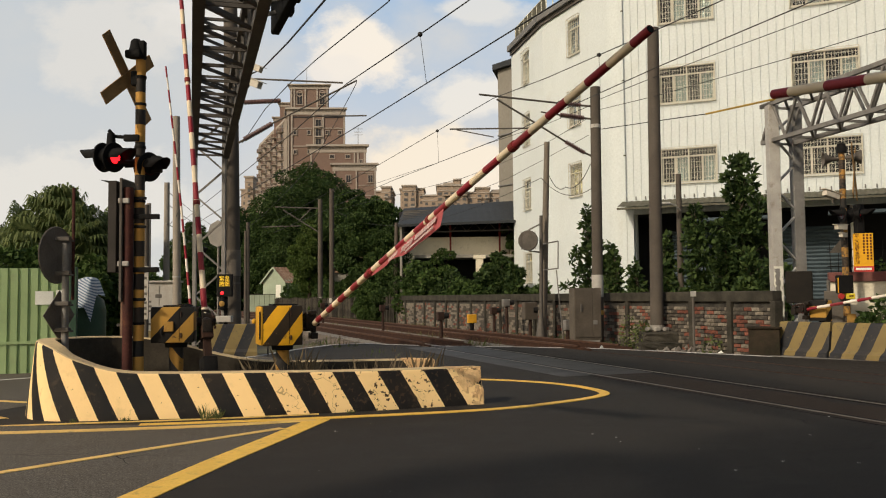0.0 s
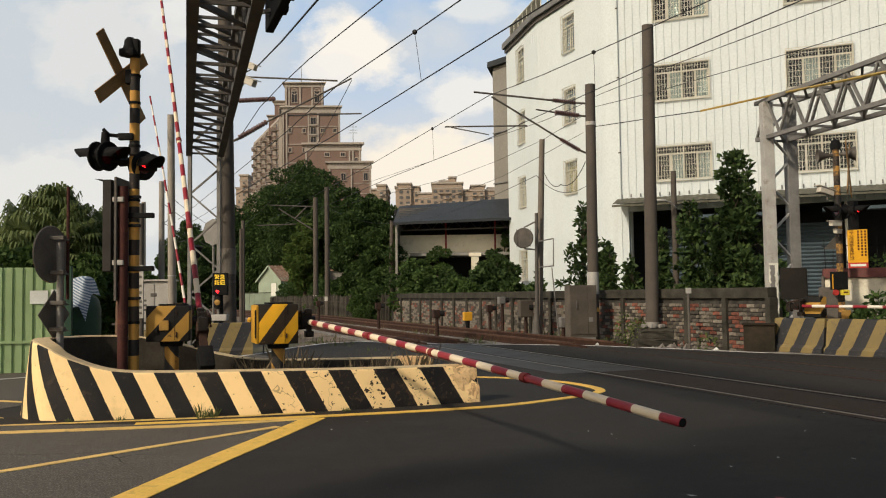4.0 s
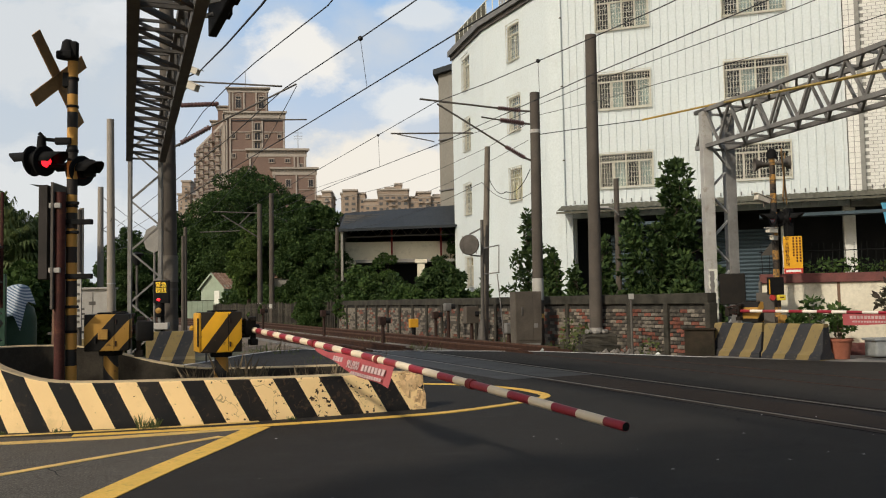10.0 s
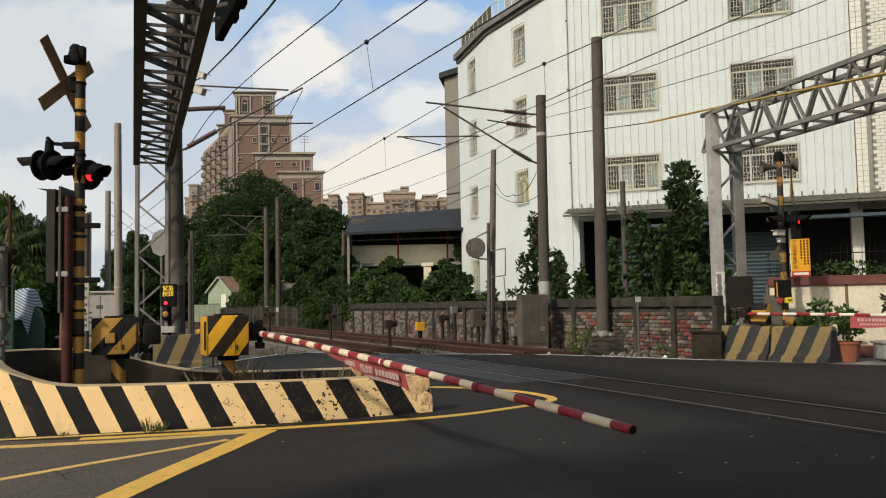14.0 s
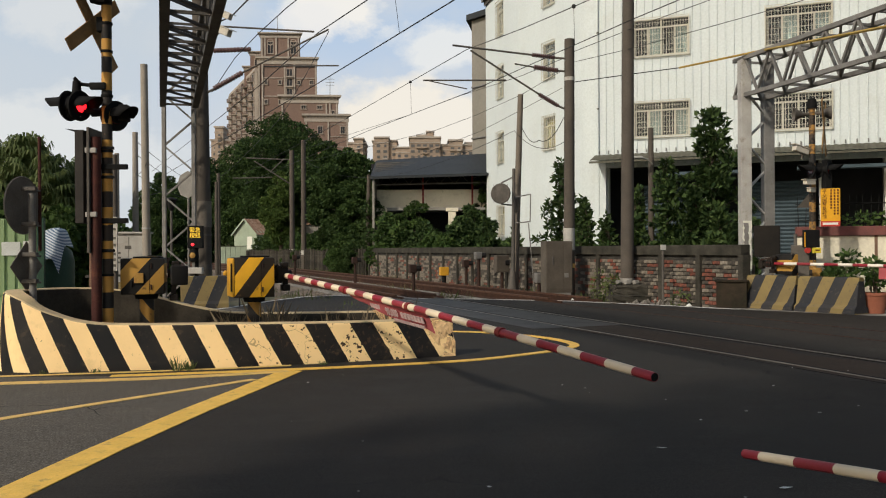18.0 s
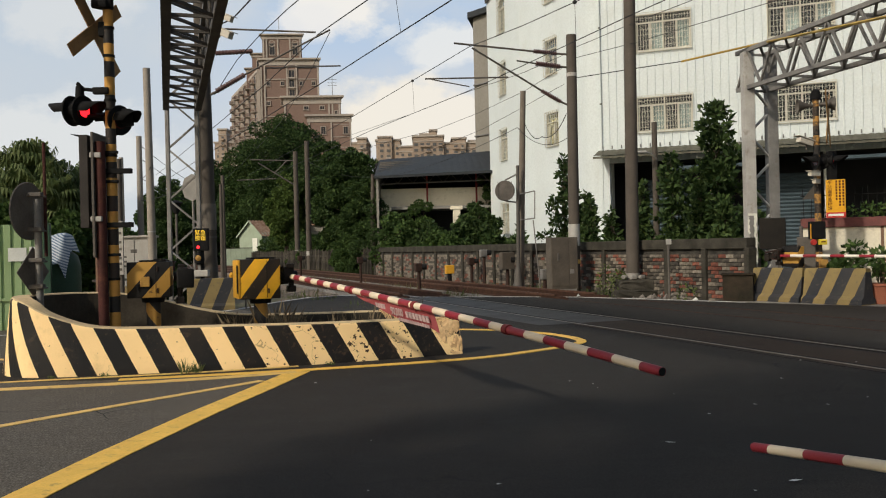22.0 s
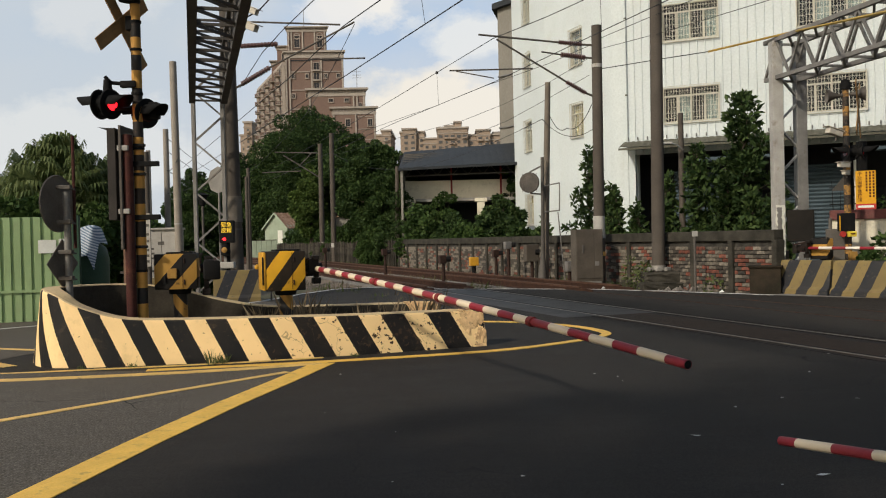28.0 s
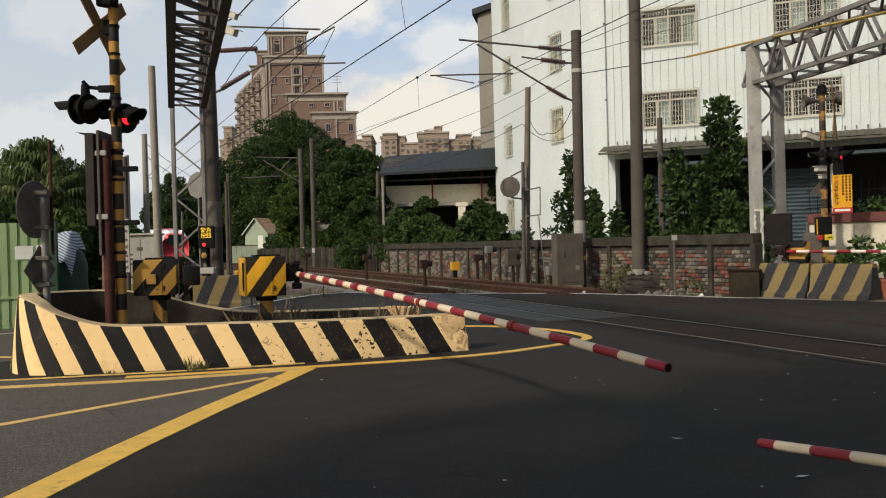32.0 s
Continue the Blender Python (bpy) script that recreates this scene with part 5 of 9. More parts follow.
# ---- the white factory ----
LEFT_D = plan_dir(21.3)[0]
FAR_FLANK_D = plan_dir(11.8)[0]
RIGHT_D = Vector((math.sin(radians(67)), -math.cos(radians(67)), 0))
CORNER = Vector((6.87, 35.2, 0))
FLOORS = (7.15, 10.48, 13.81)


def facade(name, start, d, length, z0, z1, openings, rib, mat, parent, thick=0.25, ribw=0.045, ribd=0.022):
    """A wall from start along d, its face on the camera's side: panels round the openings (u0, u1, z0, z1) and upright ribs."""
    yaw = math.degrees(math.atan2(d.y, d.x))
    us = sorted({0.0, length} | {u for o in openings for u in o[:2]})
    w = new(name)
    w.parent = parent
    for a, b in zip(us, us[1:]):
        cuts = sorted((o[2], o[3]) for o in openings if o[0] <= a + 1e-4 and o[1] >= b - 1e-4)
        z = z0
        for c0, c1 in cuts + [(z1, z1)]:
            if c0 - z > 1e-3:
                bm = bmesh.new()
                box(bm, ((a + b) / 2, thick / 2, (z + c0) / 2), (b - a, thick, c0 - z))
                part("wall_panel", bm, mat, w)
            z = c1
    w.matrix_basis = pose(*start, 0, 0, yaw)
    if rib:
        V, Fc = [], []
        u = rib / 2
        while u < length:
            cuts = sorted((o[2] - 0.06, o[3] + 0.06) for o in openings if o[0] - ribw < u < o[1] + ribw)
            z = z0
            for c0, c1 in cuts + [(z1, z1)]:
                if c0 > z:
                    k = len(V)
                    for zz in (z, c0):
                        for du, dy in ((-ribw, 0.001), (-ribw * .5, -ribd), (ribw * .5, -ribd), (ribw, 0.001)):
                            V.append((u + du, dy, zz))
                    Fc += [(k, k + 1, k + 5, k + 4), (k + 1, k + 2, k + 6, k + 5), (k + 2, k + 3, k + 7, k + 6)]
                z = c1
            u += rib
        r = flat("cladding_rib", V, Fc, mat, w)
        tagged(r, kind="stuff")
    return w


def grille_window(parent, m, w, h, curtain, rows=7, cols=20):
    """A sliding window set in the wall with a projecting anti-theft grille. Local: x along the wall, y into it."""
    ob = new("window")
    ob.parent = parent
    ob.matrix_basis = m
    wide = w > 1.5
    zt = h * 0.76 if wide else h * 0.70
    bm = bmesh.new()
    for c, s in (((w / 2, 0.05, 0.025), (w, 0.10, 0.05)), ((w / 2, 0.05, h - 0.025), (w, 0.10, 0.05)), ((0.02, 0.05, h / 2), (0.04, 0.10, h)), ((w - 0.02, 0.05, h / 2), (0.04, 0.10, h)), ((w / 2, 0.05, zt), (w, 0.08, 0.05))):
        box(bm, c, s)
    if wide:
        box(bm, (w / 2, 0.05, h / 2), (0.06, 0.08, h))
    part("window_frame", bm, M["grille_cream"], ob)
    sash = 4 if wide else 2
    for k in range(sash):
        x0, x1 = 0.05 + (w - 0.1) * k / sash, 0.05 + (w - 0.1) * (k + 1) / sash
        bm = bmesh.new()
        for x in (x0 + 0.02, x1 - 0.02):
            bar(bm, (x, 0.10 + 0.02 * (k % 2), 0.05), (x, 0.10 + 0.02 * (k % 2), zt), 0.04, 0.03)
        part("sash", bm, M["grille_cream"], ob)
        if curtain and (k % 2 or not wide):
            bm = bmesh.new()
            n = 9
            row = [[bm.verts.new((x0 + (x1 - x0) * i / n, 0.22 + 0.015 * math.sin(i * 1.9 + k), z)) for i in range(n + 1)] for z in (0.05, zt if wide else h - 0.05)]
            for i in range(n):
                bm.faces.new((row[0][i], row[0][i + 1], row[1][i + 1], row[1][i]))
            part("curtain", bm, M[curtain], ob)
    bm = bmesh.new()
    box(bm, (w / 2, 0.14, h / 2), (w - 0.1, 0.02, h - 0.1))
    part("pane", bm, M["pane_glass"], ob).visible_shadow = False
    # near-black sheet behind the pane: the unlit room's shade as colour
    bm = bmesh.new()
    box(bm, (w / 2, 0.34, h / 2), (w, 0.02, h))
    part("dim_room", bm, M["painted_shade"], ob)
    bm = bmesh.new()
    for i in range(cols + 1):
        x = w * i / cols
        bar(bm, (x, -0.10, -0.05), (x, -0.10, h + 0.03), 0.016 if i % (cols // 2) else 0.034, 0.012)
    for j in range(rows + 1):
        z = -0.05 + (h + 0.08) * j / rows
        bar(bm, (-0.02, -0.105, z), (w + 0.02, -0.105, z), 0.02 if j not in (0, rows - 2, rows) else 0.034, 0.012)
    for x in (0, w):
        for z in (-0.03, h + .02):
            bar(bm, (x, -0.10, z), (x, 0.03, z), 0.02, 0.02)
    part("grille", bm, M["grille_cream"], ob, "cream anti-theft grille")
    bm = bmesh.new()
    box(bm, (w / 2, -0.01, -0.05), (w + 0.04, 0.05, 0.025))
    part("window_sill", bm, M["grille_cream"], ob)
    return ob


def clear_glass(name):
    m, nt, b = nodes_of(name)
    b.inputs["Base Color"].default_value = (0.86, 0.92, 0.90, 1)
    b.inputs["Roughness"].default_value = 0.03
    b.inputs["Transmission Weight"].default_value = 1.0
    b.inputs["IOR"].default_value = 1.35
    return m


M["pane_glass"] = clear_glass("window pane glass")
M["win_glass"] = surf("window glass", (0.05, 0.06, 0.065), (0.035, 0.045, 0.05), 0.12, s1=2, bump=0.0)


def factory():
    ob = thing("factory_building", (0, 0, -0.26), 0, "four-storey white corrugated factory with grilled windows and a curved corner", "building")
    z0 = 0.26
    right_len = 10.85
    cols = [(1.60, 2.16), (6.56, 2.34)]
    rows = [(5.73, 1.39), (8.96, 1.48), (12.24, 1.50)]
    opn = [(u, u + w, z0 + z, z0 + z + h) for u, w in cols[:2] for z, h in rows]
    opn += [(0.45, right_len, z0 - 0.1, z0 + 4.55)]
    d = RIGHT_D
    yaw_r = math.degrees(math.atan2(d.y, d.x))
    start = CORNER + d * 0.35
    facade("wall_front", start, d, right_len, 0, 15.1, opn, 0.31, M["cladding"], ob, ribw=0.034, ribd=0.026)
    k = 0
    for u, w in cols[:2]:
        for (z, h) in rows:
            p = start + d * u
            grille_window(ob, pose(p.x, p.y, z0 + z, 0, 0, yaw_r), w, h, ("curtain_pale", "curtain", "curtain", None, "curtain_pale", "curtain_pale")[k % 6])
            k += 1
    # left flank, in two facets that meet at a blunt fold
    fold = CORNER + LEFT_D * 6.01
    end = fold + FAR_FLANK_D * 5.31
    for nm, far, near, a, w, rws in (("wall_flank", fold, CORNER + LEFT_D * 0.35, 2.47 - 0.35, 1.03, ((5.70, 1.45), (8.84, 1.58), (12.08, 1.65))),
                                     ("wall_far_flank", end, fold, 2.13, 1.08, ((1.96, 1.49), (5.65, 1.53), (8.92, 1.61), (12.1, 1.68)))):
        L = (far - near).length
        dl = (near - far).normalized()
        yaw_l = math.degrees(math.atan2(dl.y, dl.x))
        lopn = [(L - a - w, L - a, z0 + z, z0 + z + h) for z, h in rws]
        facade(nm, far, dl, L, 0, 14.7, lopn, 0.31, M["cladding"], ob, ribw=0.016, ribd=0.006)
        for i, (u0, u1, z_a, z_b) in enumerate(lopn):
            p = far + dl * u0
            grille_window(ob, pose(p.x, p.y, z_a, 0, 0, yaw_l), u1 - u0, z_b - z_a, ("curtain_straw", "curtain_blue", "curtain_blue", "curtain")[i % 4], rows=9, cols=6)
    # rounded corner
    bm = bmesh.new()
    a, c, b = CORNER + LEFT_D * 0.35, CORNER, CORNER + RIGHT_D * 0.35
    for i in range(5):
        t0, t1 = i / 5, (i + 1) / 5
        q = [(a * (1 - t) ** 2 + c * 2 * t * (1 - t) + b * t * t) for t in (t0, t1)]
        vs = [bm.verts.new((q[0].x, q[0].y, 0)), bm.verts.new((q[1].x, q[1].y, 0)), bm.verts.new((q[1].x, q[1].y, 14.9)), bm.verts.new((q[0].x, q[0].y, 14.9))]
        bm.faces.new(vs)
    bmesh.ops.remove_doubles(bm, verts=bm.verts[:], dist=0.001)
    part("corner_cladding", bm, M["cladding"], ob, smooth=True)
    bm = bmesh.new()
    p = CORNER + RIGHT_D * 0.50 + Vector((-0.02, -0.05, 0))
    rod(bm, (p.x, p.y, 5.2), (p.x, p.y, 14.9), 0.042, 0.042, 8)
    part("downpipe", bm, M["cladding"], ob, "cream downpipe with rusty joints")
    for z in (7.2, 10.3, 13.2):
        bm = bmesh.new()
        rod(bm, (p.x, p.y, z), (p.x, p.y, z + 0.06), 0.05, 0.05, 8)
        part("pipe_clip", bm, M["awning"], ob)
    # roof edge and railing
    rim = [end, fold, CORNER, CORNER + RIGHT_D * 0.5]
    for a, b in zip(rim, rim[1:]):
        n_l = Vector((-(a - b).y, (a - b).x, 0)).normalized()
        bm = bmesh.new()
        bar(bm, Vector((a.x, a.y, 14.87)) + n_l * .06, Vector((b.x, b.y, 14.87)) + n_l * .06, 0.37, 0.3)
        part("roof_edge", bm, M["cladding_trim"], ob, "grey metal roof edge")
        bm = bmesh.new()
        bar(bm, Vector((a.x, a.y, 14.70)) + n_l * .07, Vector((b.x, b.y, 14.70)) + n_l * .07, 0.05, 0.36)
        part("drip_edge", bm, M["steel_dark"], ob, "dark drip edge")
    a, b = CORNER + RIGHT_D * 0.4, CORNER + RIGHT_D * 11.2
    bm = bmesh.new()
    bar(bm, Vector((a.x, a.y, 15.12)), Vector((b.x, b.y, 15.12)), 0.12, 0.36)
    part("roof_edge", bm, M["cladding_trim"], ob, "thin grey metal roof edge")
    for a, b, n in ((end, fold, 7), (fold, CORNER, 9)):
        n_l = Vector((-(a - b).y, (a - b).x, 0)).normalized()
        for i in range(n):
            q, q2 = a.lerp(b, i / n) - n_l * 0.25, a.lerp(b, (i + 1) / n) - n_l * 0.25
            mid = (q + q2) / 2
            turn = Matrix.Rotation(math.atan2((q2 - q).y, (q2 - q).x), 4, "Z")
            bm = bmesh.new()
            bar(bm, (q.x, q.y, 15.0), (q.x, q.y, 16.08), 0.05, 0.05)
            bar(bm, (q.x, q.y, 16.06), (q2.x, q2.y, 16.06), 0.05, 0.04)
            part("roof_rail", bm, M["white_frame"], ob)
            if (n, i) in ((9, 0), (9, 1)):
                continue
            bm = bmesh.new()
            if n == 7:
                box(bm, (mid.x, mid.y, 15.52), ((q2 - q).length * 0.96, 0.015, 0.98), 0, turn)
            else:
                for k in range(5):
                    p = q.lerp(q2, (k + .5) / 5)
                    box(bm, (p.x, p.y, 15.52), ((q2 - q).length * 0.13, 0.015, 0.98), 0, turn)
            part("roof_rail_panel", bm, M["awning"] if n == 7 else M["steel_pale"], ob)
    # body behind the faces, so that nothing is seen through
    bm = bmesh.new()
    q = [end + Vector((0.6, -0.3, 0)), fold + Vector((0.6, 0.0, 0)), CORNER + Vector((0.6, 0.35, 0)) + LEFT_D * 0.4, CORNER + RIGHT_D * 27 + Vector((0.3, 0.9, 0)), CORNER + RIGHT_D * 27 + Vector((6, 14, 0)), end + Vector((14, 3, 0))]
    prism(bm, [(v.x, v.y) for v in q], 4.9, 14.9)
    # coloured near-black in place of real shaded rooms
    part("inner_core", bm, M["painted_shade"], ob, "near-black core, the rooms' shade put into its colour")
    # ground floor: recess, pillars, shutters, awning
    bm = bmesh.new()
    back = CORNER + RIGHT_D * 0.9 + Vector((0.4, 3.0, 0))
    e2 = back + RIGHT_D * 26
    # the recess's shade is put into this wall's near-black colour
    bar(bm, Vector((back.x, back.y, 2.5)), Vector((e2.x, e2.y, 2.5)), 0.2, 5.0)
    part("rear_wall", bm, M["painted_shade"], ob, "rear wall coloured near-black for the open ground floor's shade")
    for i, u in enumerate((0.62, 4.7, 9.0, 11.2, 15.5, 19.0)):
        p = CORNER + RIGHT_D * u + Vector((0.25, 0.6, 0))
        bm = bmesh.new()
        box(bm, (p.x, p.y, 2.4), (0.42, 0.42, 4.9), 0.02, Matrix.Rotation(radians(-23), 4, "Z"))
        part("pillar", bm, M["tile_white"], ob, "white tiled pillar")
    for u0, u1 in ((6.4, 8.6), (2.2, 4.2)):
        shut = new("roller_shutter")
        shut.parent = ob
        for j in range(26):
            z = 0.3 + j * 0.15
            bm = bmesh.new()
            a, b = CORNER + RIGHT_D * u0 + Vector((0.4, 1.0, z)), CORNER + RIGHT_D * u1 + Vector((0.4, 1.0, z))
            rod(bm, a, b, 0.08, 0.08, 6)
            part("slat", bm, M["shutter"], shut)
    aw0, aw1 = CORNER + RIGHT_D * 0.35, CORNER + RIGHT_D * 27
    na = Vector((-math.cos(radians(67)), -math.sin(radians(67)), 0))
    V, Fc = [], []
    n = 210
    for i in range(n + 1):
        p = aw0.lerp(aw1, i / n)
        zz = 0.02 * (i % 2)
        for q, z in ((p, 5.34 + zz), (p + na * 1.1, 5.02 + zz)):
            V.append((q.x, q.y, z))
    for i in range(n):
        Fc.append((2 * i, 2 * i + 2, 2 * i + 3, 2 * i + 1))
    flat("awning", V, Fc, M["awning"], ob, "corrugated awning over the ground floor")
    bm = bmesh.new()
    a, b = aw0 + na * 1.08, aw1 + na * 1.08
    bar(bm, (a.x, a.y, 4.955), (b.x, b.y, 4.955), 0.08, 0.08)
    part("awning_beam", bm, M["awning"], ob)
    for i in range(70):
        bm = bmesh.new()
        q = aw0.lerp(aw1, (i + .5) / 70) + na * 0.04
        bar(bm, (q.x, q.y, 5.38), (q.x, q.y, 5.52), 0.04, 0.03)
        part("flashing_tab", bm, M["cladding_trim"], ob)
    bm = bmesh.new()
    for u0, u1, z in ((3.3, 6.0, 4.4), (8.0, 13.0, 4.45)):
        a, b = CORNER + RIGHT_D * u0 + na * 0.7, CORNER + RIGHT_D * u1 + na * 0.7
        bar(bm, (a.x, a.y, z), (b.x, b.y, z), 0.6, 0.12)
    part("blue_canopy", bm, M["shutter"], ob, "faded blue canopy")
    bm = bmesh.new()
    a, b = CORNER + RIGHT_D * 12.1 + na * 0.9, CORNER + RIGHT_D * 16.5 + na * 0.9
    for j in range(8):
        p0, p1 = a.lerp(b, j / 8), a.lerp(b, (j + 1) / 8)
        v = [bm.verts.new((p0.x, p0.y + .05 * (j % 2), 4.75)), bm.verts.new((p1.x, p1.y + .05 * ((j + 1) % 2), 4.75)), bm.verts.new((p1.x, p1.y - .25, 3.95)), bm.verts.new((p0.x, p0.y - .25, 3.95))]
        bm.faces.new(v)
    part("blue_tarp", bm, M["blue_sheet"], ob, "bright blue tarpaulin")
    # tiled part at the end
    p = CORNER + RIGHT_D * 11.22
    yaw = yaw_r
    for j, (u0, w, mat, pr) in enumerate(((0.0, 0.55, "tile_grid", 0.12), (0.55, 10.0, "tile_grid", 0.0))):
        bm = bmesh.new()
        box(bm, (u0 + w / 2, 0.2 - pr, 10.0), (w, 0.4, 10.5))
        o2 = part("tiled_wall", bm, M["grout"], ob, "white tiled end wall")
        o2.matrix_basis = pose(p.x, p.y, 0, 0, 0, yaw)
        V, Fc = [], []
        tw, th = (0.20, 0.20) if j == 0 else (0.30, 0.13)
        rowsn = int(9.6 / th)
        for r in range(rowsn):
            off = 0 if j == 0 else (tw / 2) * (r % 2)
            for c in range(int(min(w, 3.6) / tw)):
                x, z = u0 + c * tw + off + 0.012, 4.95 + r * th
                if x + tw > u0 + w:
                    continue
                k = len(V)
                y0, y1 = -pr, -pr - 0.012
                V += [(x, y1, z), (x + tw - .025, y1, z), (x + tw - .025, y1, z + th - .02), (x, y1, z + th - .02), (x - .004, y0, z - .004), (x + tw - .021, y0, z - .004), (x + tw - .021, y0, z + th - .016), (x - .004, y0, z + th - .016)]
                Fc += [(k, k + 1, k + 2, k + 3), (k + 4, k + 5, k + 1, k), (k + 5, k + 6, k + 2, k + 1), (k + 6, k + 7, k + 3, k + 2), (k + 7, k + 4, k, k + 3)]
        tagged(flat("wall_tiles", V, Fc, M["tile_white"], o2), kind="stuff")
    return ob


factory()


def grey_block():
    ob = thing("grey_building", (3.6, 54, 0), 0, "grey rendered block with a dark flat roof edge", "building")
    bm = bmesh.new()
    prism(bm, [(-0.25, 0), (2.0, -3.0), (9, -1), (9, 9), (1.5, 9)], 0, 15.6)
    part("wall", bm, M["grey_render"], ob)
    bm = bmesh.new()
    prism(bm, [(-0.6, -0.1), (2.0, -3.4), (9.3, -1.3), (9.3, 9.3), (1.2, 9.3)], 15.6, 15.95)
    part("roof", bm, M["shed_roof"], ob)
    for z in (4.6, 8.2, 11.4):
        bm = bmesh.new()
        bar(bm, (-0.28, -0.03, z), (2.0, -3.04, z), 0.1, 0.08)
        part("ledge", bm, M["cladding_trim"], ob)


grey_block()


def shed():
    ob = thing("open_shed", (0.5, 48, 0), 0, "long shed with a dark sheet roof over a cream wall", "building")
    # roof sheets, standing seams
    V, Fc = [], []
    n = 60
    for i in range(n + 1):
        x = -3.1 + 11.7 * i / n
        for y, z in ((-2.3, 5.22 + 0.028 * x), (4.0, 6.83 + 0.06 * x)):
            V.append((x, y, z + (0.010 if i % 2 else 0)))
    for i in range(n):
        Fc.append((2 * i, 2 * i + 2, 2 * i + 3, 2 * i + 1))
    flat("roof", V, Fc, M["shed_roof"], ob)
    bm = bmesh.new()
    bar(bm, (-3.1, -2.35, 5.08), (8.6, -2.35, 5.40), 0.1, 0.14)
    part("eave", bm, M["shed_roof"], ob)
    bm = bmesh.new()
    box(bm, (2.8, -0.5, 4.06), (11.3, 0.2, 1.0))
    part("upper_wall", bm, M["cream_wall"], ob, "cream wall below the roof")
    bm = bmesh.new()
    box(bm, (2.8, 0.6, 3.48), (11.3, 3.2, 0.16))
    part("floor_slab", bm, M["concrete"], ob)
    # near-black wall: the shade under the roof is painted in
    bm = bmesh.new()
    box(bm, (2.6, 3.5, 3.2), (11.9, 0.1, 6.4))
    part("back_wall", bm, M["painted_shade"], ob)
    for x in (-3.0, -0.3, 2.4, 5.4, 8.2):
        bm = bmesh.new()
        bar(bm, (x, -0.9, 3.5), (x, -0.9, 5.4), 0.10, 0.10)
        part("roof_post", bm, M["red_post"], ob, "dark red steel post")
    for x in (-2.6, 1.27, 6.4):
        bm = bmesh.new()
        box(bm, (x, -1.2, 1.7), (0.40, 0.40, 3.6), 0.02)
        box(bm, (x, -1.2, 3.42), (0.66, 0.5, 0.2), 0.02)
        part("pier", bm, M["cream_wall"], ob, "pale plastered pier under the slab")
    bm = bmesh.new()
    # near-black again, for the shade below the slab
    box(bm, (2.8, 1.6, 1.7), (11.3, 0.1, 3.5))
    part("lower_wall", bm, M["painted_shade"], ob, "wall coloured near-black for the shade under the slab")
    # added panel, hidden behind the trees, that blocks sun at the shed's left
    bm = bmesh.new()
    prism(bm, [(-2.25, -0.2), (3.9, -0.2), (3.9, 6.55), (-2.25, 5.05)], -0.06, 0.06)
    bmesh.ops.transform(bm, matrix=Matrix.Translation((-2.95, 0, 0)) @ Matrix(((0, 0, 1, 0), (1, 0, 0, 0), (0, 1, 0, 0), (0, 0, 0, 1))), verts=bm.verts[:])
    part("side_wall", bm, M["grey_render"], ob, "unseen grey panel added to keep the sun out of the shed")
    for j in range(4):
        bm = bmesh.new()
        bar(bm, (-2.8, -1.6 + j * 1.2, 4.75 + j * .1), (8.4, -1.6 + j * 1.2, 4.95 + j * .1), 0.05, 0.05)
        part("truss_chord", bm, M["steel_dark"], ob)
    for i in range(14):
        x = -2.7 + 0.82 * i
        bm = bmesh.new()
        bar(bm, (x, -1.6, 4.78), (x + 0.41, -1.6, 5.25), 0.035, 0.035)
        bar(bm, (x + 0.41, -1.6, 5.25), (x + 0.82, -1.6, 4.80), 0.035, 0.035)
        part("truss_web", bm, M["steel_dark"], ob)
    for j in range(7):
        bm = bmesh.new()
        bar(bm, (-3.0, -1.2 + j * 0.6, 5.35 + j * 0.16), (8.4, -1.2 + j * 0.6, 5.5 + j * 0.16), 0.07, 0.1)
        part("purlin", bm, M["steel_dark"], ob)


shed()


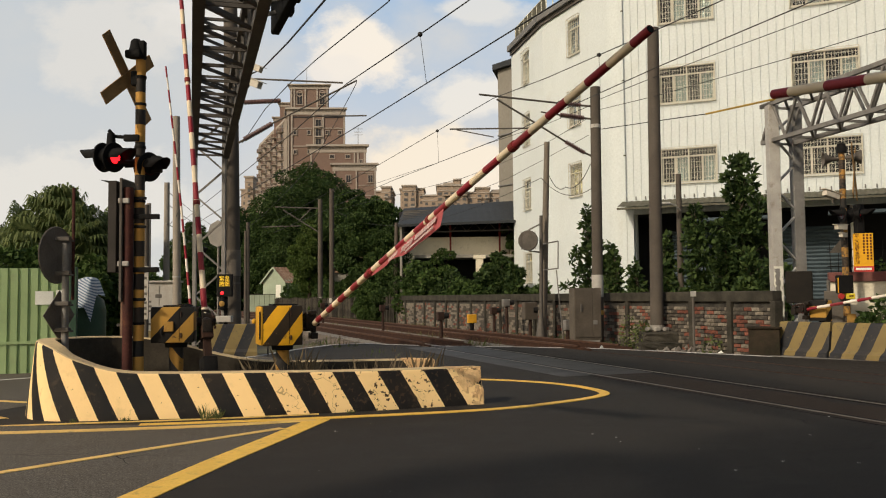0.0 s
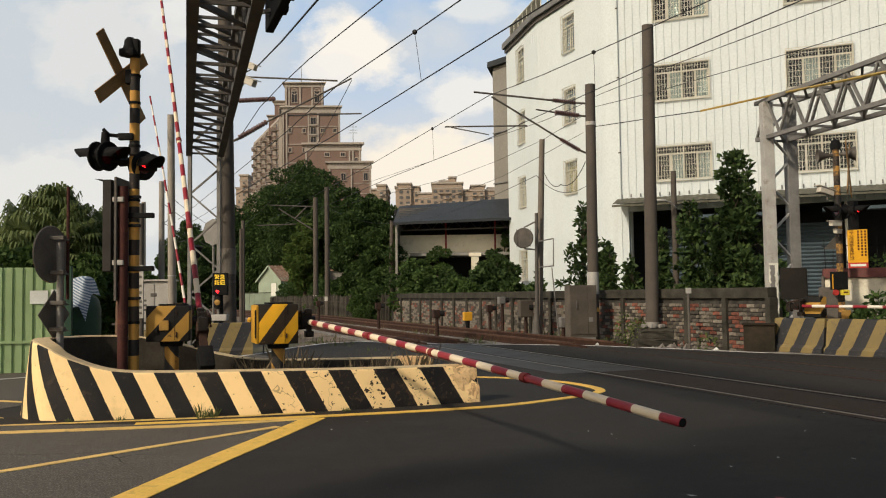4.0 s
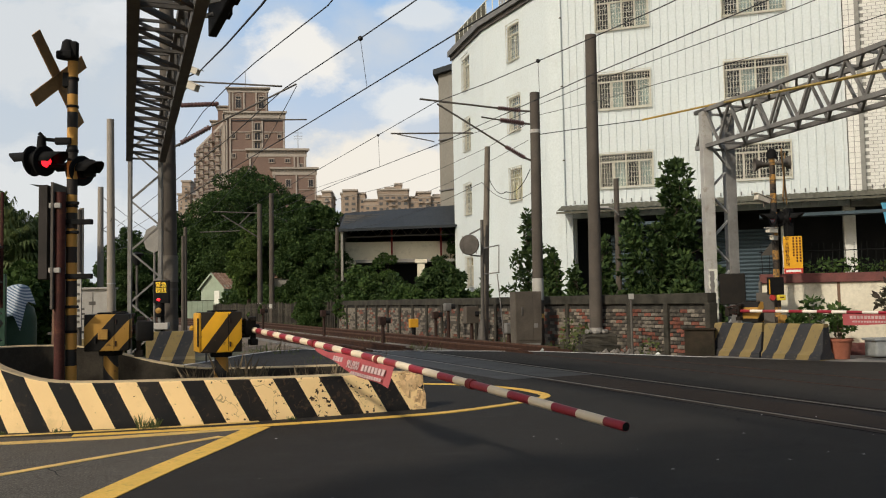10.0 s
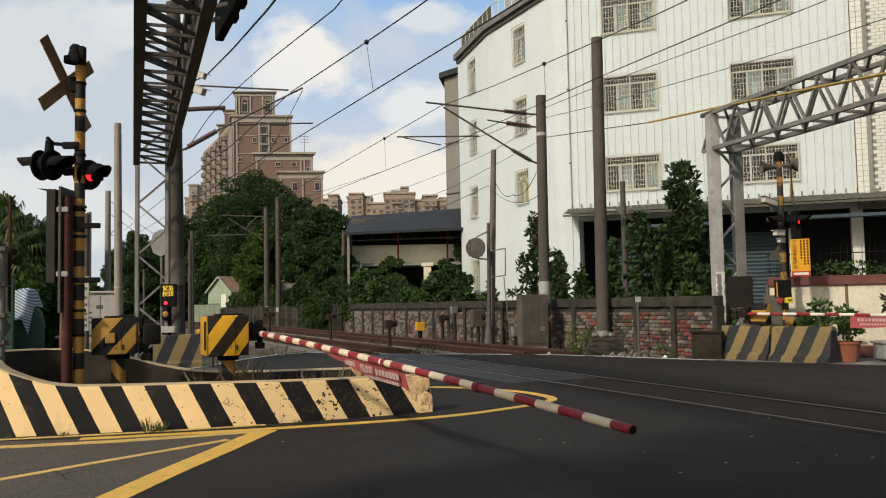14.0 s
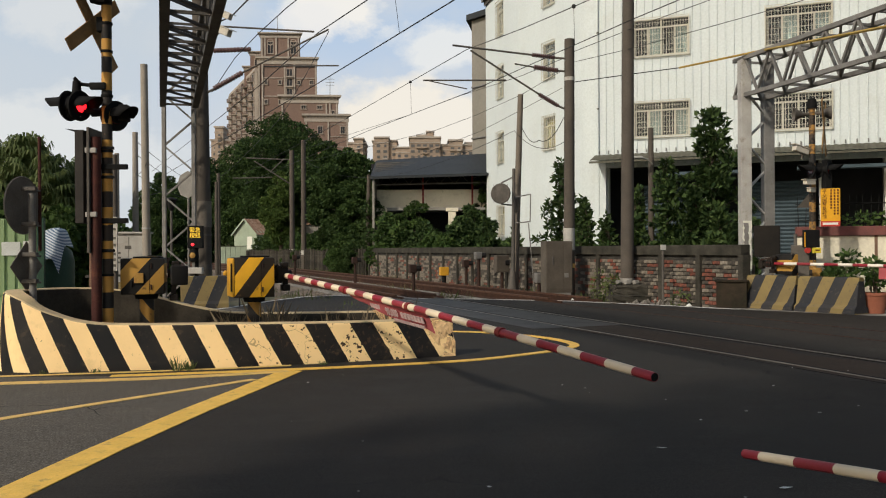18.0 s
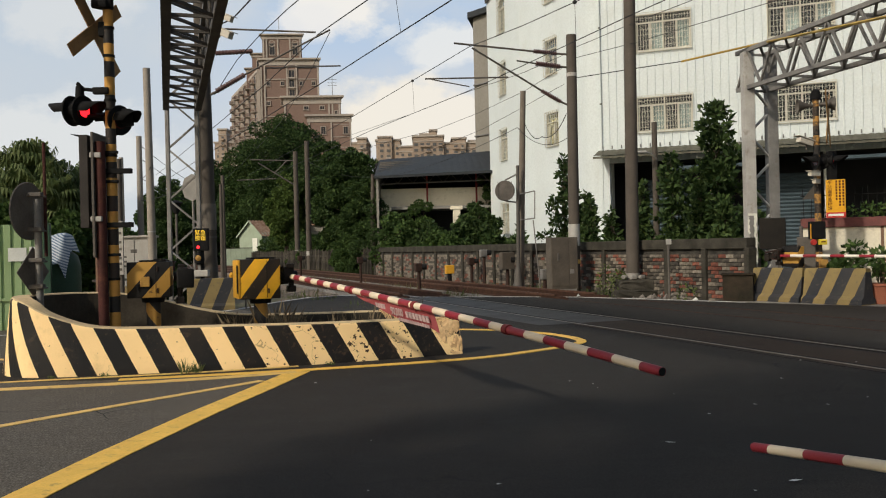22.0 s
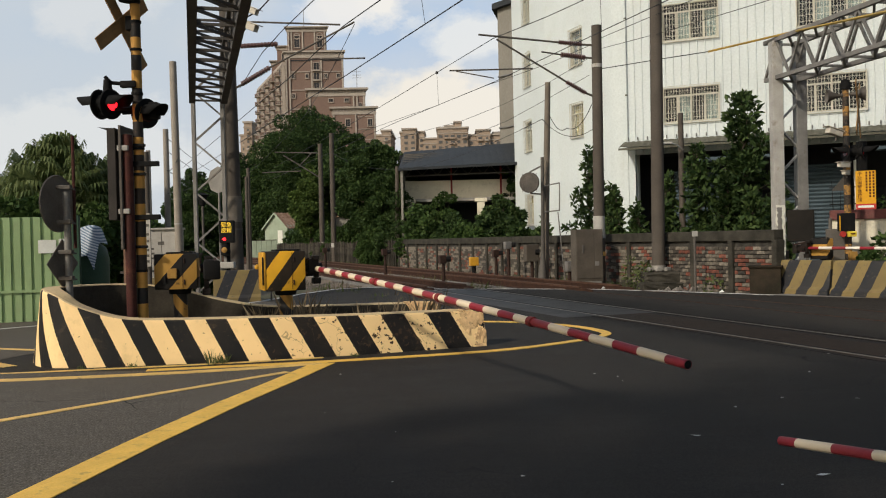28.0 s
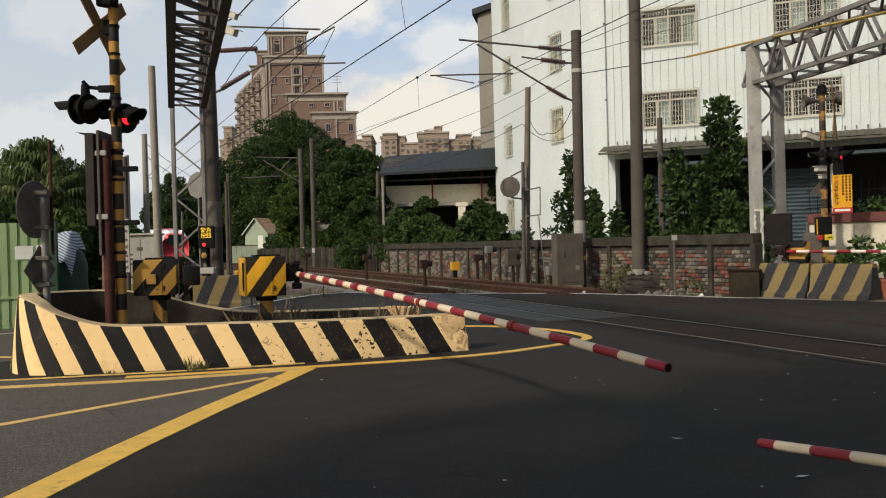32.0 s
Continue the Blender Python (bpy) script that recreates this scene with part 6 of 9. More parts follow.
def tower():
    """A brown residential tower with stepped tops, cornices with dentils, and balconies on its long flank."""
    ob = thing("apartment_tower", (-47.35, 255, 0), 3, "brown tiled residential tower with stepped tops and pale cornices", "building")

    def slab(x0, x1, y0, y1, z0, z1, name, mat):
        bm = bmesh.new()
        prism(bm, [(x0, y0), (x1, y0), (x1 - 0.22 * (y1 - y0), y1), (x0, y1)], z0, z1)
        part(name, bm, M[mat], ob)

    def block(x0, x1, y0, y1, z0, z1, rim=2.0, over=0.9):
        slab(x0, x1, y0, y1, z0, z1 - rim, "wall", "tower_brown")
        slab(x0 - 0.2, x1 + 0.2, y0 - 0.2, y1, z1 - rim, z1 - 0.55 * rim, "cornice", "tower_pale")
        slab(x0 - 0.1, x1 + 0.1, y0 - 0.1, y1, z1 - 0.55 * rim, z1 - 0.25 * rim, "frieze", "tower_trim")
        slab(x0 - over, x1 + over, y0 - over, y1 + 0.3, z1 - 0.25 * rim, z1, "cornice", "tower_pale")
        n = max(3, int((x1 - x0) / 0.95))
        for i in range(n):
            x = x0 + (x1 - x0) * (i + 0.5) / n
            slab(x - 0.16, x + 0.16, y0 - 0.5 * over, y0, z1 - 0.55 * rim, z1 - 0.25 * rim, "dentil", "tower_pale")

    def pilaster(x, y, z0, z1, w=0.45):
        slab(x - w / 2, x + w / 2, y - 0.35, y, z0, z1, "pilaster", "tower_pale")

    def window(x, y, z, w, h, arched=False):
        win = new("window")
        win.parent = ob
        win.location = (x, y, z)
        bm = bmesh.new()
        for c, sz in (((0, -.12, h / 2 + .12), (w + .5, .3, .24)), ((0, -.12, -h / 2 - .12), (w + .6, .36, .24)), ((-w / 2 - .1, -.1, 0), (.2, .24, h)), ((w / 2 + .1, -.1, 0), (.2, .24, h))):
            box(bm, c, sz)
        if arched:
            turned(bm, [(w / 2, -0.1), (w / 2 + .25, -0.1), (w / 2 + .25, 0.1), (w / 2, 0.1)], 16, Matrix.Rotation(radians(90), 3, "X"), (0, -.05, h / 2))
        part("frame", bm, M["tower_trim"], win)
        bm = bmesh.new()
        box(bm, (0, -0.02, 0), (w, 0.08, h))
        part("pane", bm, M["tower_win"], win)
        bm = bmesh.new()
        box(bm, (0, -0.07, 0), (0.07, 0.05, h))
        part("mullion", bm, M["tower_trim"], win)

    # crown, main shaft and the two lower steps on the right
    block(0.4, 12.1, 3.0, 14, 50, 66.1, 1.5, 0.8)
    for x in (0.8, 1.7, 5.0, 8.6, 11.6):
        pilaster(x, 3.0, 58.4, 64.6)
    for x in (3.3, 10.1):
        window(x, 3.0, 61.6, 1.5, 3.4, True)
    slab(5.4, 8.4, 2.9, 3.0, 59.2, 63.6, "panel", "tower_brown")
    block(0.0, 17.2, 0.0, 16, 0, 58.2, 2.1, 0.7)
    for x in (0.3, 1.3, 7.8, 10.6, 16.9):
        pilaster(x, 0.0, 0, 56.1)
    for z in (55.4, 52.0, 46.6, 41.0, 35.0, 29.0):
        for x0, x1 in ((1.7, 7.4), (11.0, 16.5)):
            slab(x0, x1, -0.22, 0.0, z - 0.16, z + 0.16, "string_course", "tower_trim" if z != 55.4 else "tower_win")
    for f in range(9):
        z = 53.6 - 2.9 * f
        window(9.2, -0.02, z, 1.5, 2.0)
        slab(8.1, 10.3, -0.8, 0.0, z - 1.5, z - 1.1, "balcony_ledge", "tower_pale")
        if f % 2 == 1:
            for x in (2.3, 6.4, 11.9, 15.6):
                window(x, -0.02, z, 0.8, 1.1)
    block(7.2, 23.6, -4.5, 12, 0, 46.2, 2.3, 1.0)
    for x in (7.5, 20.2, 21.2, 23.2):
        pilaster(x, -4.5, 36.0, 43.8)
    for x in (13.6, 18.2):
        window(x, -4.5, 42.7, 1.2, 0.9)
    window(22.2, -4.5, 40.6, 0.7, 2.2)
    block(14.2, 26.6, -8.0, 10, 0, 40.2, 2.2, 0.8)
    for x in (18.6, 25.0):
        window(x, -8.0, 35.6, 1.2, 2.0)
    for x in (14.6, 20.9, 26.3):
        pilaster(x, -8.0, 20, 38.0, 0.4)
    for z in (37.2, 33.6, 30.6):
        slab(21.4, 25.9, -8.15, -8.0, z, z + 0.25, "string_course", "tower_trim")
    block(-3.4, 1.2, 8.0, 13, 50, 61.6, 1.3, 0.7)
    block(-6.2, -2.6, 15.0, 20, 50, 58.6, 1.3, 0.7)
    window(-1.4, 8.0, 58.2, 1.1, 1.9)
    for p, z in (((5, 7, 66), 6.0), ((21.0, 1, 46), 7.0)):
        bm = bmesh.new()
        rod(bm, p, (p[0], p[1], p[2] + z), 0.10, 0.05, 6)
        if z > 6.5:
            for k in (0.6, 0.72, 0.86):
                rod(bm, (p[0] - 1.3, p[1], p[2] + z * k), (p[0] + 1.3, p[1], p[2] + z * k), 0.06, 0.06, 5)
        part("antenna", bm, M["steel"], ob)
    # the long flank with stacked balconies, running away to the left
    a, b = Vector((-0.4, 1.0, 0)), Vector((-15.5, 46.0, 0))
    d = (b - a).normalized()
    r = Vector((-d.y, d.x, 0))
    bm = bmesh.new()
    prism(bm, [(a.x, a.y), (a.x + 6, a.y + 3), (b.x + 8, b.y + 3), (b.x, b.y)], 0, 54.6)
    part("wall", bm, M["tower_brown"], ob)
    bm = bmesh.new()
    bar(bm, (a.x, a.y, 54.8), (b.x, b.y, 54.8), 1.2, 0.8)
    part("cornice", bm, M["tower_pale"], ob)
    bays, step = 5, (b - a).length / 5
    shapes = {}
    for key, mat in (("floor_slab", "tower_pale"), ("railing", "tower_brown"), ("doorway", "tower_win"), ("arch", "tower_pale")):
        bm = bmesh.new()
        if key == "floor_slab":
            turned(bm, [(0.0, -0.1), (1.8, -0.1), (2.1, 0.05), (2.1, 0.18), (0.0, 0.18)], 14)
        elif key == "railing":
            for k in range(15):
                an = radians(100 + 160 * k / 14)
                bar(bm, (2.0 * math.cos(an), 2.0 * math.sin(an), 0.18), (2.0 * math.cos(an), 2.0 * math.sin(an), 1.1), 0.09, 0.09)
            turned(bm, [(1.9, 1.05), (2.1, 1.05), (2.1, 1.2), (1.9, 1.2)], 14)
        elif key == "doorway":
            box(bm, (0.35, 0, 1.4), (1.2, 3.1, 2.3))
        else:
            box(bm, (-0.1, -1.75, 1.4), (0.7, 0.5, 2.9))
            box(bm, (-0.1, 1.75, 1.4), (0.7, 0.5, 2.9))
            box(bm, (-0.1, 0, 2.62), (0.6, 3.4, 0.3))
        me = bpy.data.meshes.new(key)
        bm.to_mesh(me)
        bm.free()
        me.materials.append(M[mat])
        shapes[key] = me
    turn = math.atan2(-r.y, -r.x)
    for f in range(18):
        for i in range(bays):
            p = a + d * (step * (i + 0.5)) + r * 0.15
            bal = new("balcony")
            bal.parent = ob
            bal.matrix_basis = Matrix.Translation((p.x, p.y, 2.6 + f * 2.88)) @ Matrix.Rotation(turn, 4, "Z") @ Matrix.Scale(0.95, 4)
            for key, me in shapes.items():
                new(key, me).parent = bal
    for i in range(bays + 1):
        p = a + d * (step * i) + r * 0.25
        bm = bmesh.new()
        box(bm, (p.x, p.y, 27.2), (0.9, 0.9, 54.4))
        part("pilaster", bm, M["tower_pale"], ob)


tower()


def apartments(x, y, blocks, seed):
    ob = thing("apartment_block", (x, y, 0), 0, "distant beige apartment block with stepped roofs", "building", "distant apartment blocks")
    rr = random.Random(seed)
    for bi, (x0, x1, z1) in enumerate(blocks):
        fy = -1.6 * (bi % 4)
        bm = bmesh.new()
        box(bm, ((x0 + x1) / 2, 10 + fy, z1 / 2), (x1 - x0, 20, z1))
        part("wall", bm, M["apartment"], ob)
        for dz, ov, h in ((0.3, 0.6, 0.9), (-2.6, 0.3, 0.5)):
            bm = bmesh.new()
            box(bm, ((x0 + x1) / 2, 10 + fy, z1 + dz), (x1 - x0 + 2 * ov, 20 + 2 * ov, h))
            part("roof" if dz > 0 else "ledge", bm, M["tower_pale"], ob)
        n = max(1, int((x1 - x0) / 3.2))
        for k in range(5):
            z = z1 - 4.4 - 3.1 * k
            for i in range(n):
                xx = x0 + (x1 - x0) * (i + .5) / n
                w = rr.choice((1.1, 1.5, 2.0))
                bm = bmesh.new()
                box(bm, (xx, fy - 0.05, z), (w, 0.4, 1.5))
                part("window", bm, M["far_win"], ob)
                if rr.random() < 0.45:
                    bm = bmesh.new()
                    box(bm, (xx, fy - 0.6, z - 1.0), (w + 0.9, 1.2, 0.9))
                    part("balcony", bm, M["tower_pale"] if rr.random() < .5 else M["apartment"], ob)


M["far_win"] = surf("hazy far window", (0.10, 0.095, 0.09), None, 0.4)
apartments(0, 480, [(-25.8, -12.5, 61.4), (-24.5, -17.0, 63.0), (-12.9, -5.2, 57.2), (-5.2, 11.7, 62.6), (-1.0, 4.0, 64.3), (4.4, 8.0, 66.2), (11.9, 34.0, 58.6), (16.5, 24.0, 61.0), (26.0, 31.0, 60.0), (-40.0, -30.0, 60.0), (-36.0, -31.0, 62.2)], 1)
apartments(-115.2, 480, [(0, 9.0, 62), (2.5, 7.0, 69), (9.0, 14.0, 58)], 2)



def hut():
    """A low gabled hut: the pale green gable end faces front and left, the rusty roof slope runs back to the right."""
    ob = thing("gabled_hut", (-16.3, 81, -0.26), -35, "small pale green hut with a rusty gabled roof", "hut")
    w, eave, apex, d = 1.5, 3.15, 4.38, 2.7
    pts = [(-w, 0), (w, 0), (w, eave), (0, apex), (-w, eave)]
    bm = bmesh.new()
    lo = [bm.verts.new((x, 0, z)) for x, z in pts]
    hi = [bm.verts.new((x, d, z)) for x, z in pts]
    bm.faces.new(lo)
    bm.faces.new(hi[::-1])
    for i in range(5):
        bm.faces.new((lo[i], lo[(i + 1) % 5], hi[(i + 1) % 5], hi[i]))
    part("wall", bm, M["hut_wall"], ob)
    for s in (-1, 1):
        V, Fc = [], []
        for i in range(17):
            y = -0.2 + (d + 0.4) * i / 16
            for x, z in ((0, apex + 0.08), (s * (w + 0.22), eave - 0.22)):
                V.append((x, y, z + (0.05 if i % 2 else 0)))
        for i in range(16):
            Fc.append((2 * i, 2 * i + 2, 2 * i + 3, 2 * i + 1))
        flat("roof", V, Fc, M["hut_rust"], ob)
        bm = bmesh.new()
        bar(bm, (0, -0.22, apex + 0.04), (s * (w + 0.2), -0.22, eave - 0.24), 0.04, 0.16)
        part("barge_board", bm, M["hut_wall"], ob, "pale barge board")
    bm = bmesh.new()
    box(bm, (0.6, -0.03, 2.2), (0.65, 0.06, 1.2), 0.01)
    part("window", bm, M["white_frame"], ob, "white shuttered window")
    yw = thing("yard_wall", (-16.8, 78, -0.26), 0, "low pale green yard wall before the hut", "wall")
    bm = bmesh.new()
    for k in range(5):
        box(bm, (-0.92 + 0.46 * k, 0, 0.93), (0.44, 0.10, 1.86), 0.01)
    part("wall", bm, M["hut_wall"], yw)
    bm = bmesh.new()
    bar(bm, (-1.2, 0, 1.9), (1.2, 0, 1.9), 0.16, 0.06)
    part("wall_cap", bm, M["dark_concrete"], yw)
    ls2 = thing("low_shed", (-8.5, 68.2, -0.26), 0, "low shed with a grey-brown sheet roof among the trees", "hut")
    bm = bmesh.new()
    box(bm, (0, 0.7, 1.75), (2.2, 1.2, 3.5))
    part("wall", bm, M["grey_render"], ls2)
    bm = bmesh.new()
    for k in range(8):
        x = -1.2 + 0.34 * k
        v = [bm.verts.new(p) for p in ((x, -0.1, 3.56), (x + 0.32, -0.1, 3.57), (x + 0.32, 0.9, 4.02), (x, 0.9, 4.0))]
        bm.faces.new(v)
        v = [bm.verts.new(p) for p in ((x, -0.1, 3.52), (x + 0.32, -0.1, 3.53), (x + 0.32, -0.1, 3.57), (x, -0.1, 3.56))]
        bm.faces.new(v)
    part("roof", bm, M["hut_rust"], ls2)


hut()


def plank_fence():
    """Weathered boards side by side along the tracks, each a piece of its own."""
    ob = thing("plank_fence", (0, 0, 0), 0, "weathered grey plank fence beside the tracks", "fence")
    bm = bmesh.new()
    box(bm, (0, 0, 0), (0.21, 0.04, 1.5), 0.008)
    me = part("plank", bm, M["fence_wood"], ob).data
    first = bpy.data.objects[ob.children[0].name]
    corners = (Vector((-18.5, 86, 0)), Vector((-6.6, 56, 0)), Vector((-2.75, 44.4, 0)))
    k = 0
    for p, q in zip(corners, corners[1:]):
        d = q - p
        n = int(d.length / 0.34)
        yaw = math.degrees(math.atan2(d.y, d.x))
        for i in range(n):
            c = p.lerp(q, (i + 0.5) / n)
            pl = first if k == 0 else new("plank", me)
            pl.parent = ob
            pl.matrix_basis = pose(c.x, c.y, 0.54 + 0.11 * math.sin(k * 5.3) * math.sin(k * 1.31), 0, 2.6 * math.sin(k * 1.7), yaw)
            k += 1
        bm = bmesh.new()
        bar(bm, (p.x, p.y + 0.08, 0.9), (q.x, q.y + 0.08, 0.9), 0.08, 0.08)
        part("fence_rail", bm, M["fence_wood"], ob)


plank_fence()

# ---- trees ----
def leaf_cloud(name, blobs, count, size, mat, parent, seed, droop=0.3, long=1.6):
    """Leaves on and in the blobs (centre, radii), each a bent quad turned outward and down."""
    g = np.random.default_rng(seed)
    w = np.array([b[1][0] * b[1][1] + b[1][2] * b[1][0] for b in blobs])
    pick = g.choice(len(blobs), count, p=w / w.sum())
    C = np.array([b[0] for b in blobs])[pick]
    R = np.array([b[1] for b in blobs])[pick]
    d = g.normal(size=(count, 3))
    d /= np.linalg.norm(d, axis=1)[:, None]
    rad = g.uniform(0.55, 1.08, count) ** 0.6
    P = C + d * R * rad[:, None]
    out = d * 0.7 + g.normal(size=(count, 3)) * 0.55
    out[:, 2] -= droop
    out /= np.linalg.norm(out, axis=1)[:, None]
    side = np.cross(out, g.normal(size=(count, 3)))
    side /= np.linalg.norm(side, axis=1)[:, None]
    s = size * g.uniform(0.6, 1.35, count)[:, None]
    up = np.cross(side, out)
    V = np.stack([P, P + out * s * long * .5 + side * s * .5 + up * s * .12, P + out * s * long, P + out * s * long * .5 - side * s * .5 + up * s * .12], axis=1).reshape(-1, 3)
    me = bpy.data.meshes.new(name)
    me.vertices.add(len(V))
    me.vertices.foreach_set("co", V.ravel())
    me.loops.add(count * 4)
    me.loops.foreach_set("vertex_index", np.arange(count * 4))
    me.polygons.add(count)
    me.polygons.foreach_set("loop_start", np.arange(0, count * 4, 4))
    me.update()
    me.validate()
    me.materials.append(mat)
    ob = new(name, me)
    ob.parent = parent
    return ob


def tree(x, y, h, r, label, mat="leaf_far", count=6000, size=0.28, seed=1, z0=-0.26, trunk=0.18, low=0.25, shape="round", lobes=16, category="tree"):
    ob = thing("tree", (x, y, z0), 0, label, category)
    rr = random.Random(seed)
    bm = bmesh.new()
    top = Vector((rr.uniform(-.2, .2) * r, rr.uniform(-.2, .2) * r, h * 0.72))
    mid = Vector((rr.uniform(-.1, .1) * r, rr.uniform(-.1, .1) * r, h * 0.36))
    rod(bm, (0, 0, 0), mid, trunk, trunk * .75, 9)
    rod(bm, mid, top, trunk * .75, trunk * .3, 8)
    blobs = []
    far = y > 45
    fine = 0.78 if far and shape == "round" else 1.0
    lobes = int(lobes * 1.8) if fine < 1 else lobes
    for i in range(lobes):
        t = (i + 0.5) / lobes
        z = h * (low + (1 - low) * t)
        if shape == "cone":
            k = (1 - t) ** 0.7 * 0.9 + 0.08
        elif shape == "shrub":
            k = (1 - t * t) ** .5 * .9 + .1
        else:
            k = math.sin(math.pi * (0.12 + 0.86 * t)) ** 0.7
        a = i * 2.39996 + rr.uniform(-.4, .4)
        rad = r * k * (rr.uniform(0.05, 1.0) if shape == "cone" else rr.uniform(0.35, 0.8))
        c = Vector((math.cos(a) * rad, math.sin(a) * rad, z - 0.06 * h * rr.random()))
        br = r * (rr.uniform(0.13, 0.24) if shape == "cone" else rr.uniform(0.24, 0.44) * fine) * (0.35 + 0.75 * k)
        blobs.append((tuple(c), (br, br, br * rr.uniform(.6, .85))))
        root = mid.lerp(top, min(max((c.z - mid.z) / max(top.z - mid.z, .1) - .2, 0), 1))
        rod(bm, root, c, trunk * .28, trunk * .08, 6)
    part("trunk", bm, M["trunk"], ob, smooth=True)
    leaf_cloud("crown", blobs, int(count * (2.4 if far else 1.0)), size * (0.64 if far else 1.0), M[mat], ob, seed, -0.25 if shape == "cone" else 0.3, 2.1 if shape == "cone" else 1.6)
    return ob
FAR = "large dense dark green tree beyond the tracks"
tree(-14.4, 89.0, 15.5, 6.2, FAR, count=36000, size=0.21, seed=3, low=0.30, lobes=30, trunk=0.3)
tree(-18.6, 102, 12.8, 4.2, FAR, count=20000, size=0.23, seed=4, low=0.1, lobes=22)
tree(-7.6, 69, 10.1, 3.4, FAR, count=24000, size=0.19, seed=5, low=0.38, lobes=24)
tree(-4.6, 54, 7.9, 2.6, FAR, count=26000, size=0.155, seed=6, low=0.30, lobes=26)
tree(-10.9, 68.0, 7.6, 1.9, "lighter green tree behind the fence", "leaf_light", 9000, 0.2, 7, low=0.3)
tree(-3.2, 50, 5.6, 1.9, FAR, count=15000, size=0.16, seed=8, low=0.34)
tree(-19.6, 98, 12.0, 4.2, FAR, count=18000, size=0.24, seed=9, low=0.06, lobes=22)
tree(-18.6, 92, 11.5, 4.2, FAR, count=17000, size=0.27, seed=10, low=0.05, lobes=22)
tree(-26.0, 108, 13.0, 5.0, FAR, count=17000, size=0.3, seed=11, low=0.05, lobes=22)
tree(-12.3, 91, 11.6, 4.0, FAR, count=16000, size=0.24, seed=12, low=0.06)
tree(-31.0, 118, 11.5, 5.0, FAR, count=14000, size=0.32, seed=13, low=0.05, lobes=22)
tree(-28.0, 74, 5.2, 2.6, FAR, count=10500, size=0.24, seed=14, low=0.06)
tree(-33.0, 80, 5.5, 4.0, FAR, count=10500, size=0.28, seed=15, low=0.06)
tree(-23.5, 54, 4.6, 2.2, FAR, count=10500, size=0.2, seed=16, low=0.04)
tree(-18.5, 41, 3.4, 1.8, FAR, count=8500, size=0.17, seed=17, low=0.04)
tree(-33.0, 112, 11.5, 4.6, FAR, count=14000, size=0.3, seed=18, low=0.05, lobes=22)
tree(-29.5, 101, 8.6, 3.2, FAR, count=11000, size=0.27, seed=19, low=0.05, lobes=20)
SH = "bushy green shrub behind the brick wall"
for i, (x, y, h, r, mt) in enumerate(((-1.4, 43.5, 3.4, 1.3, "leaf_mid"), (0.3, 41.5, 2.7, 1.05, "leaf_near"), (2.0, 40.0, 3.0, 1.0, "leaf_near"), (2.95, 37.5, 2.9, 0.8, "leaf_near"), (3.9, 36.0, 1.9, 0.7, "leaf_near"),
                                     (-0.2, 46.5, 4.2, 1.2, "leaf_mid"), (-2.5, 46.5, 4.3, 1.5, "leaf_far"), (2.5, 41.5, 3.7, 0.8, "leaf_near"), (0.5, 39.6, 2.2, 0.8, "leaf_mid"), (1.1, 37.6, 2.0, 0.8, "leaf_mid"), (3.45, 47.2, 6.1, 0.8, "leaf_mid"), (1.2, 42.5, 2.3, 1.0, "leaf_far"))):
    tree(x, y, h, r, SH, mt, 4600, 0.115, 30 + i, low=0.14, trunk=0.06, shape="shrub", lobes=15, category="shrub")
tree(-4.25, 48.0, 2.15, 1.2, "leafy creeper mound over the end of the wall", "leaf_mid", 9500, 0.105, 50, z0=0.0, low=0.1, trunk=0.05, shape="shrub", lobes=18, category="shrub")
tree(-3.6, 46.9, 1.5, 0.7, "leafy creeper mound over the end of the wall", "leaf_near", 4500, 0.085, 51, low=0.1, trunk=0.05, shape="shrub", lobes=14, category="shrub")
NB = "upright broad-leaved tree behind the brick wall"
for i, (x, y, h, r, c) in enumerate(((4.75, 28.6, 4.5, 1.15, 3300), (5.4, 28.2, 3.3, 0.6, 1700), (5.9, 27.2, 2.6, 0.7, 1900), (8.55, 25.0, 5.75, 1.6, 8600), (7.35, 25.4, 4.2, 0.95, 3600), (7.9, 24.4, 3.2, 0.8, 3400),
                                    (9.2, 24.0, 3.0, 0.75, 3000), (6.7, 26.2, 3.4, 0.6, 2000), (8.3, 23.6, 2.6, 0.8, 2600), (3.4, 30.5, 2.3, 0.5, 1000), (5.4, 27.8, 3.0, 0.5, 1400))):
    tree(x, y, h, r, NB, "leaf_near", int(c * 0.95), 0.092, 60 + i, low=0.06, trunk=0.05, shape="cone", lobes=76)

tree(-3.7, -2.1, 8.8, 3.5, "leafy street tree whose crown shades the near road", "leaf_mid", 5200, 0.2, 300, low=0.52, trunk=0.2, lobes=24, z0=0.0)


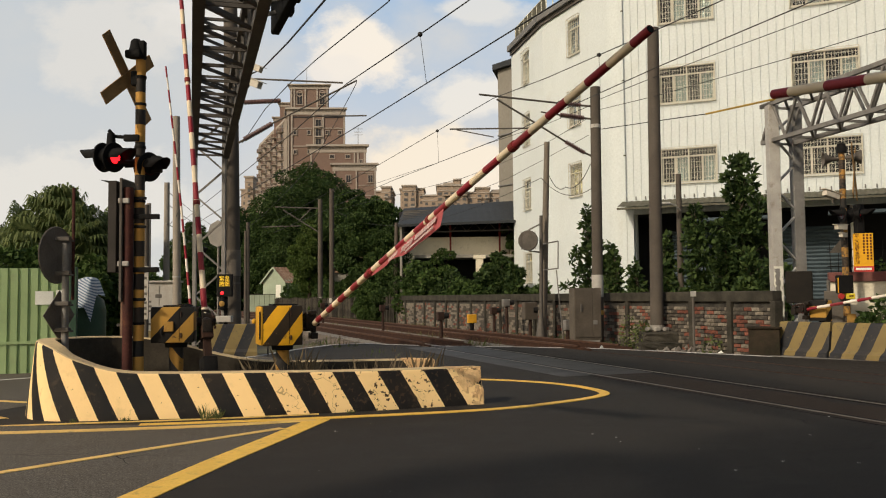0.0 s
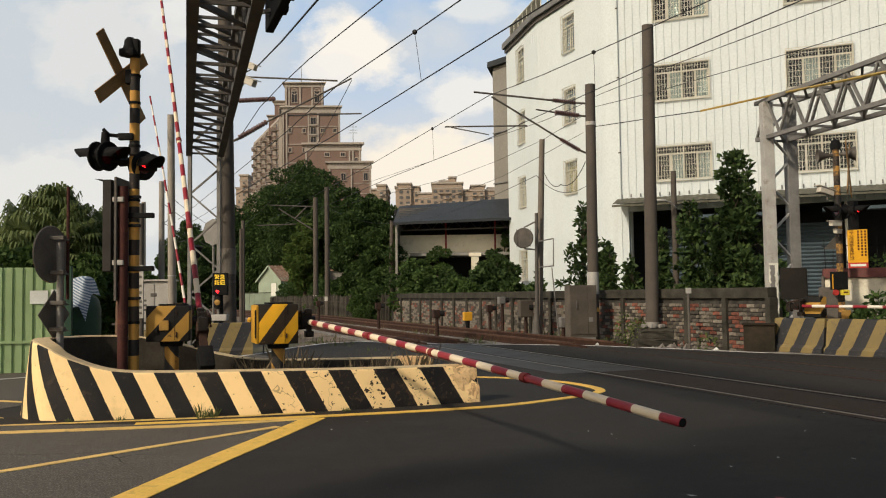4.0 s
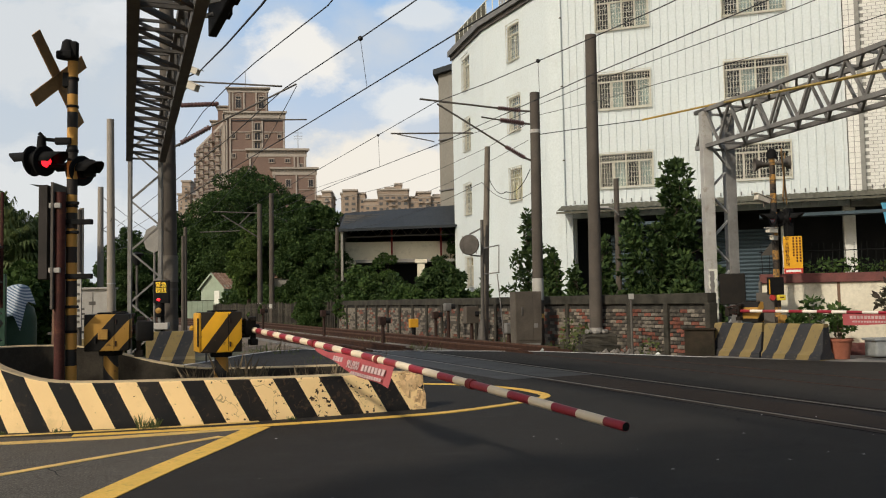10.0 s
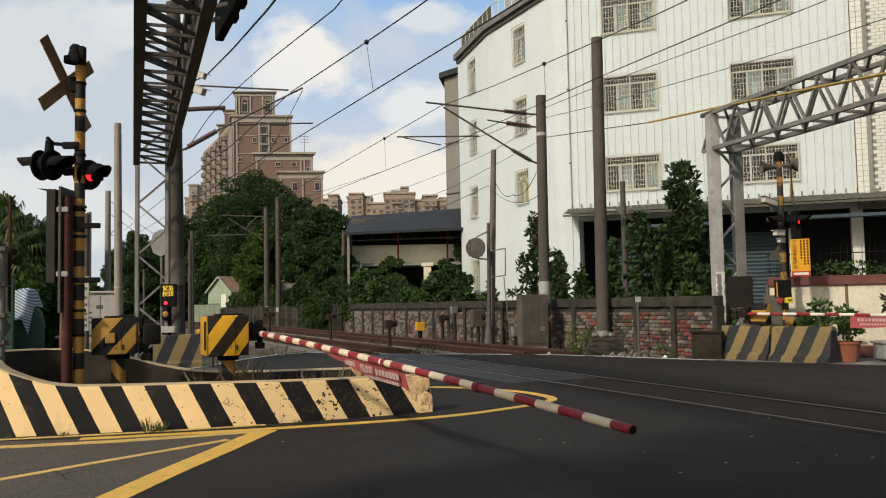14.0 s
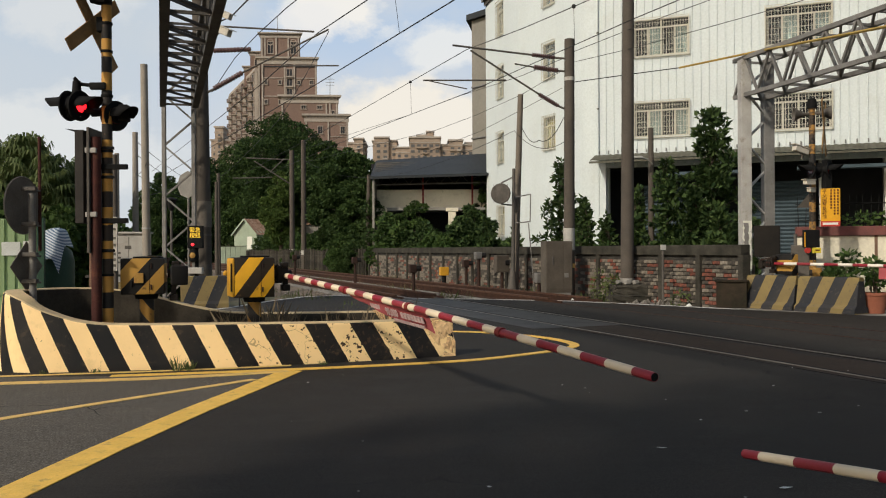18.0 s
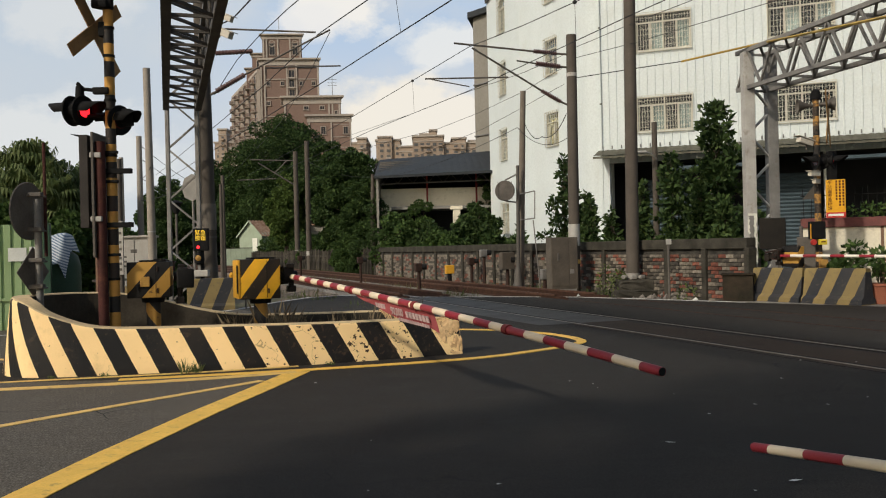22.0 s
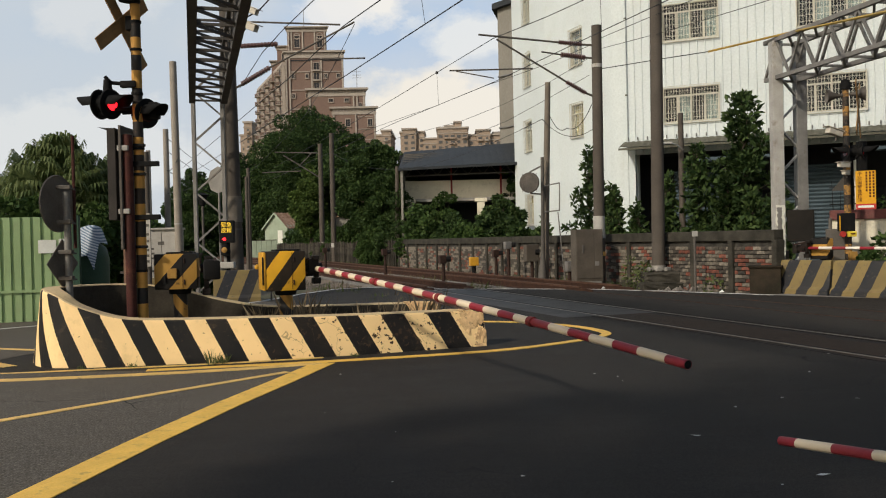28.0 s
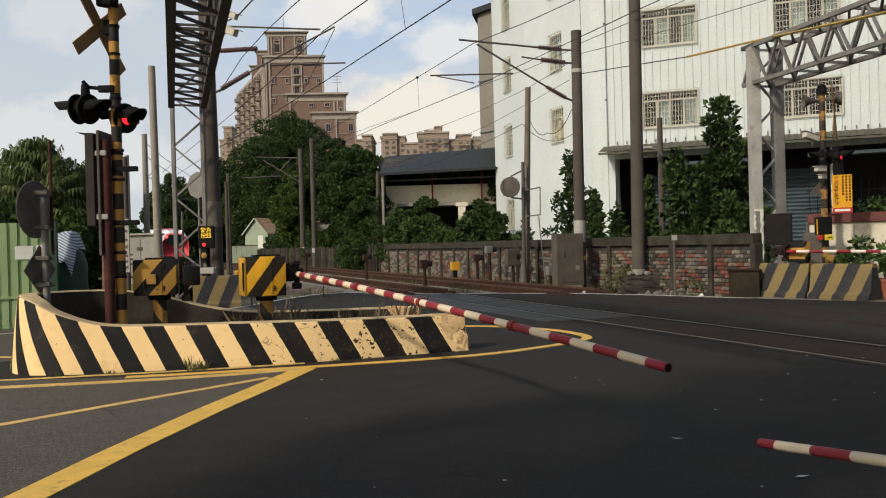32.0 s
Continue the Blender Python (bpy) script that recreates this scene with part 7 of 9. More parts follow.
def fan_palm(x, y, h, n, label, seed):
    ob = thing("fan_palm", (x, y, -0.1), 0, label, "palm")
    rr = random.Random(seed)
    bm = bmesh.new()
    rod(bm, (0, 0, 0), (0.1, 0, h), 0.16, 0.13, 10)
    part("trunk", bm, M["trunk"], ob, smooth=True)
    for grp, mt, cnt, el0, el1 in (("crown", "leaf_palm", int(n * 0.62), -38, 80), ("dry_skirt", "leaf_dry", n // 7, -80, -42)):
        V, Fc = [], []
        for i in range(cnt):
            az = rr.uniform(0, 360)
            el = rr.uniform(el0, el1)
            d = Matrix.Rotation(radians(az), 3, "Z") @ Vector((math.cos(radians(el)), 0, math.sin(radians(el))))
            stem = rr.uniform(0.55, 1.05)
            c = Vector((0.1, 0, h)) + d * stem + Vector((0, 0, -0.12 * stem))
            side = d.cross(Vector((0, 0, 1))).normalized()
            up = side.cross(d)
            k = len(V)
            V += [tuple(Vector((0.1, 0, h)) + side * .01), tuple(Vector((0.1, 0, h)) - side * .01), tuple(c - side * .008), tuple(c + side * .008)]
            Fc.append((k, k + 1, k + 2, k + 3))
            for j in range(17):
                a = radians(-115 + 230 * j / 16)
                dd = (d * math.cos(a) + side * math.sin(a)).normalized()
                L = rr.uniform(0.50, 0.70) * (1.0 - 0.2 * abs(j - 8) / 8)
                t1 = c + dd * L * .6 + up * .02
                t2 = c + dd * L * 0.86 - Vector((0, 0, rr.uniform(.30, .75) * L))
                wv = dd.cross(up) * .036
                k = len(V)
                V += [tuple(c), tuple(t1 + wv), tuple(t2), tuple(t1 - wv)]
                Fc.append((k, k + 1, k + 2, k + 3))
        flat(grp, V, Fc, M[mt], ob)
    return ob


PL = "fan palm with a shaggy drooping crown behind the green fence"
for i, (x, y, h, n) in enumerate(((-10.9, 24, 3.45, 95), (-11.9, 24.6, 3.2, 85), (-9.95, 25, 3.05, 85), (-12.9, 25.5, 2.6, 70), (-11.3, 23, 2.5, 80), (-9.8, 24.0, 2.2, 70), (-10.5, 23.4, 2.9, 70))):
    fan_palm(x, y, h, n, PL, 80 + i)
for i, (x, y, h, r) in enumerate(((-14.0, 78.5, 2.9, 1.3), (-12.6, 76, 3.1, 1.4), (-11.0, 71.5, 3.0, 1.3), (-9.5, 66, 2.9, 1.2), (-8.2, 63, 2.7, 1.2), (-6.7, 60, 3.0, 1.2))):
    tree(x, y, h, r, "bushy green shrub behind the plank fence", "leaf_mid", 4200, 0.15, 90 + i, low=0.1, trunk=0.06, shape="shrub", lobes=20, category="shrub")
LB = "dark green tree behind the green fence"
for i, (x, y, h, r) in enumerate(((-9.2, 22, 2.7, 1.2), (-8.4, 23.5, 2.2, 1.1), (-12.8, 21, 2.5, 1.3), (-14.5, 23, 2.7, 1.5), (-10.6, 21.5, 2.9, 1.4), (-11.0, 27, 3.6, 1.2), (-16.5, 26, 3.6, 2.0), (-8.0, 27.5, 1.2, 0.8), (-12.6, 30, 3.0, 1.4), (-13.4, 34, 2.6, 1.2), (-8.9, 20.5, 1.7, 0.9))):
    tree(x, y, h, r, LB, "leaf_mid", 7500, 0.11, 100 + i, low=0.05, trunk=0.1, shape="shrub", lobes=14)

# ---- crossing signals ----
def lamp_head(parent, c, d, lit_disc=True):
    """A flashing-lamp head at c that faces d: back plate, housing, hood, lens, and the lamp disc that turns inside."""
    d = Vector(d).normalized()
    q = d.to_track_quat("Z", "Y").to_matrix()
    head = new("lamp_head")
    head.parent = parent
    head.matrix_basis = Matrix.Translation(c) @ q.to_4x4()
    bm = bmesh.new()
    turned(bm, [(0.0, -0.14), (0.07, -0.13), (0.115, -0.06), (0.125, 0.0), (0.0, 0.0)], 20)
    part("housing", bm, M["black_metal"], head, smooth=True)
    bm = bmesh.new()
    turned(bm, [(0.125, -0.012), (0.185, -0.012), (0.19, 0.0), (0.185, 0.012), (0.125, 0.012)], 26)
    part("back_plate", bm, M["black_metal"], head, "round black back plate", smooth=True)
    # the hood: a tube cut away below
    n, V, Fc = 22, [], []
    for i in range(n + 1):
        a = radians(-8 + 196 * i / n)
        cut = 0.33 - 0.13 * (1 - math.sin(a))
        for r, z in ((0.118, 0.0), (0.118, cut), (0.110, cut), (0.110, 0.0)):
            V.append((r * math.cos(a), r * math.sin(a), z))
    for i in range(n):
        for j in range(3):
            Fc.append((i * 4 + j, i * 4 + 4 + j, i * 4 + 5 + j, i * 4 + 1 + j))
    flat("hood", V, Fc, M["black_metal"], head, smooth=True)
    bm = bmesh.new()
    turned(bm, [(0.0, 0.004), (0.108, 0.004), (0.105, 0.012), (0.0, 0.018)], 20)
    part("lens", bm, M["lamp_red_off"], head, "dark red unlit lens", smooth=True)
    if not lit_disc:
        return head, None
    bm = bmesh.new()
    turned(bm, [(0.0, 0.002), (0.078, 0.002), (0.096, 0.002), (0.096, -0.002), (0.0, -0.002)], 22)
    disc = part("lamp_disc", bm, M["lamp_red_on"], head, "red lamp disc, glowing on its face")
    disc.data.materials.append(M["black_metal"])
    for f in disc.data.polygons:
        f.material_index = 0 if f.center.z > 0.001 and f.center.xy.length < 0.079 else 1
    return head, disc


def up_matrix(d):
    """Turn that brings z to d and keeps y as near to up as may be."""
    d = Vector(d).normalized()
    x = Vector((0, 0, 1)).cross(d).normalized()
    y = d.cross(x)
    return Matrix((x, y, d)).transposed()


def crossing_signal():
    o = Vector((-3.66, 10.2, 0))
    ob = thing("crossing_signal", o, 0, "striped level-crossing post with crossbuck, bell and red flashing lamps", "signal")
    bm = bmesh.new()
    rod(bm, (0, 0, -0.02), (0.0, 0, 4.2), 0.062, 0.058, 18)
    part("post", bm, M["post_stripes"], ob, smooth=True)
    for z in (1.0, 1.62, 2.45, 3.1, 3.62, 3.95):
        bm = bmesh.new()
        rod(bm, (0, 0, z), (0, 0, z + 0.03), 0.068, 0.068, 18)
        part("strap", bm, M["black_metal"], ob, smooth=True)
    # bell
    bell = new("bell")
    bell.parent = ob
    bell.matrix_basis = Matrix.Translation((-0.035, -0.02, 4.205)) @ Matrix.Scale(0.76, 4)
    bm = bmesh.new()
    turned(bm, [(0.0, 0.30), (0.05, 0.29), (0.085, 0.25), (0.10, 0.16), (0.125, 0.08), (0.15, 0.03), (0.15, 0.0), (0.13, 0.0), (0.0, 0.03)], 20, None, (-0.02, 0, 0.0))
    part("bell_dome", bm, M["black_metal"], bell, smooth=True)
    bm = bmesh.new()
    box(bm, (0.07, 0.0, 0.12), (0.12, 0.13, 0.28), 0.02)
    box(bm, (-0.04, -0.09, 0.03), (0.24, 0.1, 0.13), 0.03)
    part("bell_case", bm, M["black_metal"], bell, "weathered dark bell case", smooth=True)
    # crossbuck, seen from behind
    X = up_matrix((0.95, -0.32, 0))
    c = Vector((-0.175, 0.02, 3.955))
    for a, nm, bl in ((50, 1, 1.20), (-38, 2, 1.08)):
        bm = bmesh.new()
        box(bm, (0, 0, 0.01 * nm), (bl, 0.155, 0.018), 0.003)
        b2 = part("crossbuck_board", bm, M["x_board"], ob, "tarnished brown crossbuck board")
        b2.matrix_basis = Matrix.Translation(c) @ X.to_4x4() @ Matrix.Rotation(radians(-a), 4, "Z")
    bm = bmesh.new()
    box(bm, (-0.055, 0.0, 3.95), (0.10, 0.10, 0.17), 0.01)
    part("board_clamp", bm, M["black_metal"], ob)
    # lamp arm and heads
    bm = bmesh.new()
    rod(bm, (-0.34, -0.02, 2.93), (0.24, 0.06, 2.93), 0.03, 0.03, 10)
    part("lamp_arm", bm, M["black_metal"], ob, smooth=True)
    for p in ((-0.40, 0.0, 2.94), (0.18, 0.06, 2.92)):
        bm = bmesh.new()
        box(bm, p, (0.12, 0.12, 0.2), 0.02)
        part("junction_box", bm, M["black_metal"], ob)
    bm = bmesh.new()
    rod(bm, (0, 0, 3.22), (-0.3, -0.03, 3.25), 0.022, 0.022, 8)
    rod(bm, (-0.3, -0.03, 3.25), (-0.36, -0.05, 3.32), 0.022, 0.022, 8)
    rod(bm, (-0.33, -0.05, 3.28), (-0.33, -0.05, 3.10), 0.045, 0.06, 10)
    box(bm, (-0.08, -0.06, 3.22), (0.18, 0.07, 0.08), 0.01)
    part("small_siren", bm, M["black_metal"], ob, "small dark speaker on a bent pipe", smooth=True)
    discs = []
    for cc, dd, lit in (((-0.29, -0.06, 2.99), (0.90, -0.43, -0.08), True), ((-0.44, 0.0, 3.00), (-0.95, 0.31, 0.0), False), ((0.09, 0.06, 2.89), (0.86, -0.51, -0.08), True), ((-0.01, 0.14, 2.90), (-0.95, 0.31, 0), False)):
        h = lamp_head_up(ob, cc, dd, lit, 0.94)
        if h:
            discs.append(h)
    # display box, back panel, brown pipe, stubs
    bm = bmesh.new()
    box(bm, (-0.27, 0.0, 2.16), (0.10, 0.3, 1.08), 0.006)
    v = [bm.verts.new(p) for p in ((-0.32, -0.16, 2.70), (-0.22, -0.16, 2.70), (-0.22, 0.2, 2.70), (-0.32, 0.2, 2.70), (-0.42, -0.16, 2.71), (-0.42, 0.2, 2.71))]
    bm.faces.new((v[0], v[3], v[5], v[4]))
    part("display_box", bm, M["box_dark"], ob, "dark direction-display box with a visor")
    bm = bmesh.new()
    box(bm, (-0.155, 0.02, 2.0), (0.03, 0.42, 1.45), 0.004)
    part("back_panel", bm, M["panel_grey"], ob, "grey sheet-metal back panel")
    bm = bmesh.new()
    rod(bm, (-0.095, -0.10, -0.02), (-0.095, -0.10, 2.62), 0.058, 0.058, 14)
    part("brown_pipe", bm, M["rust"], ob, "rust-brown pipe post", smooth=True)
    for z in (1.30, 1.65, 2.16, 2.28, 2.5):
        bm = bmesh.new()
        L = 0.24 if z in (1.65, 2.28) else 0.08
        box(bm, (L / 2 - 0.04, -0.04, z), (L + 0.10, 0.06, 0.035 if L < .2 else 0.06), 0.008)
        part("step_bracket", bm, M["black_metal"], ob)
    for z in (1.72, 2.46):
        bm = bmesh.new()
        box(bm, (-0.13, -0.15, z), (0.13, 0.06, 0.06), 0.008)
        part("clip", bm, M["steel_pale"], ob, "pale metal clip")
    return discs


def lamp_head_up(parent, c, d, lit, size=0.84):
    head, disc = lamp_head(parent, c, d, lit)
    head.matrix_basis = Matrix.Translation(c) @ up_matrix(d).to_4x4() @ Matrix.Scale(size, 4)
    return disc


LAMP_DISCS = crossing_signal()


def sign_post():
    ob = thing("sign_post", (-4.55, 10.25, 0), 0, "grey pole with backs of round and diamond road signs", "road sign")
    bm = bmesh.new()
    rod(bm, (0, 0, 0.1), (-0.01, 0, 1.98), 0.042, 0.042, 14)
    part("pole", bm, M["steel"], ob, smooth=True)
    bm = bmesh.new()
    rod(bm, (0.03, 0.12, 1.3), (0.03, 0.12, 2.66), 0.02, 0.02, 8)
    part("thin_pole", bm, M["rust"], ob)
    q = up_matrix((0.98, -0.19, 0)).to_4x4()
    bm = bmesh.new()
    turned(bm, [(0.0, -0.006), (0.335, -0.006), (0.345, 0.0), (0.335, 0.012), (0.325, 0.004), (0.0, 0.004)], 36)
    s = part("round_plate", bm, M["sign_back"], ob, "grey back of a round sign", smooth=True)
    s.matrix_basis = Matrix.Translation((-0.13, 0.03, 1.84)) @ q
    bm = bmesh.new()
    box(bm, (0, 0, 0), (0.42, 0.42, 0.01), 0.002, Matrix.Rotation(radians(45), 4, "Z"))
    s2 = part("diamond_plate", bm, M["sign_back"], ob, "grey back of a diamond sign")
    s2.matrix_basis = Matrix.Translation((-0.09, 0.03, 1.12)) @ q
    for z in (2.03, 1.62, 1.26, 0.95):
        bm = bmesh.new()
        box(bm, (-0.02, -0.03, z), (0.17, 0.09, 0.05), 0.008)
        rod(bm, (0.06, -0.06, z - .02), (0.06, 0.06, z - .02), 0.012, 0.012, 6)
        part("bracket", bm, M["steel_dark"], ob)


sign_post()


# ---- concrete barriers ----
def jersey(p0, p1, h, label, end_face=False, wide=0.46):
    p0, p1 = Vector(p0), Vector(p1)
    d = (p1 - p0)
    L = d.length
    yaw = math.degrees(math.atan2(d.y, d.x))
    ob = thing("concrete_barrier", p0, yaw, label, "barrier", "striped concrete barriers")
    prof = [(0.0, 0.0), (0.0, 0.10 * h / .7), (0.07, 0.16 * h / .7), (0.15, h - 0.02), (0.17, h), (wide - 0.17, h), (wide - 0.15, h - 0.02), (wide - .07, 0.16 * h / .7), (wide, 0.1 * h / .7), (wide, 0.0)]
    V, Fc, U = [], [], []
    n = 7
    for i in range(n + 1):
        x = 0.01 + (L - 0.02) * i / n
        for y, z in prof:
            V.append((x, y, z + (0.004 * math.sin(i * 5.1 + y * 30) if z > .2 else 0)))
            U.append((x, z))
    m = len(prof)
    for i in range(n):
        for j in range(m - 1):
            Fc.append((i * m + j, (i + 1) * m + j, (i + 1) * m + j + 1, i * m + j + 1))
    Fc += [tuple(range(m)), tuple(n * m + k for k in range(m))[::-1]]
    b = flat("block", V, Fc, M["jersey_paint"], ob)
    uv = b.data.uv_layers.new(name="UVMap")
    for lp in b.data.loops:
        uv.data[lp.index].uv = U[lp.vertex_index]
    return ob


JL = "faded black and yellow striped concrete barrier"
jersey((6.86, 18.3, 0), (7.53, 17.22, 0), 0.70, JL)
jersey((7.55, 17.20, 0), (8.24, 16.08, 0), 0.70, JL)
jersey((-5.30, 19.15, 0), (-4.28, 19.42, 0), 0.72, JL + " beside the side lane")
jersey((-6.75, 18.9, 0), (-5.75, 19.05, 0), 0.60, JL + " beside the side lane")

# ---- left side: fence, tank, cabinet, small posts ----
def green_fence():
    p0, p1 = Vector((-14.0, 13.75, 0)), Vector((-6.86, 15.62, 0))
    d = p1 - p0
    yaw = math.degrees(math.atan2(d.y, d.x))
    L = d.length
    ob = thing("sheet_fence", p0, yaw, "pale green ribbed sheet-metal site fence", "fence")
    n = 44
    step = L / n
    for i in range(n):
        x = i * step
        V = [(x, 0, 0), (x + step * .14, 0, 0), (x + step * .2, -0.03, 0), (x + step * .84, -0.03, 0), (x + step * .9, 0, 0), (x + step, 0, 0)]
        W = [(a, b, 1.88) for a, b, c in V]
        flat("panel", V + W, [(k, k + 1, k + 7, k + 6) for k in range(5)], M["fence_green"], ob)
    bm = bmesh.new()
    bar(bm, (0, 0.02, 1.9), (L - 1.6, 0.02, 1.9), 0.06, 0.05)
    part("top_rail", bm, M["steel_pale"], ob)
    bm = bmesh.new()
    box(bm, (L - 1.55, 0.02, 1.93), (0.06, 0.06, 0.12))
    part("rail_end", bm, M["steel"], ob)
    bm = bmesh.new()
    bar(bm, (0, -0.05, 0.55), (L, -0.05, 0.55), 0.02, 0.05)
    part("mid_rail", bm, M["fence_green"], ob)
    for x, z, w, h in ((L - 0.42, 1.345, 0.30, 0.24), (L - 0.16, 1.39, 0.13, 0.18)):
        bm = bmesh.new()
        box(bm, (x, -0.045, z), (w, 0.004, h))
        part("notice", bm, M["paper"], ob, "blank weathered paper notice")
    bm = bmesh.new()
    box(bm, (L + 0.06, 0.05, 0.95), (0.12, 0.16, 1.9), 0.01)
    part("end_post", bm, M["tank_green"], ob)


green_fence()
tk = thing("water_tank", (-7.06, 16.6, 0), 0, "dark green rounded tank under a striped cover", "tank")
bm = bmesh.new()
turned(bm, [(0.0, 0.05), (0.42, 0.05), (0.45, 0.2), (0.45, 1.1), (0.40, 1.3), (0.25, 1.42), (0.0, 1.45)], 24)
part("tank_body", bm, M["tank_green"], tk, smooth=True)
M["stripe_cloth"] = stripes("blue and white striped cloth", (0.10, 0.15, 0.22), (0.48, 0.52, 0.54), 0.05, axis="z", slope=0.5, duty=0.5, wear_amount=0.0)
V, Fc = [], []
for i in range(13):
    for j in range(9):
        x, y = 0.0 + 0.38 * i / 12, -0.5 + 0.7 * j / 8
        r = math.hypot(x, y)
        z = 1.72 - 0.25 * r * r - max(0, (-y - 0.22)) * 1.7 - max(0, x - 0.26) * 2.4 + 0.03 * math.sin(9 * x + 5 * y)
        V.append((x, y, z))
for i in range(12):
    for j in range(8):
        Fc.append((i * 9 + j, i * 9 + 9 + j, i * 9 + 10 + j, i * 9 + 1 + j))
flat("cloth_cover", V, Fc, M["stripe_cloth"], tk, "blue and white striped cover", smooth=True)

cb = thing("relay_cabinet", (-7.36, 22.0, -0.2), 4, "pale grey double-door relay cabinet", "cabinet")
bm = bmesh.new()
box(bm, (0, 0.25, 0.98), (0.86, 0.5, 1.9), 0.01)
part("body", bm, M["cabinet_pale"], cb)
for x in (-0.21, 0.21):
    bm = bmesh.new()
    box(bm, (x, -0.012, 1.0), (0.40, 0.02, 1.72), 0.005)
    dr = part("door", bm, M["cabinet_pale"], cb)
    bm = bmesh.new()
    rod(bm, (x * 0.2, -0.03, 1.05), (x * 0.2, -0.03, 1.2), 0.012, 0.012, 6)
    part("handle", bm, M["steel_dark"], dr)
for z, w in ((1.58, 0.16), (1.44, 0.10), (1.32, 0.12), (1.2, 0.12)):
    bm = bmesh.new()
    box(bm, (-0.02 if z > 1.5 else -0.25, -0.026, z), (w, 0.004, 0.09 if z > 1.5 else .05))
    part("marking_bar", bm, M["steel_dark"], cb, "dark unreadable marking")
bm = bmesh.new()
box(bm, (0, 0.25, 1.95), (0.94, 0.62, 0.05), 0.01)
part("roof", bm, M["cabinet_pale"], cb)

wp = thing("marker_board", (-5.65, 10.9, -0.1), 0, "white upright board with unreadable dark characters", "sign")
bm = bmesh.new()
box(bm, (0.28, 4.4, 1.52), (0.10, 0.02, 0.95), 0.004)
part("board", bm, M["cabinet_pale"], wp)
for z in (1.9, 1.78, 1.62, 1.5, 1.34, 1.24, 1.14):
    bm = bmesh.new()
    box(bm, (0.28, 4.385, z), (0.045, 0.008, 0.045))
    part("character_bar", bm, M["steel_dark"], wp)
bm = bmesh.new()
rod(bm, (0.26, 4.48, -0.1), (0.26, 4.48, 3.1), 0.05, 0.045, 12)
part("pole", bm, M["pole_concrete"], wp, smooth=True)

for x, y, h in ((-5.78, 15.3, 1.7), (-5.55, 15.6, 1.3), (-5.95, 15.9, 1.35)):
    rp = thing("rusty_post", (x, y, -0.05), 0, "short rusty steel post with cross bars", "post", "rusty posts")
    bm = bmesh.new()
    bar(bm, (0, 0, 0), (0.02, 0, h), 0.07, 0.07)
    part("upright", bm, M["rust"] if h < 1.5 else M["hut_roof"], rp)
    for z in (0.4, 0.9):
        bm = bmesh.new()
        bar(bm, (-0.1, 0, z), (0.25, 0.1, z), 0.06, 0.04)
        part("cross_bar", bm, M["steel_dark"], rp)

ls = thing("park_lamp", (-10.3, 36, -0.26), 0, "small dark lamp post with a flared head", "lamp post")
bm = bmesh.new()
rod(bm, (0, 0, 0), (0, 0, 3.2), 0.06, 0.05, 10)
part("post", bm, M["steel_dark"], ls)
bm = bmesh.new()
turned(bm, [(0.05, 3.2), (0.12, 3.25), (0.2, 3.6), (0.3, 3.66), (0.1, 3.75), (0.0, 3.78)], 12)
part("lamp_head", bm, M["black_metal"], ls, smooth=True)

# ---- emergency display beside the stout mast ----
em = thing("emergency_panel", (-5.14, 19.9, -0.098), 0, "black emergency panel with yellow lit characters and a red lamp", "signal panel")
em.matrix_basis = em.matrix_basis @ Matrix.Scale(1.0757, 4)
bm = bmesh.new()
rod(bm, (0.0, 0.05, 0), (0.0, 0.05, 1.4), 0.045, 0.045, 12)
part("post", bm, M["black_metal"], em)
bm = bmesh.new()
box(bm, (0, 0, 1.58), (0.32, 0.12, 0.48), 0.012)
part("case", bm, M["black_metal"], em)
text_mesh("緊急\n按鈕", 0.118, M["led_yellow"], em, pose(0.0, -0.064, 1.665, 90, 0, 0), "lit_characters", 0.001)
bm = bmesh.new()
turned(bm, [(0.0, 0.02), (0.034, 0.0), (0.034, -0.02), (0.0, -0.02)], 14, Matrix.Rotation(radians(90), 3, "X"), (-0.05, -0.065, 1.42))
part("red_lamp", bm, M["lamp_red_on"], em, "lit red lamp", smooth=True)
bm = bmesh.new()
turned(bm, [(0.0, 0.0), (0.10, 0.03), (0.11, 0.12), (0.07, 0.26), (0.0, 0.28)], 14, None, (-0.04, -0.02, 1.05))
part("amber_button", bm, M["black_metal"], em, "round button housing", smooth=True)
bm = bmesh.new()
turned(bm, [(0.0, 0.02), (0.06, 0.0), (0.06, -0.02), (0.0, -0.02)], 14, Matrix.Rotation(radians(90), 3, "X"), (-0.04, -0.13, 1.19))
part("button", bm, M["latch_amber"], em)
bm = bmesh.new()
box(bm, (-0.02, 0.02, 0.86), (0.34, 0.2, 0.14), 0.02)
part("pale_box", bm, M["cabinet_pale"], em)
for x, y, z in ((-4.4, 19.6, 0.72), (-4.15, 19.9, 0.75)):
    ob = thing("orange_lamp", (x, y, 0), 0, "orange hazard lamp on the barrier", "lamp")
    bm = bmesh.new()
    rod(bm, (0, 0, 0.0), (0, 0, z), 0.02, 0.02, 6)
    part("stem", bm, M["steel_dark"], ob)
    bm = bmesh.new()
    turned(bm, [(0, 0), (0.05, 0.01), (0.06, 0.06), (0.03, 0.11), (0, 0.12)], 12, None, (0, 0, z))
    part("lens", bm, M["orange_box"], ob, smooth=True)
hx = thing("octagon_sign", (-5.58, 20.9, 0), 0, "grey back of a road sign on the lattice leg", "road sign")
bm = bmesh.new()
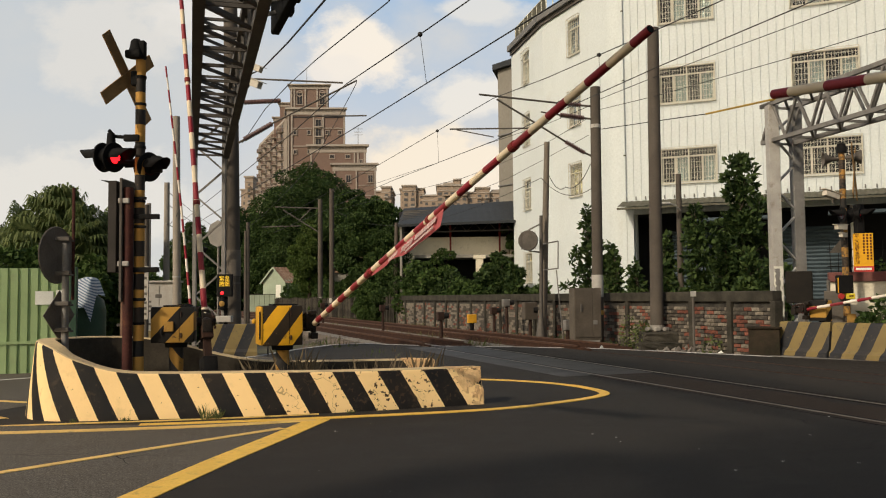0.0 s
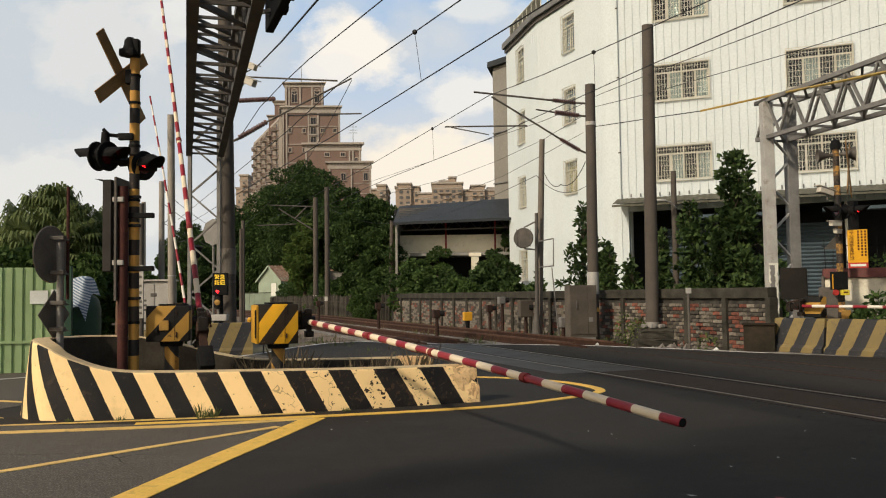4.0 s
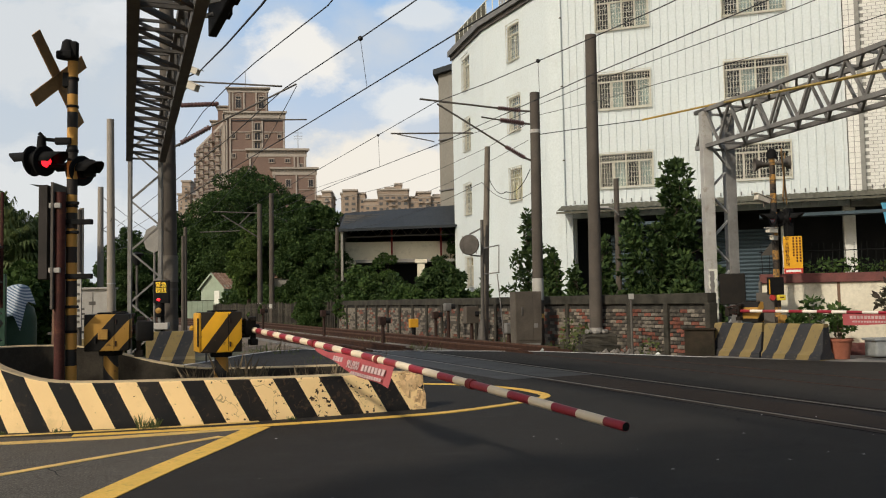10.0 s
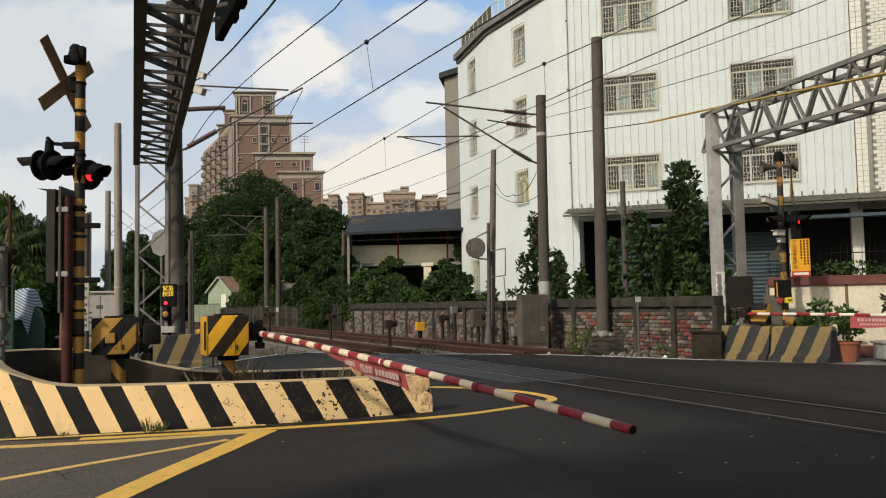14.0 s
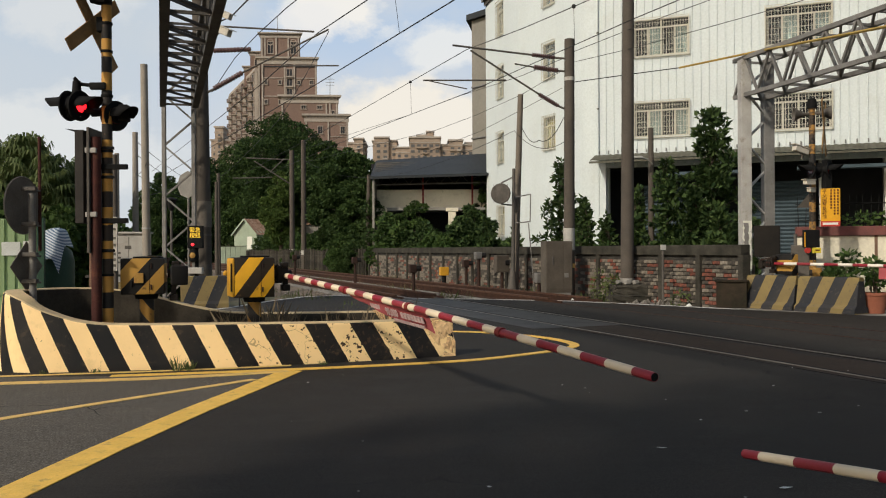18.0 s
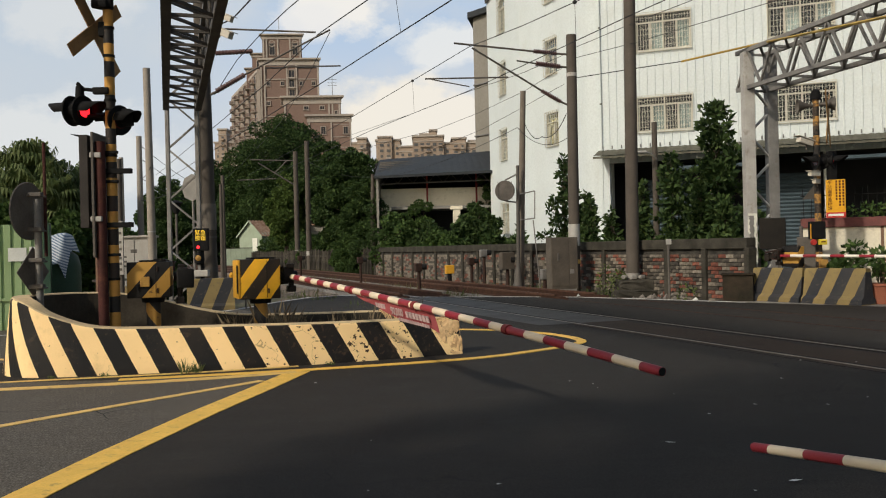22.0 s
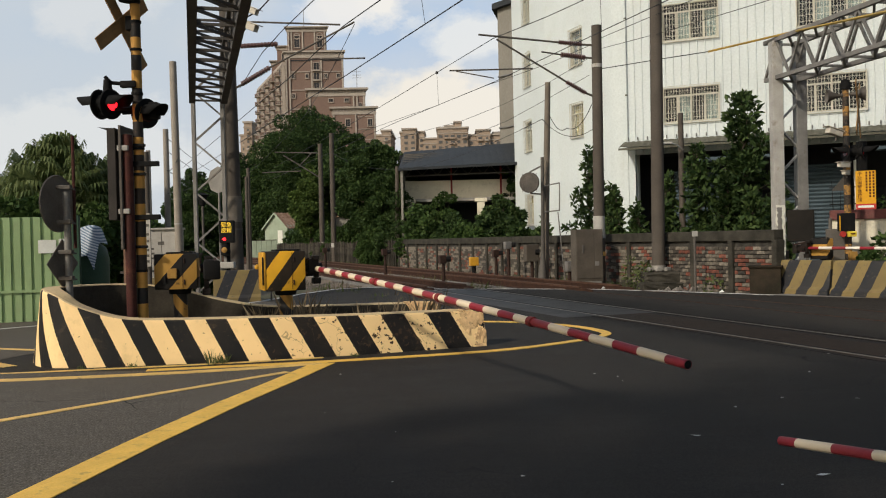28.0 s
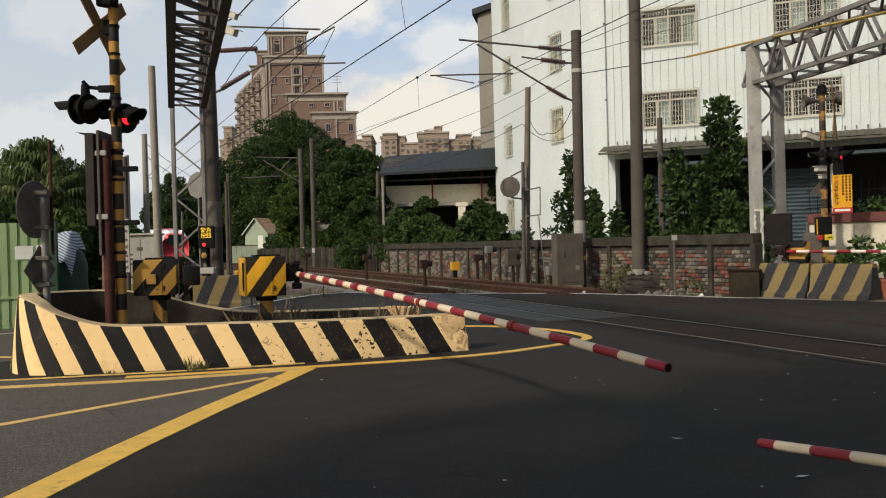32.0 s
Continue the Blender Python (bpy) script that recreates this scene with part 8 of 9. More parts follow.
turned(bm, [(0.0, -0.01), (0.33, -0.01), (0.33, 0.01), (0.0, 0.01)], 8, up_matrix((-0.45, -0.89, 0)), (0, 0, 2.88))
part("plate", bm, M["steel"], hx)
bm = bmesh.new()
rod(bm, (0.0, 0.05, 0), (0.0, 0.05, 3.2), 0.03, 0.03, 8)
part("pole", bm, M["steel"], hx)


# ---- cameras and speaker under the near frame ----
def cctv(p, d, label, k=1.0, dip=0.0):
    ob = thing("cctv_camera", p, math.degrees(math.atan2(d[1], d[0])), label, "camera", "cctv cameras")
    ob.matrix_basis = ob.matrix_basis @ Matrix.Rotation(radians(dip), 4, "Y") @ Matrix.Scale(k, 4)
    bm = bmesh.new()
    box(bm, (0, 0, 0), (0.48, 0.16, 0.15), 0.015)
    part("housing", bm, M["camera_white"], ob)
    bm = bmesh.new()
    box(bm, (0.03, 0, 0.09), (0.58, 0.2, 0.018), 0.004)
    part("sunshield", bm, M["camera_white"], ob)
    bm = bmesh.new()
    rod(bm, (0.2, 0, 0), (0.225, 0, 0), 0.045, 0.045, 12)
    part("lens", bm, M["black_metal"], ob)
    bm = bmesh.new()
    rod(bm, (-0.05, 0, -0.05), (-0.1, 0, -0.2), 0.025, 0.025, 8)
    part("bracket", bm, M["steel"], ob)


cctv((-4.32, 19.2, 6.52), (0.9, -0.35), "cream weatherproof camera on the lattice frame", 0.85, 24)
cctv((-4.32, 19.0, 6.12), (0.9, -0.42), "cream weatherproof camera on the lattice frame", 1.0, 24)
lp = thing("led_board", (-2.2, 10.9, 5.05), -70, "black display board slung beside the lattice frame", "display")
bm = bmesh.new()
box(bm, (0.0, 0.16, 0.15), (1.9, 0.12, 0.45), 0.02)
part("case", bm, M["black_metal"], lp)
for x in (-0.5, 0.1, 0.7):
    bm = bmesh.new()
    box(bm, (x, 0.26, 0.2), (0.22, 0.16, 0.24), 0.02)
    part("visor", bm, M["black_metal"], lp)
    bm = bmesh.new()
    bar(bm, (x, 0.1, 0.1), (x, -0.2, 0.0), 0.05, 0.05)
    part("hanger", bm, M["steel"], lp)

# ---- right side: painted wall, railing, sign, pots, far signal ----
WR0, WR1 = Vector((8.0, 18.1, 0)), Vector((16.4, 15.1, 0))
wr_d = (WR1 - WR0).normalized()
wr_yaw = math.degrees(math.atan2(wr_d.y, wr_d.x))
wl = thing("painted_wall", WR0, wr_yaw, "cream plastered wall with a dull red coping and rusty streaks", "wall")
LW = (WR1 - WR0).length
bm = bmesh.new()
box(bm, (LW / 2, 0.12, 0.70), (LW, 0.2, 1.75), 0.01)
part("wall_face", bm, M["cream_wall"], wl)
bm = bmesh.new()
box(bm, (LW / 2, 0.10, 1.62), (LW, 0.28, 0.20), 0.015)
part("coping", bm, M["red_band"], wl, "dull red painted coping")
bm = bmesh.new()
box(bm, (LW / 2, 0.0, 0.10), (LW, 0.05, 0.30), 0.008)
part("plinth", bm, M["red_band"], wl, "dull red painted plinth")
for x, h in ((1.55, 1.35), (2.6, 1.0), (4.2, 1.3), (5.6, 1.5)):
    bm = bmesh.new()
    box(bm, (x, 0.016, 1.52 - h / 2), (0.06, 0.006, h))
    part("rust_streak", bm, M["hut_roof"], wl)
n = int(LW / 0.14)
for i in range(n):
    bm = bmesh.new()
    x = 0.07 + i * 0.14
    rod(bm, (x, 0.14, 1.7), (x + (0.02 if i % 3 else -0.02), 0.14, 2.35 + 0.02 * (i % 2)), 0.009, 0.006, 5)
    part("railing_bar", bm, M["black_metal"], wl)
for z in (1.85, 2.2):
    bm = bmesh.new()
    rod(bm, (0, 0.14, z), (LW, 0.14, z), 0.012, 0.012, 6)
    part("railing_rail", bm, M["black_metal"], wl)
leaf_cloud("wall_creeper", [((x, 0.2 + .05 * math.sin(x * 3), 1.85 + 0.06 * math.sin(x * 5)), (0.28, 0.12, 0.14 + 0.06 * math.sin(x * 7))) for x in [0.9 + .28 * i for i in range(20)]], 1700, 0.055, M["leaf_mid"], wl, 210)


def pot_plant(x, y, kind, h, label, seed):
    ob = thing("potted_plant", (x, y, 0), 0, label, "plant", "potted plants")
    bm = bmesh.new()
    if kind == "pot":
        turned(bm, [(0.0, 0.0), (0.19, 0.0), (0.25, 0.34), (0.275, 0.35), (0.275, 0.40), (0.24, 0.40), (0.23, 0.34), (0.0, 0.34)], 26)
        part("pot", bm, M["terracotta"], ob, "terracotta pot", smooth=True)
    elif kind == "trough":
        box(bm, (0, 0, 0.19), (0.9, 0.42, 0.34), 0.03)
        box(bm, (0, 0, 0.36), (0.98, 0.48, 0.05), 0.015)
        part("trough", bm, M["planter"], ob, "grey planter trough")
    rr = random.Random(seed)
    bm = bmesh.new()
    blobs = []
    for i in range(5):
        a = rr.uniform(0, 6.28)
        top = Vector((0.14 * math.cos(a), 0.2 * math.sin(a), h * rr.uniform(.6, 1)))
        rod(bm, (0, 0, 0.3 if kind else 0), top, 0.014, 0.008, 6)
        blobs.append((tuple(top), (0.17, 0.17, 0.13)))
    part("stem", bm, M["trunk"], ob)
    leaf_cloud("foliage", blobs, 260, 0.07, M["leaf_purple"] if kind == "trough" else M["leaf_mid"], ob, seed, droop=0.1, long=2.6 if kind == "trough" else 1.8)


M["sign_yellow"] = surf("yellow sign paint", (0.80, 0.62, 0.06), None, 0.5)
M["leaf_purple"] = leafy("dark purple-green leaves", (0.05, 0.035, 0.03), (0.09, 0.09, 0.05))
pot_plant(8.82, 16.5, "pot", 0.95, "small shrub in a terracotta pot by the wall", 1)
pot_plant(9.98, 16.62, "trough", 1.35, "dark spiky plant in a grey planter trough", 2)
pot_plant(11.1, 16.2, "trough", 1.2, "dark spiky plant in a grey planter trough", 5)
pot_plant(8.35, 16.95, "", 0.8, "green weed bush at the wall's foot", 3)
pot_plant(8.6, 17.35, "", 1.15, "green weed bush at the wall's foot", 4)


def far_signal():
    ob = thing("crossing_signal", (8.02, 17.35, 0), 0, "far striped level-crossing post with horns, cameras and lamps", "signal")
    bm = bmesh.new()
    rod(bm, (0, 0, -0.1), (0, 0, 4.2), 0.07, 0.06, 16)
    part("post", bm, M["post_grimy"], ob, smooth=True)
    bm = bmesh.new()
    turned(bm, [(0.0, 4.34), (0.08, 4.3), (0.10, 4.2), (0.10, 4.12), (0.0, 4.12)], 14)
    part("cap", bm, M["black_metal"], ob, smooth=True)
    for dx, dy in ((0.34, -0.1), (-0.3, 0.05)):
        bm = bmesh.new()
        ax = up_matrix((dx, dy, 0))
        turned(bm, [(0.03, 0.05), (0.04, 0.14), (0.065, 0.22), (0.15, 0.36), (0.14, 0.36), (0.055, 0.23), (0.0, 0.18)], 16, ax, (0, 0, 4.02 if dx > 0 else 4.0))
        part("horn", bm, M["steel_dark"], ob, "grey horn loudspeaker", smooth=True)
    for a in (52, -52):
        bm = bmesh.new()
        box(bm, (0, 0, 0), (1.3, 0.16, 0.02), 0.003)
        b2 = part("crossbuck_board", bm, M["x_board"], ob, "tarnished crossbuck board seen edge-on")
        b2.matrix_basis = Matrix.Translation((0.22, -0.06, 3.72)) @ up_matrix((0.86, -0.51, 0)).to_4x4() @ Matrix.Rotation(radians(a), 4, "Z")
    dd = []
    for cc, d, lit in (((0.30, -0.1, 2.86), (0.75, -0.66, 0), True), ((0.16, 0.08, 2.86), (0.9, 0.4, 0), False), ((-0.05, -0.05, 2.86), (-0.95, -0.1, 0), False)):
        h = lamp_head_up(ob, cc, d, lit)
        if h:
            dd.append(h)
    bm = bmesh.new()
    box(bm, (0.3, 0.0, 2.62), (0.16, 0.16, 0.9), 0.02)
    part("lamp_case", bm, M["black_metal"], ob)
    bm = bmesh.new()
    box(bm, (-0.08, -0.10, 1.46), (0.30, 0.16, 0.36), 0.015)
    part("relay_box", bm, M["black_metal"], ob, "dark relay box with a yellow edge")
    bm = bmesh.new()
    box(bm, (-0.235, -0.17, 1.44), (0.012, 0.03, 0.30), 0.003)
    part("yellow_edge", bm, M["sign_orange"], ob)
    bm = bmesh.new()
    box(bm, (0.0, -0.17, 1.22), (0.16, 0.08, 0.11), 0.01)
    part("button_box", bm, M["sign_yellow"], ob, "yellow emergency button box")
    bm = bmesh.new()
    rod(bm, (-0.19, -0.17, 1.22), (-0.19, -0.215, 1.22), 0.06, 0.055, 14)
    part("red_button", bm, M["sign_red"], ob, "round red button")
    bm = bmesh.new()
    box(bm, (0.0, -0.214, 1.225), (0.09, 0.004, 0.025))
    part("character_bar", bm, M["sign_ink"], ob)
    bm = bmesh.new()
    box(bm, (0.03, -0.12, 0.74), (0.16, 0.1, 0.26), 0.015)
    part("amber_box", bm, M["latch_amber"], ob, "small dull amber box")
    bm = bmesh.new()
    prism(bm, [(-0.27, 0.0), (0.0, 0.0), (-0.02, 0.29)], -0.006, 0.006)
    tb = part("triangle_back", bm, M["steel_dark"], ob, "grey back of a triangular sign")
    tb.matrix_basis = pose(0.0, 0.1, 2.1, 90, 0, 0)
    return dd


FAR_DISCS = far_signal()
cctv((7.90, 17.22, 2.60), (-0.9, -0.5), "cream weatherproof camera on the far post", 0.6)
cctv((7.93, 17.2, 2.44), (-0.75, -0.7), "cream weatherproof camera on the far post", 0.5)
cctv((7.76, 17.3, 3.26), (-0.9, -0.35), "cream weatherproof camera on the far post", 0.75, -14)
sg = thing("warning_board", (8.22, 17.0, 1.72), -24, "orange-yellow notice board with dark characters over a red strip", "sign")
bm = bmesh.new()
box(bm, (0, 0, 0.41), (0.36, 0.02, 0.66), 0.004)
part("board", bm, M["sign_orange"], sg)
bm = bmesh.new()
box(bm, (0, 0, 0.035), (0.36, 0.022, 0.11), 0.003)
part("red_strip", bm, M["sign_red"], sg)
bm = bmesh.new()
box(bm, (0, -0.014, 0.035), (0.28, 0.004, 0.045))
part("pale_bar", bm, M["paper"], sg)
text_mesh("平\n交\n道\n緊\n急\n按\n鈕", 0.088, M["sign_ink"], sg, pose(-0.105, -0.013, 0.42, 90, 0, 0), "characters", 0.001, 0.0012)
for k in range(3):
    for j in range(9 if k else 7):
        bm = bmesh.new()
        box(bm, (0.015 + 0.062 * k, -0.012, 0.70 - j * 0.058), (0.034, 0.004, 0.042))
        part("character_bar", bm, M["sign_ink"], sg)
bb = thing("equipment_box", (7.50, 18.6, 0), -24, "tall matt black equipment box beside the frame leg", "cabinet")
bm = bmesh.new()
box(bm, (0.08, 0, 1.42), (0.54, 0.4, 0.68), 0.02)
part("case", bm, M["groove"], bb)
for x in (-0.2, 0.2):
    bm = bmesh.new()
    bar(bm, (x, 0, -0.1), (x, 0, 0.9), 0.06, 0.06)
    part("leg", bm, M["steel_dark"], bb)
db = thing("dark_cabinet", (7.95, 17.55, 0), -24, "narrow dark grey cabinet behind the barriers", "cabinet")
bm = bmesh.new()
box(bm, (-0.04, 0.06, 0.66), (0.46, 0.26, 1.34), 0.015)
part("case", bm, M["steel_dark"], db)
bm = bmesh.new()
rod(bm, (-0.18, 0.06, 1.3), (-0.18, 0.06, 1.56), 0.035, 0.035, 8)
part("vent", bm, M["steel_dark"], db)
wb = thing("rusted_box", (6.72, 18.35, 0), -24, "low rust-brown steel box at the wall's foot", "box")
bm = bmesh.new()
box(bm, (0, 0, 0.25), (0.62, 0.4, 0.6), 0.01)
part("case", bm, M["mossy_rust"], wb)
bm = bmesh.new()
box(bm, (0.0, -0.01, 0.57), (0.68, 0.46, 0.04), 0.01)
part("lid", bm, M["mossy_rust"], wb)

# ---- trackside things before the brick wall ----
cab = thing("signal_cabinet", (3.83, 23.55, -0.2), 12, "brown-grey steel signal cabinet on a low plinth", "cabinet")
bm = bmesh.new()
box(bm, (0, 0.2, 0.98), (0.78, 0.42, 1.42), 0.012)
part("body", bm, M["cabinet"], cab)
for x, w in ((-0.13, 0.5), (0.25, 0.24)):
    bm = bmesh.new()
    box(bm, (x, -0.018, 1.0), (w, 0.02, 1.3), 0.004)
    dr = part("door", bm, M["cabinet"], cab)
bm = bmesh.new()
box(bm, (-0.2, -0.035, 1.15), (0.05, 0.03, 0.22), 0.01)
part("handle", bm, M["steel_dark"], cab)
bm = bmesh.new()
box(bm, (0.2, -0.034, 0.75), (0.12, 0.012, 0.12), 0.003)
part("plate", bm, M["steel"], cab)
bm = bmesh.new()
box(bm, (0, 0.2, 0.13), (0.7, 0.4, 0.3), 0.02)
part("plinth", bm, M["concrete"], cab)


def dwarf(x, y, h, label, mat="rust_dark", head=(0.22, 0.2, 0.26)):
    ob = thing("track_device", (x, y, -0.22), 20, label, "track device", "track devices")
    bm = bmesh.new()
    rod(bm, (0, 0, 0), (0, 0, h), 0.06, 0.055, 10)
    part("stem", bm, M["rust_dark"], ob, smooth=True)
    bm = bmesh.new()
    box(bm, (-0.02, 0, h + head[2] / 2), head, 0.025)
    part("head", bm, M[mat], ob)
    bm = bmesh.new()
    rod(bm, (0.08, -0.1, h + head[2] * .55), (0.2, -0.16, h + head[2] * .55), 0.085, 0.085, 12)
    part("eye", bm, M["black_metal"], ob, smooth=True)


dwarf(-2.55, 34.0, 0.95, "rusty trackside device on a short post")
dwarf(-0.2, 26.5, 0.78, "rusty trackside device on a short post")
dwarf(1.67, 31.0, 0.85, "rusty trackside device on a short post")
dwarf(-6.24, 43.2, 1.0, "rusty trackside device on a short post")
dwarf(2.0, 29.2, 1.15, "grey detector head on a thin post", "steel", (0.25, 0.2, 0.25))
dwarf(2.65, 27.7, 0.75, "brown meter box on a stand", "cabinet", (0.45, 0.25, 0.55))
dwarf(3.5, 25.2, 0.5, "pale round detector by the cabinet", "steel", (0.2, 0.18, 0.3))
yb = thing("track_box", (0.9, 32.1, -0.2), 15, "bright orange-yellow trackside box on a short stand", "track device")
bm = bmesh.new()
box(bm, (0, 0, 0.66), (0.32, 0.24, 0.32), 0.02)
part("case", bm, M["orange_box"], yb)
bm = bmesh.new()
rod(bm, (0, 0, 0), (0, 0, 0.5), 0.07, 0.09, 10)
box(bm, (0, 0, 0.12), (0.34, 0.2, 0.05))
part("stand", bm, M["black_metal"], yb)
dm = thing("mirror_disc", (2.84, 26.7, -0.22), 0, "grey slatted disc on a stout dark pipe stand", "signal")
bm = bmesh.new()
rod(bm, (0.05, 0, 0), (0.1, 0, 4.0), 0.065, 0.05, 12)
rod(bm, (0.03, 0, 0), (0.05, 0, 0.9), 0.2, 0.07, 10)
part("stand", bm, M["steel_dark"], dm, smooth=True)
bm = bmesh.new()
turned(bm, [(0.0, -0.03), (0.30, -0.03), (0.32, 0.0), (0.30, 0.03), (0.0, 0.03)], 26, up_matrix((-0.35, -0.93, 0)), (-0.32, -0.08, 3.22))
part("disc", bm, M["panel_grey"], dm)
for k in range(6):
    bm = bmesh.new()
    x = -0.53 + k * 0.085
    bar(bm, (x, -0.10 + .03 * (5 - k) * .3, 2.94), (x, -0.10 + .03 * (5 - k) * .3, 3.5), 0.014, 0.014)
    part("slat", bm, M["steel_dark"], dm)
bm = bmesh.new()
rod(bm, (-0.3, -0.03, 3.55), (0.1, 0, 3.75), 0.025, 0.025, 8)
part("disc_arm", bm, M["steel"], dm)
bm = bmesh.new()
rod(bm, (-0.3, -0.03, 2.9), (0.1, 0, 2.85), 0.025, 0.025, 8)
part("disc_arm", bm, M["steel"], dm)
bm = bmesh.new()
rod(bm, (0.1, 0, 3.1), (0.62, 0, 3.2), 0.02, 0.02, 8)
rod(bm, (0.1, 0, 2.3), (0.62, 0, 2.35), 0.02, 0.02, 8)
rod(bm, (0.62, 0, 3.2), (0.6, 0, 2.35), 0.018, 0.018, 8)
rod(bm, (0.55, 0, 2.3), (0.75, 0.1, 0.0), 0.018, 0.018, 8)
part("frame", bm, M["steel"], dm)
sl_ = thing("street_lamp", (7.05, 25.8, 3.9), 0, "small street lamp with a curved arm", "lamp post")
bm = bmesh.new()
P = smooth_line([(0.0, 0, -0.1), (-0.2, -.1, 0.05), (-0.45, -.2, 0.10)], 4)
for a, b in zip(P, P[1:]):
    rod(bm, a, b, 0.025, 0.025, 8)
part("arm", bm, M["steel_pale"], sl_)
bm = bmesh.new()
box(bm, (-0.55, -0.24, 0.1), (0.36, 0.14, 0.07), 0.025)
part("lamp_head", bm, M["steel_pale"], sl_)
mp = thing("marker_post", (5.75, 20.2, -0.2), 0, "slim dark post with a square plate", "post")
bm = bmesh.new()
rod(bm, (0, 0, 0), (0, 0, 1.5), 0.03, 0.03, 8)
part("stem", bm, M["steel_dark"], mp)
bm = bmesh.new()
box(bm, (0, -0.03, 1.5), (0.13, 0.02, 0.13), 0.004)
part("plate", bm, M["steel_pale"], mp)
for i, (x, y, w) in enumerate(((5.9, 18.75, 0.07), (3.75, 21.1, 0.08), (0.55, 22.7, 0.10), (0.75, 22.6, 0.09), (-0.9, 23.9, 0.12), (1.95, 4.55, 0.05), (0.9, 21.8, 0.05), (3.1, 6.6, 0.03), (1.55, 5.5, 0.04))):
    ob = thing("litter_scrap", (x, y, 0.0), i * 40, "small scrap of white litter on the ground", "litter", "litter scraps")
    bm = bmesh.new()
    h = 0.14 if i < 2 else 0.05
    v = [bm.verts.new(p) for p in ((-w, 0, 0.01), (0, -w * .4, 0.012), (w, 0, 0.015), (w * .3, w * .3, h * .5 if i < 5 else .012))]
    bm.faces.new(v)
    part("scrap", bm, M["paper"], ob)

V, Fc = [], []
rg = random.Random(77)
for i in range(26):
    x, y, r = rg.uniform(-1.6, 5.0), 4.2 + 5.0 * rg.random(), rg.uniform(0.005, 0.012)
    b0 = len(V)
    V += [(x + r * 1.6, y, 0.008), (x - r, y + r, 0.008), (x - r * .6, y - r, 0.008), (x, y, 0.008 + r * 0.4)]
    Fc += [(b0, b0 + 1, b0 + 3), (b0 + 1, b0 + 2, b0 + 3), (b0 + 2, b0, b0 + 3)]
mesh_pieces("road_grit", V, Fc, M["white_line"], "small pale chips of grit on the road")

# ---- banners on the booms ----
def banner(parent, x0, x1, drops, seed, wave):
    """Cloth tied to the boom along its upper edge, with folds; drops: hanging length at its two ends."""
    V, Fc = [], []
    n, m = 48, 10
    ph = random.Random(seed).uniform(0, 6)
    for i in range(n + 1):
        u = i / n
        x = x0 + (x1 - x0) * u
        L = drops[0] + (drops[1] - drops[0]) * u ** 0.75
        for j in range(m + 1):
            k = j / m
            y = wave * k * (math.sin(u * 8 + ph) + 0.5 * math.sin(u * 19 + k * 3))
            z = -L * k * (0.93 + 0.07 * math.sin(u * 11 + 1)) - 0.05 * math.sin(math.pi * min(u * 2.2, 1)) * (1 - k) * (drops[0] < 0.1)
            V.append((x + 0.04 * k * math.sin(u * 7), y, z))
    for i in range(n):
        for j in range(m):
            Fc.append((i * (m + 1) + j, (i + 1) * (m + 1) + j, (i + 1) * (m + 1) + j + 1, i * (m + 1) + j + 1))
    return flat("banner", V, Fc, M["banner"], parent, "faded red cloth banner with white print", smooth=True)


def print_bars(cloth, rows):
    """Unreadable print: rows of (first x, z, count, pitch, width, height)."""
    for x, z, cnt, pitch, w, h in rows:
        for k in range(cnt):
            bm = bmesh.new()
            box(bm, (x + k * pitch, -0.013, z), (w, 0.006, h))
            part("character_bar", bm, M["banner_ink"], cloth)


BAN_B = banner(boom_b, 2.28, 4.22, (0.05, 0.26), 3, 0.012)
text_mesh("90,000", 0.105, M["banner_ink"], BAN_B, pose(3.42, -0.013, -0.12, 90, 0, 0), "print", 0.003)
print_bars(BAN_B, ((2.94, -0.095, 4, 0.062, 0.045, 0.045), (3.66, -0.12, 7, 0.072, 0.052, 0.055), (3.45, -0.185, 13, 0.052, 0.036, 0.028)))
BAN_D = banner(boom_d, 2.38, 5.3, (0.25, 0.25), 5, 0.008)
text_mesh("90,000", 0.09, M["banner_ink"], BAN_D, pose(3.75, -0.016, -0.10, 90, 0, 0), "print", 0.006)
print_bars(BAN_D, ((2.56, -0.10, 14, 0.07, 0.05, 0.055), (4.05, -0.10, 12, 0.07, 0.05, 0.055), (2.6, -0.18, 36, 0.055, 0.038, 0.032)))


